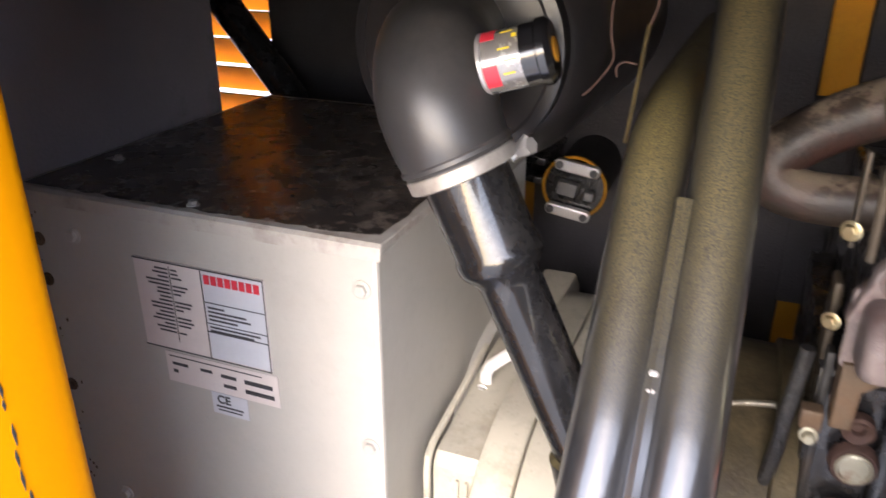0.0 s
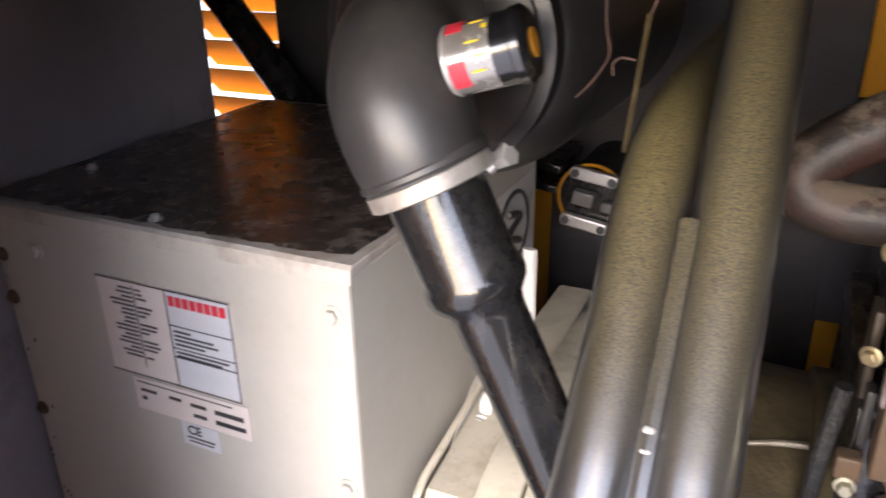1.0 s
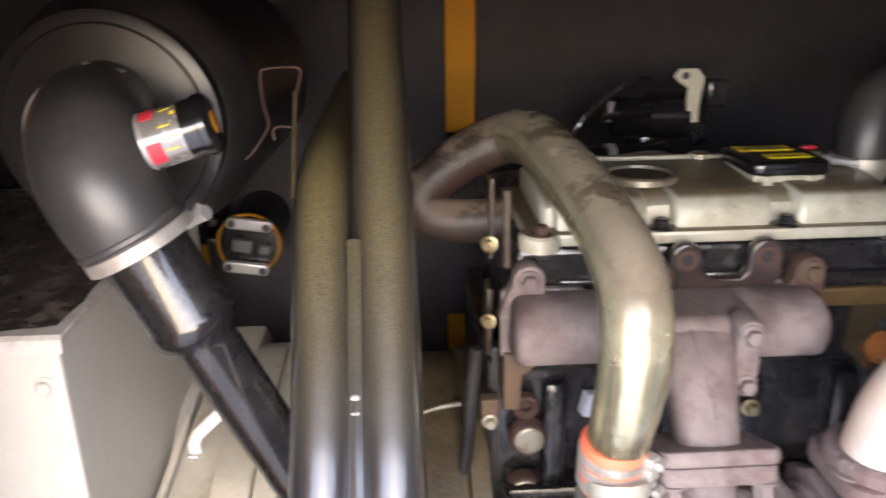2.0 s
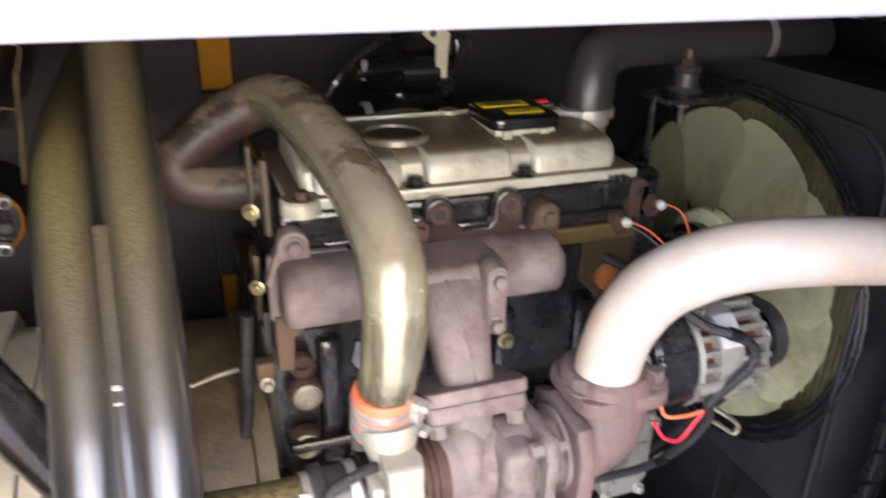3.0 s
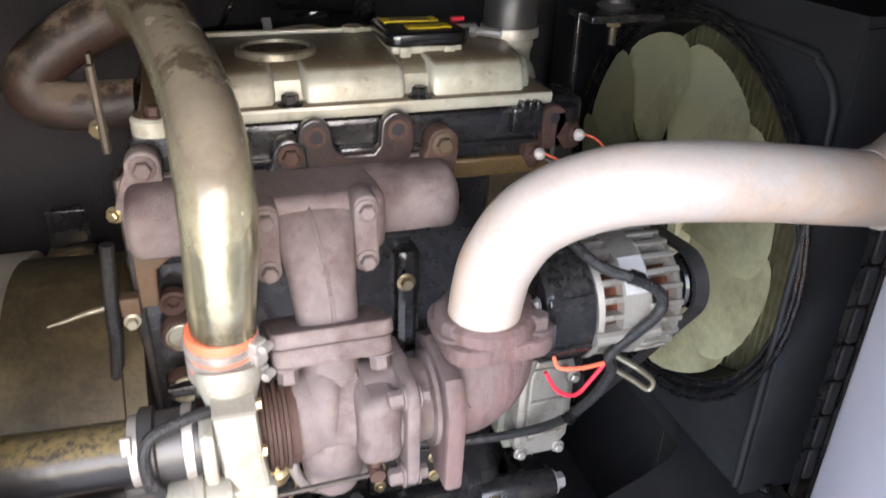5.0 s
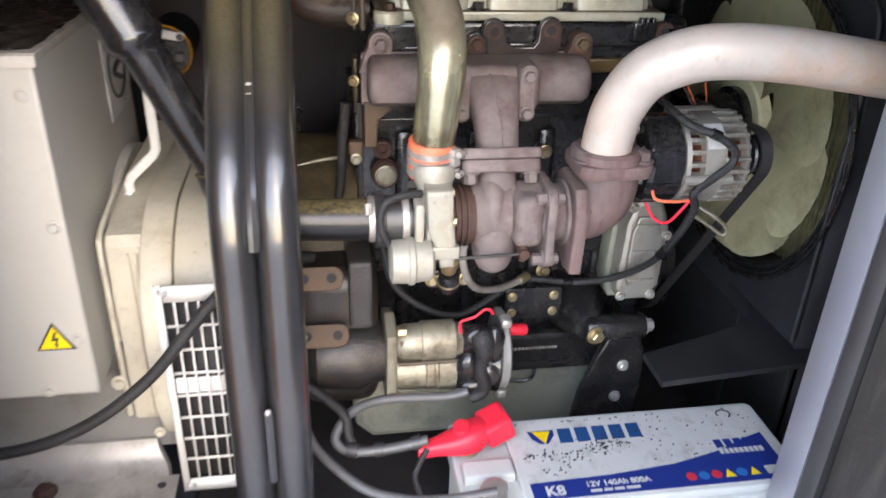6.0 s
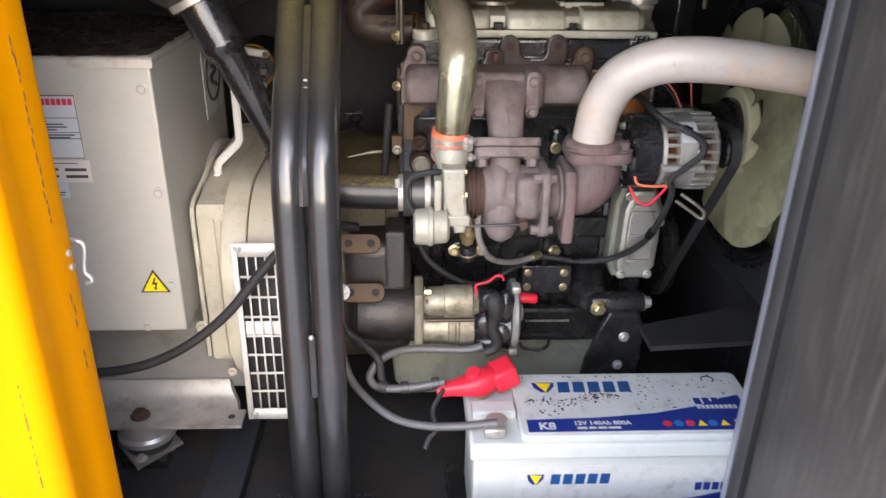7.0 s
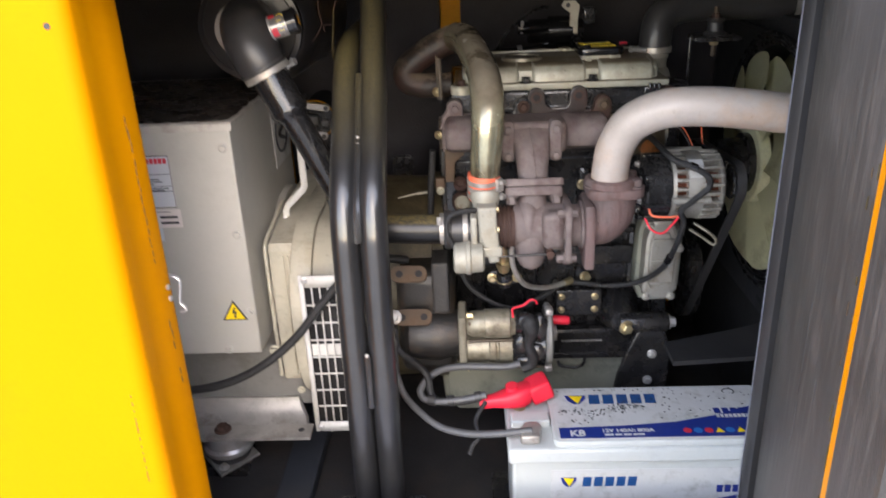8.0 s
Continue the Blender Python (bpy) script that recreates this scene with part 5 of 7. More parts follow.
# exhaust pipe
ex = thing("exhaust_pipe", (0.41, 0.48, 0.63), "pale heat-bleached exhaust pipe bent to the side", "exhaust pipe")
part("pipe", tube(B(), [(0.407, 0.480, 0.632), (0.408, 0.474, 0.665), (0.413, 0.466, 0.70), (0.432, 0.450, 0.742), (0.472, 0.432, 0.768), (0.52, 0.420, 0.776), (0.60, 0.412, 0.772), (0.735, 0.410, 0.752)], 0.0320, 30), WHITE_PIPE, ex)
part("coupling", tube(B(), [(0.725, 0.410, 0.753), (0.76, 0.410, 0.762), (0.81, 0.410, 0.80), (0.87, 0.41, 0.85), (0.92, 0.42, 0.93), (0.93, 0.43, 1.13)], [0.036, 0.040, 0.043, 0.044, 0.045, 0.045], 26), WHITE_PIPE, ex, "pale coupling bend")
# rear housing and tabs
fh = part("flywheel_housing", lathe(B(), (-0.048, 0.83, 0.305), (1, 0, 0), [(0, 0.225), (0.004, 0.236), (0.125, 0.232), (0.128, 0.240), (0.150, 0.240)], 48), BROWN_CAST, eng, "oily brown flywheel housing")
part("housing_rib", tube(B(), [(0.004, 0.745, 0.5245), (0.025, 0.749, 0.5275), (0.050, 0.756, 0.5305), (0.076, 0.760, 0.532)], [0.001, 0.0025, 0.0035, 0.004], 8, 4), STARTER, fh, "scraped bright casting rib")
part("bell_casting", box(B(), (0.005, 0.56, 0.19), (0.125, 0.72, 0.43), 0.03, 4), BLACK_CAST, eng, "textured black casting")
part("cast_band", box(B(), (0.080, 0.545, 0.345), (0.114, 0.62, 0.455), 0.006), mat("sand_cast_black", (0.040, 0.039, 0.039), 0.5, var=0.2, scale=30, bump=0.5, grain=220), eng, "rough sand-cast black band")
for z, x1 in ((0.437, 0.072), (0.342, 0.078)):
    tb2 = part("lifting_tab", turn(prism(B(), rounded(0.002, -0.0165, x1, 0.0165, 0.014), "y", -0.004, 0.004, 0.001), pose(0, 0.537, z, -38, 0, 0)), RUST_TAN, eng, "rusted tab with bolt holes")
    for x in (0.018, x1 - 0.016):
        # Black pegs give the uncut tab its shaded holes
        bm = cyl(B(), (x, -0.0048, 0), (x, 0.0045, 0), 0.007, n=14)
        part("hole", turn(bm, pose(0, 0.537, z, -38, 0, 0)), DECK, tb2)
part("oil_pan", prism(B(), [(0.12, 0.02), (0.52, 0.02), (0.545, 0.05), (0.55, 0.168), (0.08, 0.168), (0.09, 0.05)], "y", 0.68, 1.0, 0.015), OLIVE_PAN, eng, "grey-green oil pan")
part("pan_rail", box(B(), (0.08, 0.655, 0.168), (0.55, 1.0, 0.182), 0.003), BLACK_PAINT, eng)
cv = part("side_cover", prism(B(), rounded(0.335, 0.283, 0.432, 0.343, 0.006), "y", 0.640, 0.70, 0.003), BLACK_PAINT, eng, "black bolted side cover")
for x, z in ((0.348, 0.298), (0.348, 0.328), (0.418, 0.298), (0.418, 0.328)):
    bolt(cv, (x, 0.640, z), (0, -1, 0), 0.0055, 0.005, ZINC)
part("front_plate", prism(B(), [(0.545, 0.20), (0.575, 0.20), (0.575, 0.76), (0.545, 0.76)], "y", 0.66, 1.02, 0.006), BLACK_PAINT, eng)
rnd = random.Random(5)
x = 0.352
while x < 0.438:
    w = rnd.uniform(0.003, 0.0055)
    part("cast_mark", box(B(), (x, 0.6585, 0.2085), (x + w, 0.6605, 0.2135), 0.0006), BODY_GREY, eng)
    x += w + 0.0015
part("pan_pipe", tube(B(), [(0.345, 0.662, 0.160), (0.352, 0.655, 0.150), (0.385, 0.652, 0.148), (0.400, 0.653, 0.156), (0.405, 0.660, 0.172)], 0.0035, 8), BLACK_PAINT, eng, "thin bent pipe at the oil pan")
# engine mounting bracket
mb = part("mount_bracket", prism(B(), [(0.44, 0.02), (0.56, 0.02), (0.568, 0.12), (0.570, 0.20), (0.566, 0.245), (0.555, 0.272), (0.538, 0.287), (0.518, 0.288), (0.500, 0.272), (0.484, 0.235), (0.462, 0.165)], "y", 0.585, 0.60, 0.004), BLACK_PAINT, eng, "black triangular engine mount bracket")
part("mount_boss", cyl(B(), (0.462, 0.602, 0.284), (0.565, 0.602, 0.284), 0.022, n=20, edge=0.006), BLACK_PAINT, mb)
part("mount_web", lathe(B(), (0.470, 0.68, 0.286), (0, -1, 0), [(0, 0.052), (0.02, 0.046), (0.045, 0.034), (0.070, 0.027), (0.078, 0.022), (0.079, 0.001)], 26), BLACK_PAINT, mb)
bolt(mb, (0.475, 0.582, 0.284), (0.2, -1, 0), 0.011, 0.010, ZINC)
bolt(mb, (0.565, 0.60, 0.285), (1, 0, 0), 0.011, 0.012, BRIGHT)
bolt(mb, (0.532, 0.585, 0.218), (0, -1, 0), 0.007, 0.007, BRIGHT)
bolt(mb, (0.526, 0.585, 0.155), (0, -1, 0), 0.007, 0.007, BRIGHT)
# plugs, brackets at the rear end of the head
for p in ((0.1445, 0.690, 0.532), (0.1415, 0.690, 0.463)):
    pg = part("plug_boss", lathe(B(), p, (0, -1, 0), [(0, 0.0225), (0.010, 0.0215), (0.013, 0.0195), (0.012, 0.0150)], 24), RUST, eng, "rust-brown boss")
    part("plug", lathe(B(), V(p) + V((0, -0.0115, 0)), (0, -1, 0), [(0, 0.0165), (0.004, 0.0165), (0.005, 0.0145), (0.0025, 0.0125), (0.003, 0.0085), (0.0025, 0.001)], 22), PLUG, pg, "round bright plug")
part("eye_bracket", lathe(B(), (0.141, 0.690, 0.572), (0, -1, 0), [(0, 0.0150), (0.012, 0.0145), (0.014, 0.0120), (0.009, 0.0065), (0.002, 0.0060)], 20), RUST, eng, "rusty eye beside the plug")
part("rear_strap", box(B(), (0.100, 0.690, 0.745), (0.104, 0.706, 0.830), 0.001), STRAP, eng, "brown steel strap")
part("rear_strap", tube(B(), [(0.109, 0.633, 0.834), (0.110, 0.636, 0.757)], 0.004, 8, 2), STRAP, eng)
bolt(eng, (0.100, 0.690, 0.761), (-0.5, -1, 0), 0.0065, 0.006, ZINC)
bolt(eng, (0.100, 0.690, 0.674), (-0.5, -1, 0), 0.006, 0.006, ZINC)
part("rear_plate", box(B(), (0.100, 0.715, 0.60), (0.108, 0.75, 0.70), 0.003), STRAP, eng)
part("rear_cable", tube(B(), [(0.087, 0.690, 0.643), (0.084, 0.690, 0.61), (0.080, 0.690, 0.568), (0.078, 0.690, 0.527), (0.072, 0.690, 0.483), (0.060, 0.690, 0.432), (0.051, 0.690, 0.392), (0.045, 0.690, 0.35)], 0.0072, 10), CABLE, eng, "stiff dusty conduit")
part("rear_tab", box(B(), (0.090, 0.672, 0.566), (0.110, 0.690, 0.588), 0.003), RUST_TAN, eng, "orange-brown rusted tab")
bolt(eng, (0.100, 0.672, 0.562), (0, -1, 0), 0.006, 0.008, PLUG)
part("end_plate_edge", box(B(), (0.104, 0.694, 0.40), (0.112, 0.712, 0.640), 0.002), BLACK_CAST, eng, "black engine end plate")
part("tan_lug", prism(B(), [(0.112, 0.585), (0.130, 0.585), (0.132, 0.625), (0.150, 0.640), (0.150, 0.652), (0.112, 0.652)], "y", 0.655, 0.69, 0.003), RUST_TAN, eng)

# ---- starter motor ----
sm = thing("starter_motor", (0.22, 0.56, 0.24), "dull alloy starter motor with a stacked solenoid", "starter motor")
part("nose", lathe(B(), (0.02, 0.575, 0.285), (1, 0, 0), [(0, 0.040), (0.01, 0.052), (0.07, 0.056), (0.10, 0.048), (0.112, 0.046)], 28), BLACK_CAST, sm, "oily black nose casting")
part("mounting_flange", prism(B(), [(0.512, 0.235), (0.60, 0.215), (0.635, 0.26), (0.62, 0.335), (0.555, 0.365), (0.508, 0.352)], "x", 0.130, 0.146, 0.004), STARTER, sm)
part("solenoid", lathe(B(), (0.146, 0.535, 0.326), (1, 0, 0), [(0, 0.020), (0.010, 0.026), (0.036, 0.027), (0.037, 0.0295), (0.086, 0.0295), (0.088, 0.026), (0.100, 0.022)], 26), STARTER, sm, "dull alloy solenoid barrel")
part("solenoid_cap", lathe(B(), (0.243, 0.535, 0.326), (1, 0, 0), [(0, 0.0265), (0.016, 0.025), (0.019, 0.02)], 22), PIPE_BLACK, sm)
part("motor_body", lathe(B(), (0.146, 0.560, 0.262), (1, 0, 0), [(0, 0.034), (0.045, 0.035), (0.047, 0.037), (0.058, 0.037), (0.060, 0.035), (0.064, 0.035), (0.066, 0.038), (0.092, 0.038), (0.094, 0.036)], 30), STARTER, sm)
part("brush_shell", lathe(B(), (0.238, 0.560, 0.268), (1, 0, 0), [(0, 0.040), (0.010, 0.046), (0.055, 0.050), (0.064, 0.052)], 30), PIPE_BLACK, sm, "black taped brush end")
part("end_cap", lathe(B(), (0.304, 0.560, 0.288), (1, 0, 0), [(0, 0.058), (0.004, 0.0625), (0.010, 0.0625), (0.014, 0.056), (0.015, 0.018), (0.024, 0.016), (0.025, 0.001)], 30), BODY_GREY, sm, "grimy end cap")
for z in (0.352, 0.224):
    part("end_lug", box(B(), (0.302, 0.522, z - 0.007), (0.318, 0.545, z + 0.007), 0.004), STEEL, sm)
boot_line = [(0.262, 0.508, 0.352), (0.268, 0.502, 0.345), (0.272, 0.499, 0.330), (0.271, 0.499, 0.314), (0.268, 0.500, 0.300), (0.270, 0.502, 0.284), (0.277, 0.504, 0.262), (0.272, 0.504, 0.246), (0.256, 0.503, 0.238)]
part("rubber_boot", tube(B(), boot_line, [0.012, 0.017, 0.016, 0.011, 0.009, 0.010, 0.011, 0.010, 0.009], 16), CABLE, sm, "black rubber terminal boot")
for p, r, q in (((0.262, 0.520, 0.338), 0.021, (1.0, 0.7, 0.9)), ((0.292, 0.524, 0.318), 0.023, (0.8, 0.7, 1.5)), ((0.256, 0.524, 0.282), 0.022, (0.9, 0.6, 1.2)), ((0.286, 0.522, 0.268), 0.024, (1.1, 0.7, 1.0)), ((0.266, 0.518, 0.252), 0.017, (1.5, 0.7, 0.7))):
    bm = B()
    bmesh.ops.create_icosphere(bm, subdivisions=3, radius=r, matrix=Matrix.Translation(p) @ Matrix.Diagonal((*q, 1)))
    for v in bm.verts:
        v.co += 0.0014 * noise.noise_vector(v.co * 120)
    part("tape_wrap", bm, BLACK_PAINT, sm, "crumpled black insulating tape")
for y, z in ((0.520, 0.352), (0.520, 0.236)):
    bolt(sm, (0.147, y, z), (1, 0, 0), 0.007, 0.012, ZINC)
part("red_stub", lathe(B(), (0.318, 0.572, 0.312), (1, 0.05, -0.1), [(0, 0.0075), (0.010, 0.0095), (0.034, 0.0095), (0.038, 0.0075)], 14), RED_RUBBER, sm, "red insulated terminal stub")
part("block_terminal", box(B(), (0.150, 0.512, 0.315), (0.172, 0.53, 0.340), 0.003), RUST_TAN, sm)
for z in (0.226, 0.290):
    part("through_bolt", cyl(B(), (0.15, 0.529, z), (0.306, 0.531, z), 0.0035, n=8), STRAP, sm)

# ---- charging alternator ----
al = thing("charging_alternator", (0.56, 0.53, 0.54), "small alloy charging alternator with a black rear cover", "alternator")
AP = V((0.468, 0.535, 0.606))
part("rear_cover", lathe(B(), AP, (1, 0, 0), [(0, 0.040), (0.004, 0.056), (0.010, 0.060), (0.050, 0.061), (0.054, 0.056)], 32), PIPE_BLACK, al, "black plastic rear cover")
def rib_ring(name, x0, x1, r0, r1, n, w, skew=0.0):
    for k in range(n):
        bm = box(B(), (x0, -w, r0), (x1, w, r1), 0.0015)
        part(name, turn(bm, Matrix.Translation(AP) @ Matrix.Rotation(k * math.tau / n + skew, 4, "X")), LIFTED_ALLOY, al)


for a in (100, 150, 200, 260):
    c, s2 = math.cos(radians(a)), math.sin(radians(a))
    bolt(al, AP + V((0.0, 0.044 * c, 0.044 * s2)), (-1, 0, 0), 0.005, 0.006, BRIGHT)
    part("cover_ridge", turn(box(B(), (0.004, -0.004, 0.056), (0.050, 0.004, 0.0635), 0.0015), Matrix.Translation(AP) @ Matrix.Rotation(radians(a - 90), 4, "X")), PIPE_BLACK, al)
part("winding", cyl(B(), AP + V((0.052, 0, 0)), AP + V((0.140, 0, 0)), 0.050, n=28), COPPER, al, "copper windings behind the ribs")
part("rear_ring", lathe(B(), AP + V((0.052, 0, 0)), (1, 0, 0), [(0, 0.052), (0.001, 0.061), (0.007, 0.062), (0.008, 0.052)], 36), LIFTED_ALLOY, al)
part("alloy_body", lathe(B(), AP + V((0.078, 0, 0)), (1, 0, 0), [(0, 0.052), (0.001, 0.0615), (0.030, 0.0625), (0.031, 0.052)], 36), LIFTED_ALLOY, al, "cast alloy body")
part("end_ring", lathe(B(), AP + V((0.134, 0, 0)), (1, 0, 0), [(0, 0.052), (0.001, 0.0625), (0.006, 0.0615), (0.012, 0.054), (0.013, 0.046)], 36), LIFTED_ALLOY, al)
part("end_boss", lathe(B(), AP + V((0.134, 0, 0)), (1, 0, 0), [(0, 0.030), (0.014, 0.028), (0.018, 0.022)], 28), LIFTED_ALLOY, al)
rib_ring("rib", 0.056, 0.080, 0.047, 0.0605, 22, 0.0032)
rib_ring("rib", 0.106, 0.142, 0.047, 0.0640, 24, 0.0032)
rib_ring("spoke", 0.136, 0.146, 0.026, 0.056, 18, 0.0032, 0.1)
for a in (70, 190, 310):
    c, s2 = math.cos(radians(a)), math.sin(radians(a))
    part("tie_lug", cyl(B(), AP + V((0.05, 0.062 * c, 0.062 * s2)), AP + V((0.118, 0.062 * c, 0.062 * s2)), 0.007, n=10), LIFTED_ALLOY, al)
part("pulley", lathe(B(), AP + V((0.168, 0, 0)), (1, 0, 0), [(0, 0.028), (0.003, 0.030), (0.010, 0.025), (0.018, 0.030), (0.021, 0.028)], 26), BLACK_PAINT, al)
part("label", arc_panel(AP, (1, 0, 0), 0.0627, 0.081, 0.106, 118, 152), LABEL_WHITE, al, "white sticker")
part("loop_bracket", tube(B(), [(0.575, 0.52, 0.535), (0.600, 0.505, 0.520), (0.612, 0.500, 0.508), (0.608, 0.502, 0.498), (0.592, 0.510, 0.508), (0.568, 0.522, 0.522)], 0.0045, 8, squash=0.6), STARTER, al, "pale slotted adjuster arm")
loom = thing("alternator_lead", (0.5, 0.5, 0.5), "black braided wiring loom", "cable")
for p, q in (((0.536, 0.520, 0.468), (0.534, 0.532, 0.452)), ((0.44, 0.6245, 0.3605), (0.425, 0.6255, 0.3605)), ((0.545, 0.472, 0.6605), (0.556, 0.470, 0.656))):
    part("tie", cyl(B(), p, q, 0.0072, n=10), GLOSS_BLACK, loom, "black tape band")
part("loom", tube(B(), [(0.47, 0.60, 0.70), (0.492, 0.545, 0.692), (0.513, 0.498, 0.672), (0.528, 0.482, 0.664), (0.550, 0.470, 0.658), (0.577, 0.467, 0.640), (0.578, 0.466, 0.620), (0.557, 0.467, 0.600), (0.535, 0.470, 0.578), (0.543, 0.476, 0.552), (0.540, 0.500, 0.500), (0.530, 0.550, 0.43), (0.495, 0.60, 0.378), (0.44, 0.625, 0.360), (0.36, 0.63, 0.366), (0.30, 0.612, 0.342), (0.25, 0.595, 0.328), (0.20, 0.59, 0.345), (0.15, 0.59, 0.39), (0.13, 0.60, 0.46)], 0.0055, 10), CABLE, loom)
for name, col, pts in (("red_wire", RED_RUBBER, [(0.474, 0.480, 0.562), (0.486, 0.474, 0.542), (0.505, 0.472, 0.535), (0.523, 0.474, 0.551), (0.535, 0.474, 0.568)]), ("orange_wire", RED_HOSE, [(0.480, 0.482, 0.584), (0.485, 0.475, 0.569), (0.508, 0.472, 0.566), (0.535, 0.474, 0.566)]), ("red_wire", RED_RUBBER, [(0.238, 0.512, 0.350), (0.237, 0.514, 0.366), (0.243, 0.515, 0.370), (0.259, 0.515, 0.375), (0.272, 0.515, 0.386), (0.282, 0.515, 0.384), (0.285, 0.518, 0.376)])):
    solo(name, tube(B(), pts, 0.0021, 8), col, "thin insulated wire on the engine", "wire", group="thin engine wires")
part("cover_rim", prism(B(), [(0.508, 0.325), (0.568, 0.325), (0.588, 0.355), (0.590, 0.465), (0.566, 0.52), (0.514, 0.52), (0.500, 0.475), (0.496, 0.355)], "y", 0.632, 0.672, 0.004), OLIVE_PAN, eng, "dull flange of the pump cover")
part("timing_cover", prism(B(), [(0.515, 0.335), (0.560, 0.335), (0.578, 0.36), (0.580, 0.46), (0.560, 0.51), (0.52, 0.51), (0.508, 0.47), (0.505, 0.36)], "y", 0.60, 0.67, 0.008), LIFTED_ALLOY, eng, "alloy pump cover")
part("cover_bead", prism(B(), [(0.522, 0.365), (0.560, 0.365), (0.567, 0.38), (0.568, 0.445), (0.553, 0.485), (0.524, 0.485), (0.517, 0.46), (0.516, 0.38)], "y", 0.594, 0.602, 0.003), LIFTED_ALLOY, eng)
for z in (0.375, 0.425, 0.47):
    part("cover_rib", box(B(), (0.520, 0.590, z), (0.563, 0.596, z + 0.004), 0.0015), LIFTED_ALLOY, eng)
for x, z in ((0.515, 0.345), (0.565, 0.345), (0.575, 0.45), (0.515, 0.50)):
    bolt(eng, (x, 0.60, z), (0, -1, 0), 0.006, 0.006, LIFTED_ALLOY)
# ---- belt, fan, shroud, radiator ----
FC = V((0.772, 0.778, 0.570))
belt = thing("drive_belt", (0.65, 0.7, 0.25), "black rubber drive belt on its pulleys", "belt")
rims = [(0.535, 0.606, 0.034), (0.83, 0.30, 0.104), (0.778, 0.570, 0.050)]
pts = sorted({(round(cy + r * math.cos(a), 4), round(cz + r * math.sin(a), 4)) for cy, cz, r in rims for a in [k * math.tau / 40 for k in range(40)]})


def half_hull(points):
    out = []
    for q in points:
        while len(out) > 1 and (out[-1][0] - out[-2][0]) * (q[1] - out[-2][1]) - (out[-1][1] - out[-2][1]) * (q[0] - out[-2][0]) <= 0:
            out.pop()
        out.append(q)
    return out[:-1]


loop = [V((0.648, a, b)) for a, b in half_hull(pts) + half_hull(pts[::-1])]
bm = B()
rings = []
for k, q in enumerate(loop):
    d = (loop[(k + 1) % len(loop)] - loop[k - 1]).normalized()
    out = d.cross(V((1, 0, 0)))
    rings.append([bm.verts.new(q + V((sx, 0, 0)) + out * so) for sx, so in ((-0.008, 0), (0.008, 0), (0.008, 0.005), (-0.008, 0.005))])
ring_faces(bm, rings + [rings[0]], (False, False))
part("belt", bm, RUBBER, belt)
part("fan_pulley", lathe(B(), (0.636, 0.778, 0.570), (1, 0, 0), [(0, 0.040), (0.003, 0.052), (0.008, 0.049), (0.018, 0.049), (0.022, 0.052), (0.025, 0.040)], 32), BLACK_PAINT, belt)
part("crank_pulley", lathe(B(), (0.632, 0.83, 0.30), (1, 0, 0), [(0, 0.10), (0.004, 0.108), (0.012, 0.10), (0.028, 0.10), (0.036, 0.108), (0.04, 0.10)], 40), BLACK_PAINT, belt)
fan = thing("cooling_fan", (0.77, 0.775, 0.58), "cream plastic radiator fan with broad blades", "fan")
part("hub", lathe(B(), FC + V((-0.085, 0, 0)), (1, 0, 0), [(0, 0.045), (0.004, 0.052), (0.05, 0.055), (0.052, 0.064), (0.080, 0.064), (0.082, 0.05)], 36), BLACK_PAINT, fan, "dark fan hub")
part("hub_ring", lathe(B(), FC + V((-0.020, 0, 0)), (1, 0, 0), [(0, 0.068), (0.001, 0.080), (0.005, 0.084), (0.022, 0.085), (0.023, 0.066), (0.015, 0.065), (0.005, 0.066)], 44), FAN_CREAM, fan, "cream moulded hub ring")
for k in range(9):
    a = k * math.tau / 9 - 0.42
    bm = B()
    grid = []
    for i in range(8):
        r = 0.082 + i * 0.0213
        rowv = []
        for j in range(9):
            f = (j / 8 - 0.5)
            tip = 1.0 - 0.10 * max(0.0, i - 5) * (2 * f) ** 2
            th = f * 1.02 * tip + i * 0.022
            rr = r - (0.014 * (2 * f) ** 4 if i == 7 else 0)
            rowv.append(bm.verts.new((-f * (0.030 - i * 0.002) + 0.006 * math.sin(math.pi * (f + 0.5)), -rr * math.sin(th), rr * math.cos(th))))
        grid.append(rowv)
    for i in range(7):
        for j in range(8):
            bm.faces.new((grid[i][j], grid[i][j + 1], grid[i + 1][j + 1], grid[i + 1][j]))
    bmesh.ops.solidify(bm, geom=list(bm.faces), thickness=0.003)
    part("blade", turn(bm, Matrix.Translation(FC) @ Matrix.Rotation(a, 4, "X")), FAN_CREAM, fan)
rad = thing("radiator", (0.95, 0.86, 0.02), "black radiator with a fan shroud and finned core", "radiator")
# shroud plate with a round opening
SX = 0.80
HR = 0.243
bm = B()
n = 64
inner, outer, back = [], [], []
for k in range(n):
    a = k * math.tau / n
    c, s2 = math.cos(a), math.sin(a)
    inner.append(bm.verts.new((SX, FC.y + HR * c, FC.z + HR * s2)))
    back.append(bm.verts.new((SX + 0.07, FC.y + HR * c, FC.z + HR * s2)))
    f = min(abs((0.42 if c > 0 else 0.248) / c) if abs(c) > 1e-6 else 9, abs((0.30 if s2 > 0 else 0.335) / s2) if abs(s2) > 1e-6 else 9)
    outer.append(bm.verts.new((SX, FC.y + f * c, FC.z + f * s2)))
for k in range(n):
    j = (k + 1) % n
    bm.faces.new((inner[k], inner[j], outer[j], outer[k]))
    bm.faces.new((inner[j], inner[k], back[k], back[j]))
r = bmesh.ops.extrude_edge_only(bm, edges=[e for e in bm.edges if e.is_boundary and all(v in set(outer) for v in e.verts)])
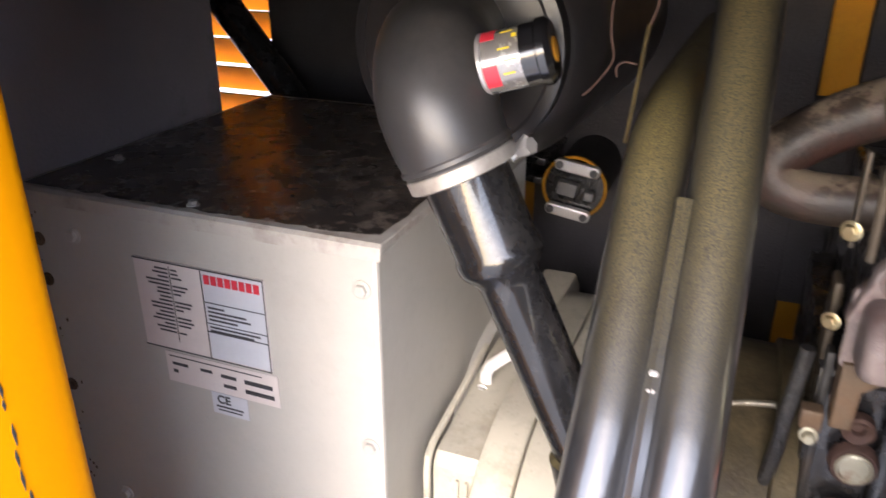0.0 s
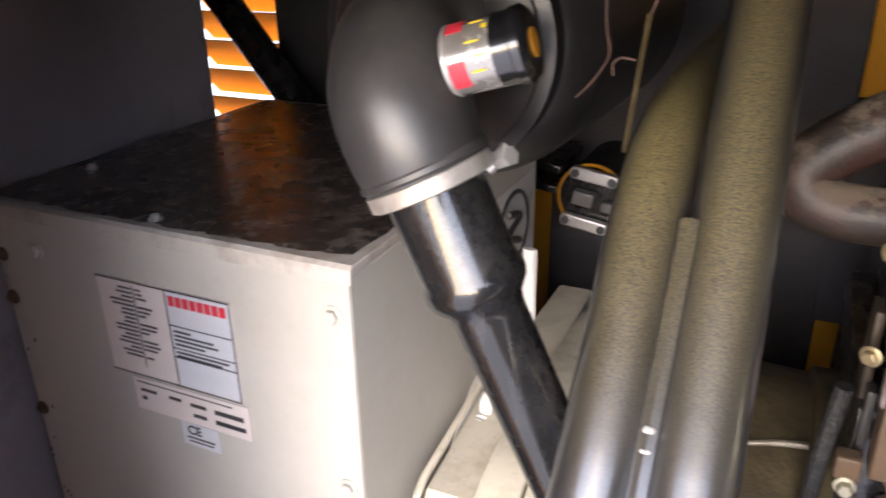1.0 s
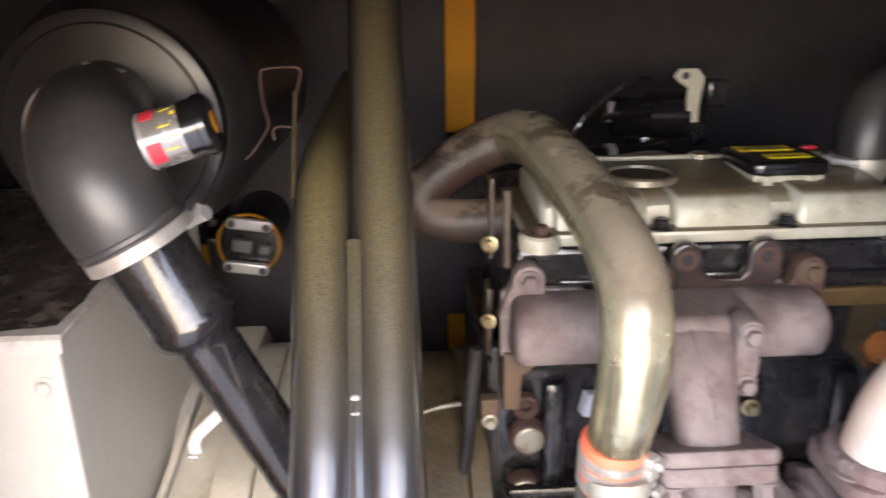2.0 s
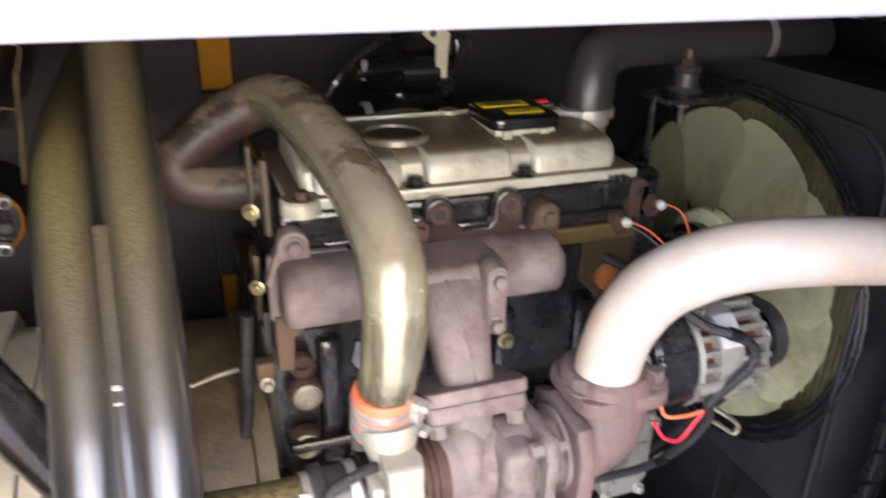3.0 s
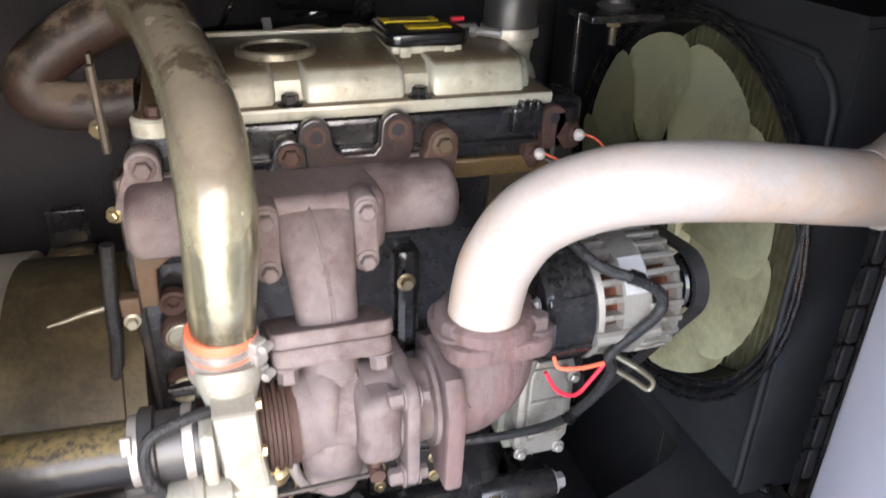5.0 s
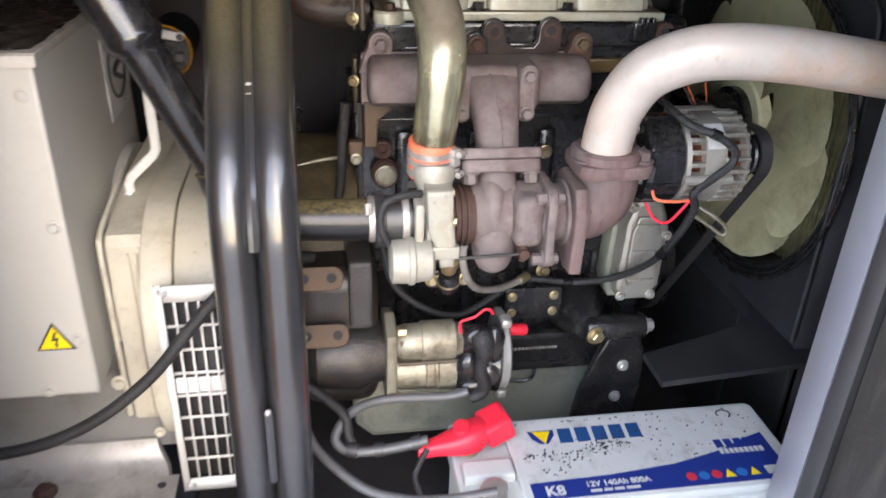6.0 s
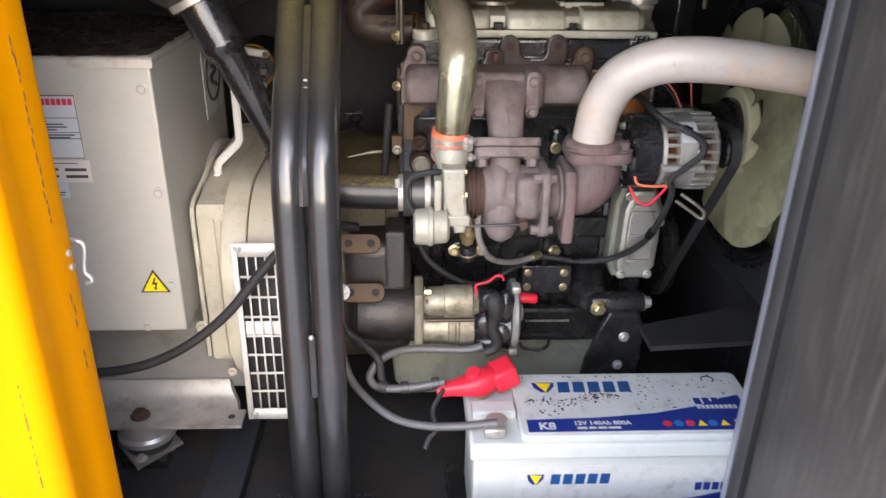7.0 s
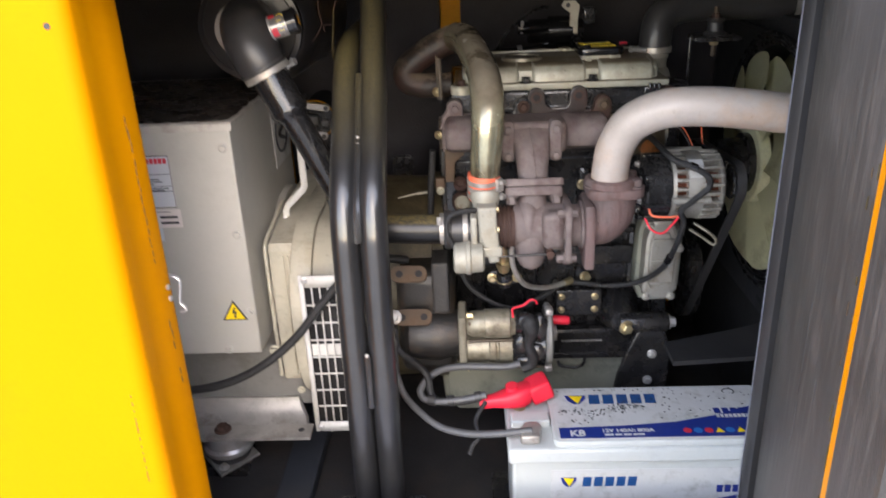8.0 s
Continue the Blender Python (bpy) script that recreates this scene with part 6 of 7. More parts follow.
bmesh.ops.translate(bm, verts=[v for v in r["geom"] if isinstance(v, bmesh.types.BMVert)], vec=(0.12, 0, 0))
part("shroud", bm, SHROUD, rad, "glossy black fan shroud", 50)
part("shroud_edge", tube(B(), [(SX - 0.012, 0.529, 0.285), (SX - 0.010, 0.531, 0.60), (SX - 0.008, 0.535, 0.745), (SX - 0.006, 0.545, 0.790), (SX - 0.004, 0.575, 0.815), (SX - 0.003, 0.64, 0.826), (SX - 0.003, 1.15, 0.836)], 0.0045, 12, 5), SHROUD, rad, "rounded glossy rim of the shroud")
part("shroud_side", prism(B(), [(0.526, 0.27), (0.532, 0.27), (0.530, 0.86), (0.524, 0.86)], "x", SX - 0.004, SX + 0.095, 0.001), SHROUD, rad)
for dr in (0.006, 0.016, 0.026):
    part("guard_ring", tube(B(), [(SX - 0.006 - dr * 0.3, FC.y + (HR + dr) * math.cos(a), FC.z + (HR + dr) * math.sin(a)) for a in [k * math.tau / 48 for k in range(49)]], 0.003, 6, smooth=False), BLACK_PAINT, rad)
core = part("core", box(B(), (0.90, 0.54, 0.30), (0.95, 1.18, 0.86)), CORE, rad, "dull finned radiator core")
for k in range(52):
    y = 0.58 + k * 0.0112
    part("fin", box(B(), (0.892, y - 0.02, 0.31), (0.8995, y - 0.016, 0.85)), CORE, core)
part("lower_panel", box(B(), (SX + 0.002, 0.531, -0.05), (SX + 0.012, 1.20, 0.275), 0.003), DECK, rad, "black lower panel")
part("side_frame", box(B(), (0.885, 0.50, 0.0), (0.97, 0.545, 0.96), 0.005), BLACK_PAINT, rad, "black radiator side frame")
part("top_tank", box(B(), (0.87, 0.52, 0.93), (0.98, 1.2, 1.0), 0.012), BLACK_PAINT, rad)
part("frame_strip", box(B(), (0.862, 0.505, 0.20), (0.884, 0.515, 0.96), 0.002), BLACK_PAINT, rad)
for k in range(12):
    z = 0.30 + k * 0.052
    part("frame_slot", prism(B(), rounded(0.8655, z, 0.8795, z + 0.047, 0.004), "y", 0.5015, 0.5055, 0.001), SLOT_GREY, rad, "worn grey louvre slot")
    part("slot_tab", box(B(), (0.852, 0.5025, z + 0.0475), (0.8665, 0.5065, z + 0.0505), 0.001), BLACK_PAINT, rad)
bolt(rad, (0.868, 0.520, 0.905), (-0.7, -0.7, 0), 0.012, 0.010, STRAP)
part("vent_tube", tube(B(), [(0.845, 0.52, 0.985), (0.850, 0.515, 0.94), (0.845, 0.512, 0.915), (0.838, 0.515, 0.895)], 0.008, 10), RUBBER, rad, "short black vent tube")
part("edge_rod", tube(B(), [(0.866, 0.498, 0.965), (0.872, 0.498, 0.925)], 0.0025, 8, 2), STEEL, rad, "thin bright steel rod")
deck = solo("deck_plate", prism(B(), [(0.545, 0.470), (0.86, 0.497), (0.86, 0.80), (0.802, 0.80), (0.797, 0.68), (0.785, 0.640), (0.745, 0.610), (0.69, 0.590), (0.545, 0.545)], "z", 0.258, 0.268), DECK, "black cut-out deck plate beside the radiator", "plate")
bolt(deck, (0.836, 0.525, 0.268), (0, 0, 1), 0.009, 0.008, BLACK_PAINT)
part("deck_leg", box(B(), (0.80, 0.50, -0.06), (0.86, 0.512, 0.257), 0.002), DECK, deck)
part("deck_leg", box(B(), (0.80, 0.70, -0.06), (0.86, 0.712, 0.257), 0.002), DECK, deck)
stud = thing("stay_stud", (0.647, 0.735, 0.84), "rubber-mounted stay stud on a black bracket", "stud")
part("stud", cyl(B(), (0.647, 0.735, 0.805), (0.647, 0.735, 0.898), 0.0045, n=10), STRAP, stud)
part("bush", lathe(B(), (0.647, 0.735, 0.845), (0, 0, 1), [(0, 0.020), (0.004, 0.022), (0.008, 0.015), (0.024, 0.015), (0.028, 0.018), (0.032, 0.016)], 18), RUBBER, stud)
part("bracket", box(B(), (0.60, 0.70, 0.836), (0.69, 0.76, 0.845), 0.003), BLACK_PAINT, stud)
bolt(stud, (0.647, 0.735, 0.877), (0, 0, 1), 0.008, 0.007, RUST)
bolt(stud, (0.647, 0.735, 0.836), (0, 0, -1), 0.009, 0.008, ZINC)
part("stay_arm", box(B(), (0.5965, 0.724, 0.745), (0.6015, 0.732, 0.845), 0.0015), BLACK_PAINT, stud)

# ---- battery ----
tray = solo("battery_tray", box(B(), (0.19, 0.29, -0.06), (0.735, 0.51, -0.019), 0.004), BLACK_PAINT, "black steel tray under the battery", "tray")
bat = thing("battery", (0.45, 0.42, 0.0), "white starter battery with a blue printed label", "battery")
part("case", box(B(), (0.224, 0.318, -0.019), (0.704, 0.482, 0.160), 0.008), BATTERY_WHITE, bat, "pale white plastic case")
part("case_lid", box(B(), (0.217, 0.306, 0.158), (0.712, 0.490, 0.190), 0.006), BATTERY_WHITE, bat, "pale lid")
part("raised_top", prism(B(), rounded(0.300, 0.312, 0.708, 0.486, 0.012), "z", 0.189, 0.2025, 0.003), BATTERY_WHITE, bat)
part("lid_rim", box(B(), (0.220, 0.470, 0.189), (0.30, 0.488, 0.203), 0.003), BATTERY_WHITE, bat)
lb = part("top_label", prism(B(), rounded(0.308, 0.318, 0.698, 0.478, 0.008), "z", 0.2025, 0.2033), LABEL_WHITE, bat, "white label smudged with dirt")
part("blue_band", prism(B(), [(0.312, 0.321), (0.688, 0.321), (0.688, 0.415), (0.655, 0.405), (0.610, 0.385), (0.53, 0.366), (0.43, 0.356), (0.312, 0.352)], "z", 0.2034, 0.2038), INK_BLUE, lb, "blue printed band")


def flat(x, y, z, tilt=0):
    return Matrix.Translation((x, y, z)) @ pose(0, 0, 0, tilt, 0, 0)


letters("K8", 0.024, flat(0.330, 0.327, 0.2041), LABEL_WHITE, lb, bold=0.0008)
letters("12V 140Ah 800A", 0.0135, flat(0.388, 0.337, 0.2041), LABEL_WHITE, lb, bold=0.0004)
for x, w in ((0.392, 0.016), (0.411, 0.012), (0.426, 0.014), (0.443, 0.020)):
    part("code_block", box(B(), (x, 0.3265, 0.2040), (x + w, 0.3315, 0.2043)), LABEL_WHITE, lb)
rnd = random.Random(29)
bm = B()
for cx, cy, sx, sy, n in ((0.345, 0.402, 0.016, 0.005, 26), (0.385, 0.400, 0.014, 0.008, 22), (0.425, 0.412, 0.022, 0.010, 40), (0.455, 0.418, 0.016, 0.007, 30), (0.36, 0.372, 0.012, 0.004, 10), (0.50, 0.44, 0.05, 0.02, 26), (0.60, 0.45, 0.06, 0.015, 18), (0.42, 0.474, 0.09, 0.002, 22), (0.55, 0.40, 0.05, 0.02, 12)):
    for k in range(n):
        x, y, w = min(0.690, max(0.312, rnd.gauss(cx, sx))), min(0.474, max(0.356, rnd.gauss(cy, sy))), rnd.uniform(0.0005, 0.0021)
        prism(bm, [(x + w * math.cos(a) * rnd.uniform(0.5, 1.7), y + w * math.sin(a) * rnd.uniform(0.4, 1.2)) for a in [j * math.tau / 6 for j in range(6)]], "z", 0.2033, 0.2041)
tagged(part("dirt_speck", bm, INK, lb, "black oily specks on the label"), kind="stuff")


def logo(parent, x, z, s, y=None, zt=None, first=1.45, step=1.13, high=0.62):
    """A yellow and blue shield beside five plain dark blue blocks, on the top (zt) or on the front (y)."""
    def put(outline, m2, k, name):
        if y is None:
            bm = prism(B(), [(x + a * s, z + b * s) for a, b in outline], "z", zt, zt + 0.0004 * k)
        else:
            bm = prism(B(), [(x + a * s, z + b * s) for a, b in outline], "y", y - 0.0004 * k, y)
        part(name, bm, m2, parent)
    put([(-0.85, 0.60), (0.85, 0.60), (0.80, 0.10), (0.25, -0.62), (-0.25, -0.62), (-0.70, -0.1)], INK_BLUE, 1, "logo_back")
    put([(-0.58, 0.55), (0.62, 0.47), (0.08, -0.60)], INK_YELLOW, 2, "logo_mark")
    for k in range(5):
        a = first + k * step
        put([(a + 0.10, high), (a + step * 0.84, high), (a + step * 0.76, -high), (a, -high)], INK_NAVY, 1, "logo_block")


logo(lb, 0.3545, 0.4425, 0.0235, zt=0.2034, first=1.02, step=1.14, high=0.66)
for k in range(4):
    part("name_block", box(B(), (0.606 + k * 0.0155, 0.389, 0.2039), (0.6175 + k * 0.0155, 0.406, 0.2043)), INK_BLUE, lb)
for k in range(9):
    part("name_block", box(B(), (0.606 + k * 0.0078, 0.376, 0.2039), (0.6118 + k * 0.0078, 0.386, 0.2043)), LABEL_WHITE, lb)
for k, m2 in enumerate((INK_RED, INK_SKY, INK_RED, INK_YELLOW, INK_SKY, INK_YELLOW)):
    x = 0.542 + k * 0.019
    pts = arc(x, 0.338, 0.0078, 0, 342, 14) if k not in (3, 5) else [(x - 0.008, 0.331), (x + 0.008, 0.331), (x, 0.346)]
    part("icon", prism(B(), pts, "z", 0.2039, 0.2043), m2, lb)
part("icon_panel", prism(B(), rounded(0.655, 0.330, 0.680, 0.346, 0.002), "z", 0.2039, 0.2043), LABEL_WHITE, lb)
bm = B()
tube(bm, [(0.652 + 0.011 * math.cos(a), 0.462 + 0.009 * math.sin(a), 0.2035) for a in [radians(-60 + k * 24) for k in range(12)]], 0.0012, 6, smooth=False)
part("seal_mark", bm, INK, lb)
fl = part("front_label", plate(B(), 0.295, 0.02, 0.690, 0.136, 0.318, 0.0008), LABEL_WHITE, bat, "white front label")
part("blue_band", prism(B(), [(0.297, 0.022), (0.688, 0.022), (0.688, 0.088), (0.60, 0.066), (0.50, 0.056), (0.297, 0.052)], "y", 0.3166, 0.3170), INK_BLUE, fl)
logo(fl, 0.3275, 0.1095, 0.0170, y=0.3170, first=1.48, step=1.21, high=0.62)
for k in range(4):
    part("name_block", plate(B(), 0.598 + k * 0.0145, 0.082, 0.609 + k * 0.0145, 0.098, 0.3168, 0.0005), INK_BLUE, fl)
letters("K8", 0.020, Matrix.Translation((0.32, 0.3162, 0.028)) @ pose(0, 0, 0, 90, 0, 0), LABEL_WHITE, fl, bold=0.0006)
part("code_block", plate(B(), 0.37, 0.036, 0.47, 0.045, 0.3164, 0.0004), LABEL_WHITE, fl)
# terminals
part("negative_post", lathe(B(), (0.262, 0.345, 0.190), (0, 0, 1), [(0, 0.013), (0.018, 0.0105)], 18), STEEL, bat, "lead terminal post")
part("terminal_bridge", box(B(), (0.225, 0.372, 0.189), (0.298, 0.405, 0.206), 0.004), BATTERY_WHITE, bat)
part("positive_post", lathe(B(), (0.245, 0.440, 0.190), (0, 0, 1), [(0, 0.013), (0.018, 0.0105)], 18), ZINC, bat)
neg = thing("negative_lead", (0.2, 0.36, 0.2), "grey battery cable with a lead terminal clamp", "battery cable")
part("cable", tube(B(), [(0.262, 0.335, 0.212), (0.193, 0.340, 0.202), (0.134, 0.360, 0.191), (0.082, 0.390, 0.191), (0.028, 0.440, 0.214), (0.008, 0.470, 0.245), (0.002, 0.500, 0.270), (-0.001, 0.528, 0.310)], 0.0068, 14), CABLE_GREY, neg)
bm = B()
box(bm, (0.240, 0.318, 0.193), (0.275, 0.352, 0.211), 0.004)
lathe(bm, (0.262, 0.347, 0.19), (0, 0, 1), [(0, 0.018), (0.02, 0.018), (0.022, 0.010)], 16)
part("clamp", bm, STEEL, neg, "worn lead clamp")
bolt(neg, (0.004, 0.525, 0.350), (0, -0.8, 0.5), 0.010, 0.008, STEEL)
pos = thing("positive_lead", (0.2, 0.43, 0.2), "black battery cable with a red rubber terminal cover", "battery cable")
bm = B()
rings = []
for p, w, h in (((0.168, 0.432, 0.206), 0.010, 0.010), ((0.195, 0.434, 0.211), 0.013, 0.012), ((0.216, 0.436, 0.214), 0.019, 0.015), ((0.238, 0.440, 0.217), 0.024, 0.020), ((0.256, 0.444, 0.219), 0.024, 0.021), ((0.268, 0.447, 0.221), 0.019, 0.018)):
    rings.append([bm.verts.new((p[0], p[1] + w * math.copysign(abs(math.cos(a)) ** 0.6, math.cos(a)), p[2] + h * math.copysign(abs(math.sin(a)) ** 0.6, math.sin(a)))) for a in [k * math.tau / 20 for k in range(20)]])
ring_faces(bm, rings)
part("red_cover", bm, RED_RUBBER, pos, "red rubber terminal cover")
bm = turn(box(B(), (-0.020, -0.024, -0.018), (0.024, 0.024, 0.022), 0.006), pose(0.283, 0.455, 0.222, 0, -20, 12))
part("cover_flap", bm, RED_RUBBER, pos)
bm = cyl(B(), (0.232, 0.440, 0.228), (0.230, 0.438, 0.242), 0.014, 0.012, n=16)
part("cover_knob", bm, RED_RUBBER, pos)
part("cable", tube(B(), [(0.182, 0.434, 0.224), (0.133, 0.437, 0.212), (0.089, 0.440, 0.207), (0.061, 0.450, 0.207), (0.053, 0.465, 0.220), (0.079, 0.490, 0.240), (0.127, 0.505, 0.245), (0.220, 0.505, 0.243), (0.252, 0.502, 0.252)], 0.0072, 14), CABLE_GREY, pos)
part("second_cable", tube(B(), [(0.182, 0.442, 0.214), (0.128, 0.446, 0.201), (0.088, 0.450, 0.201), (0.073, 0.457, 0.215), (0.066, 0.475, 0.246), (0.037, 0.500, 0.263), (0.006, 0.520, 0.283), (0.002, 0.530, 0.327)], 0.0072, 14), CABLE, pos)
for p, q in (((0.1722, 0.4346, 0.2216), (0.16, 0.4354, 0.2186)), ((0.1198, 0.4379, 0.2105), (0.1066, 0.4388, 0.209)), ((0.0834, 0.442, 0.207), (0.0694, 0.447, 0.207))):
    part("tape", cyl(B(), p, q, 0.0105, n=12), RUBBER, pos, "black tape wrap")
part("spare_wire", tube(B(), [(0.180, 0.425, 0.215), (0.160, 0.400, 0.192), (0.165, 0.375, 0.172), (0.153, 0.365, 0.159), (0.146, 0.355, 0.145)], 0.0045, 8), CABLE, pos, "loose taped wire end")

# ---- back of the room ----
lock = thing("door_lock", (-0.236, 1.14, 0.615), "round yellow-rimmed door lock with chrome straps", "lock")
LP = V((-0.236, 1.12, 0.615))
part("housing", cyl(B(), LP + V((0, 0.02, 0)), LP + V((0, 0.165, 0)), 0.047, n=28), DECK, lock)
part("rim", lathe(B(), LP + V((0, 0.02, 0)), (0, -1, 0), [(0, 0.0485), (0.004, 0.0515), (0.010, 0.0515), (0.014, 0.0485), (0.004, 0.046)], 36), SHADE_YELLOW, lock, "thin yellow rim")
part("face", lathe(B(), LP + V((0, 0.018, 0)), (0, -1, 0), [(0, 0.047), (0.006, 0.046), (0.0065, 0.001)], 30), PIPE_BLACK, lock)
for dz in (0.036, -0.038):
    s3 = part("strap", prism(B(), rounded(LP.x - 0.036, LP.z + dz - 0.0095, LP.x + 0.036, LP.z + dz + 0.0095, 0.008), "y", LP.y - 0.004, LP.y + 0.010, 0.003), BRIGHT, lock, "chrome strap")
    for dx in (-0.027, 0.027):
        part("screw", cyl(B(), (LP.x + dx, LP.y - 0.0065, LP.z + dz), (LP.x + dx, LP.y - 0.003, LP.z + dz), 0.006, n=12), INK, s3)
part("latch_block", box(B(), (LP.x - 0.024, LP.y - 0.006, LP.z - 0.011), (LP.x + 0.008, LP.y + 0.012, LP.z + 0.011), 0.003), CABLE_GREY, lock)
part("latch_tongue", box(B(), (LP.x + 0.018, LP.y - 0.004, LP.z - 0.012), (LP.x + 0.036, LP.y + 0.012, LP.z + 0.004), 0.004), CABLE_GREY, lock)
for z in (0.024, -0.008):
    part("strike_bar", box(B(), (LP.x - 0.115, LP.y + 0.02, LP.z + z - 0.006), (LP.x - 0.055, LP.y + 0.165, LP.z + z + 0.006), 0.002), BLACK_PAINT, lock)
part("strike_plate", box(B(), (LP.x - 0.125, LP.y + 0.015, LP.z - 0.014), (LP.x - 0.095, LP.y + 0.165, LP.z + 0.030), 0.002), BLACK_PAINT, lock)

lock.rotation_euler = (0, radians(9), 0)
bracket = thing("wall_bracket", (-0.01, 1.04, 0.45), "small zinc-plated angle bracket at the back", "bracket")
part("upright", box(B(), (-0.035, 1.045, 0.470), (0.018, 1.049, 0.530), 0.001), BLACK_PAINT, bracket)
part("shelf", prism(B(), [(1.049, 0.468), (1.010, 0.474), (1.010, 0.480), (1.049, 0.474)], "x", -0.038, 0.022), ZINC, bracket)
part("foot", box(B(), (-0.035, 1.008, 0.420), (0.018, 1.012, 0.474), 0.001), ZINC, bracket)
part("post", box(B(), (-0.03, 1.05, -0.06), (0.012, 1.07, 0.53), 0.003), BLACK_PAINT, bracket)
# ---- fuel and wiring behind the rocker cover ----
fp = thing("fuel_pump", (0.35, 0.98, 0.80), "black fuel pump with hoses and a cream bracket", "pump")
part("barrel", lathe(B(), (0.300, 0.985, 0.850), (1, 0, 0), [(0, 0.022), (0.004, 0.026), (0.045, 0.026), (0.047, 0.032), (0.10, 0.032), (0.104, 0.026), (0.125, 0.024)], 26), GLOSS_BLACK, fp)
part("dome", lathe(B(), (0.345, 0.975, 0.82), (0, -0.3, -1), [(0, 0.024), (0.02, 0.022), (0.03, 0.012)], 20), GLOSS_BLACK, fp)
part("bracket", prism(B(), [(0.392, 0.845), (0.410, 0.845), (0.411, 0.882), (0.414, 0.905), (0.404, 0.916), (0.380, 0.916), (0.374, 0.906), (0.382, 0.898), (0.394, 0.890)], "y", 0.955, 0.961, 0.001), CREAM, fp, "cream painted bracket")
part("hose", tube(B(), [(0.16, 0.90, 0.800), (0.22, 0.897, 0.808), (0.30, 0.897, 0.812), (0.35, 0.92, 0.815)], 0.017, 16), GLOSS_BLACK, fp, "black fuel hose")
part("hose_clip", lathe(B(), (0.272, 0.897, 0.811), (1, 0, 0), [(0, 0.0195), (0, 0.021), (0.010, 0.021), (0.010, 0.0195)], 20), BRIGHT, fp)
part("pipe_union", cyl(B(), (0.284, 0.940, 0.852), (0.286, 0.936, 0.878), 0.0038, n=8), BRIGHT, fp)
part("hose", tube(B(), [(0.276, 0.948, 0.862), (0.30, 0.95, 0.862), (0.335, 0.965, 0.862), (0.36, 0.98, 0.858)], 0.014, 14), GLOSS_BLACK, fp)
# Dark disc painted on for the shaded bracket hole
part("hole", cyl(B(), (0.388, 0.9535, 0.907), (0.388, 0.9545, 0.907), 0.005, n=12), INK, fp)
part("relay", box(B(), (0.425, 0.965, 0.862), (0.452, 0.99, 0.90), 0.004), PIPE_BLACK, fp)
part("pump_stub", lathe(B(), (0.405, 0.975, 0.842), (0.2, -0.6, -0.6), [(0, 0.016), (0.018, 0.016), (0.020, 0.011), (0.034, 0.010)], 18), PIPE_BLACK, fp)
part("feed_pipe", tube(B(), [(0.345, 0.96, 0.905), (0.315, 0.955, 0.90), (0.275, 0.95, 0.875), (0.245, 0.945, 0.845), (0.22, 0.95, 0.80)], 0.004, 8), PIPE_BLACK, fp)
part("vapour_pipe", tube(B(), [(0.18, 0.88, 0.80), (0.25, 0.872, 0.816), (0.32, 0.868, 0.826), (0.36, 0.872, 0.818), (0.40, 0.88, 0.822)], 0.003, 8), STRAP, fp, "thin steel pipe")
fp.location.z -= 0.016
# ---- sensors at the front of the head ----
part("sensor_plate", prism(B(), [(0.478, 0.640), (0.508, 0.612), (0.552, 0.612), (0.560, 0.690), (0.535, 0.700), (0.478, 0.692)], "y", 0.662, 0.6715, 0.002), mat("oily_rust", (0.045, 0.030, 0.014), 0.55, metal=0.15, var=0.35, scale=20, bump=0.12, dirt=(0.30, 0.09, 0.015), amount=0.25, dirt_scale=22), eng, "oily rust-stained plate")
part("oily_bar", box(B(), (0.432, 0.660, 0.690), (0.548, 0.671, 0.711), 0.003), mat("oily_tan", (0.13, 0.08, 0.030), 0.4, metal=0.1, var=0.35, scale=22, bump=0.1, dirt=(0.04, 0.026, 0.014), amount=0.45, dirt_scale=18), eng, "tan oil-stained bar")
part("thermostat", box(B(), (0.535, 0.680, 0.705), (0.592, 0.74, 0.765), 0.010, 3), BLACK_PAINT, eng, "black thermostat housing")
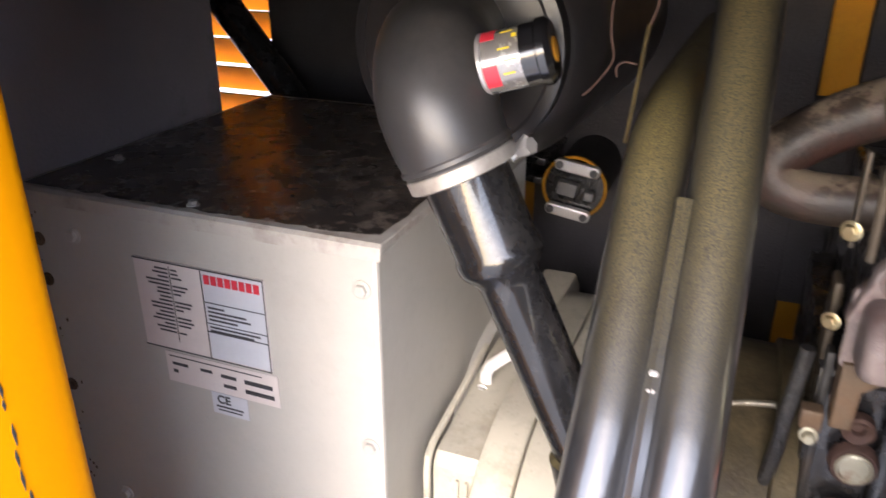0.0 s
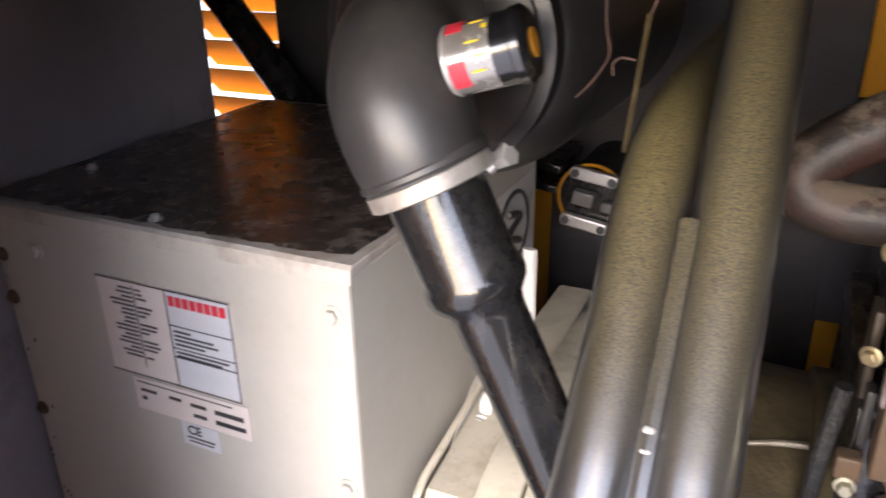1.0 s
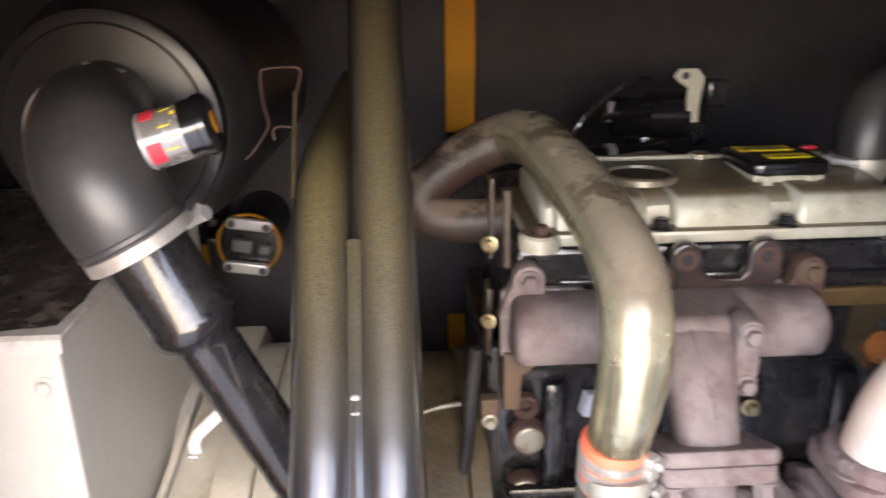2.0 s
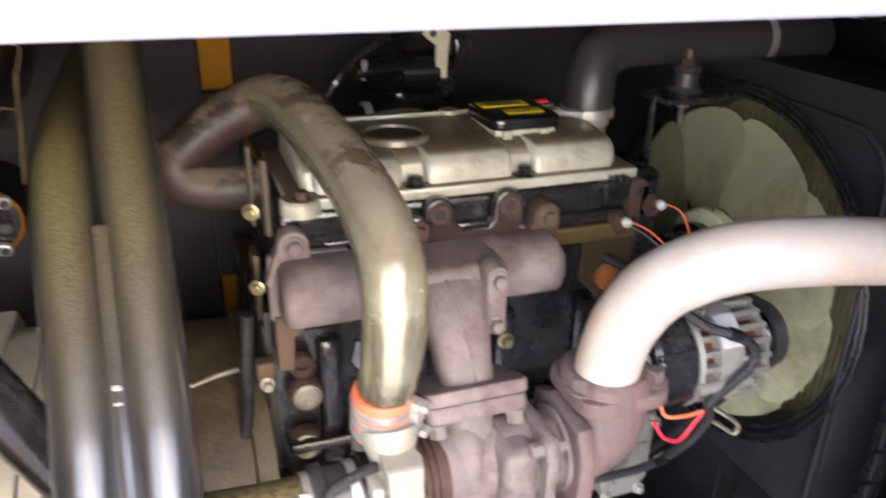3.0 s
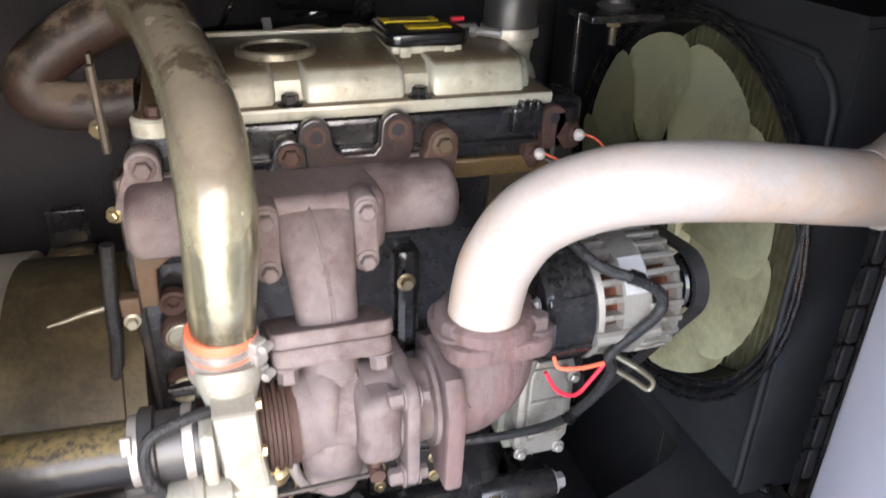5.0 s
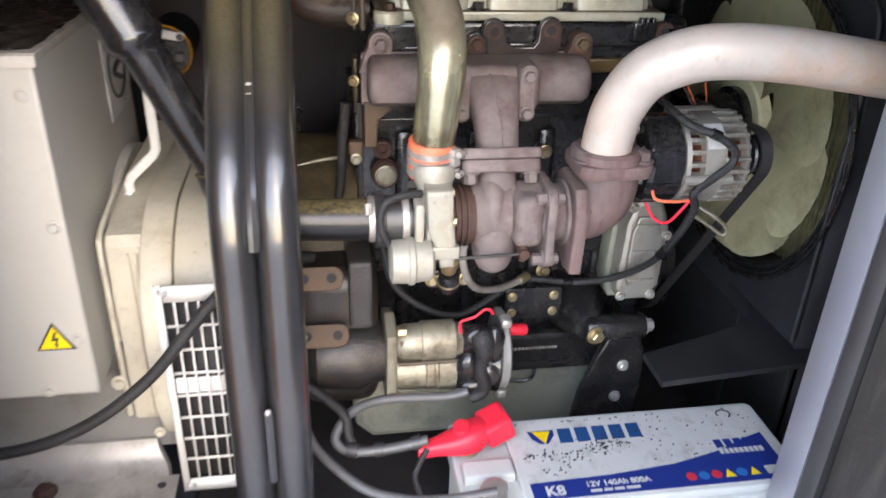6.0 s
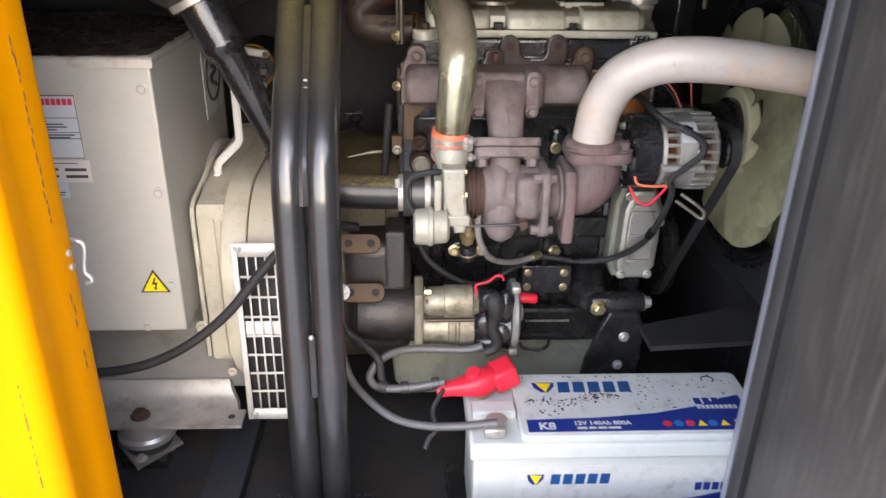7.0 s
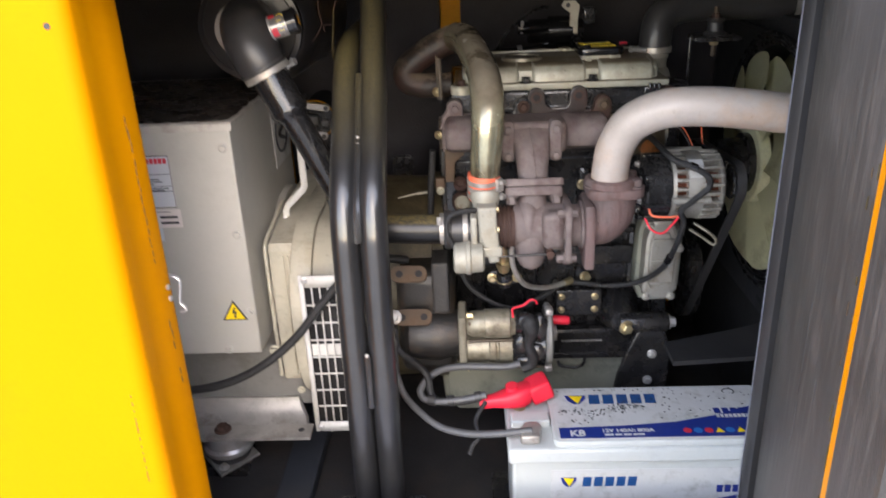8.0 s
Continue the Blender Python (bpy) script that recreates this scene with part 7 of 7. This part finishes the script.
for p, d in (((0.526, 0.672, 0.707), (0.35, -1, 0.3)), ((0.566, 0.668, 0.728), (0.5, -1, 0.2))):
    d = V(d).normalized()
    sr = part("sensor", lathe(B(), V(p), d, [(0, 0.016), (0.010, 0.016), (0.012, 0.010), (0.016, 0.009)], 6), RUST, eng, "rusty hex coolant sensor")
    part("sensor_tip", lathe(B(), V(p) + d * 0.014, d, [(0, 0.0065), (0.006, 0.0065), (0.008, 0.005), (0.011, 0.002)], 12), PLATE_PALE, sr, "pale plastic sensor tip")
for x in (0.512, 0.5205, 0.529):
    part("head_fin", box(B(), (x - 0.0028, 0.660, 0.738), (x + 0.0028, 0.674, 0.768), 0.0015), BLACK_PAINT, eng)
part("front_ear", prism(B(), [(0.536, 0.715), (0.560, 0.715)] + arc(0.548, 0.748, 0.0145, 0, 180, 10), "y", 0.660, 0.674, 0.002), RUST, eng, "rusty lifting ear")
# Black disc for the dark inside of the ear, which isn't cut
part("ear_hole", lathe(B(), (0.548, 0.6602, 0.749), (0, -1, 0), [(0, 0.0062), (0.0004, 0.0058), (0.0005, 0.001)], 14), DECK, eng)
part("rust_lump", lathe(B(), (0.520, 0.664, 0.640), (0.1, -1, 0.2), [(0, 0.020), (0.006, 0.019), (0.010, 0.013), (0.012, 0.004)], 14), mat("orange_rust", (0.34, 0.10, 0.015), 0.8, var=0.3, scale=40, bump=0.3, dirt=(0.10, 0.05, 0.02), amount=0.5, dirt_scale=60), eng, "flaking orange rust")
for k, (c, pts) in enumerate(((RED_HOSE, [(0.579, 0.648, 0.733), (0.594, 0.64, 0.725), (0.602, 0.63, 0.705), (0.605, 0.61, 0.66)]), (RED_HOSE, [(0.536, 0.650, 0.714), (0.556, 0.64, 0.703), (0.575, 0.62, 0.682), (0.588, 0.60, 0.65)]), (CABLE_GREY, [(0.535, 0.650, 0.709), (0.553, 0.64, 0.697), (0.572, 0.62, 0.677), (0.586, 0.60, 0.645)]))):
    solo("sensor_wire", tube(B(), pts, 0.0014, 6), c, "thin sensor wire on the engine front", "wire", group="thin engine wires")
bolt(eng, (0.388, 0.668, 0.568), (0, -1, 0), 0.0075, 0.008, ZINC)
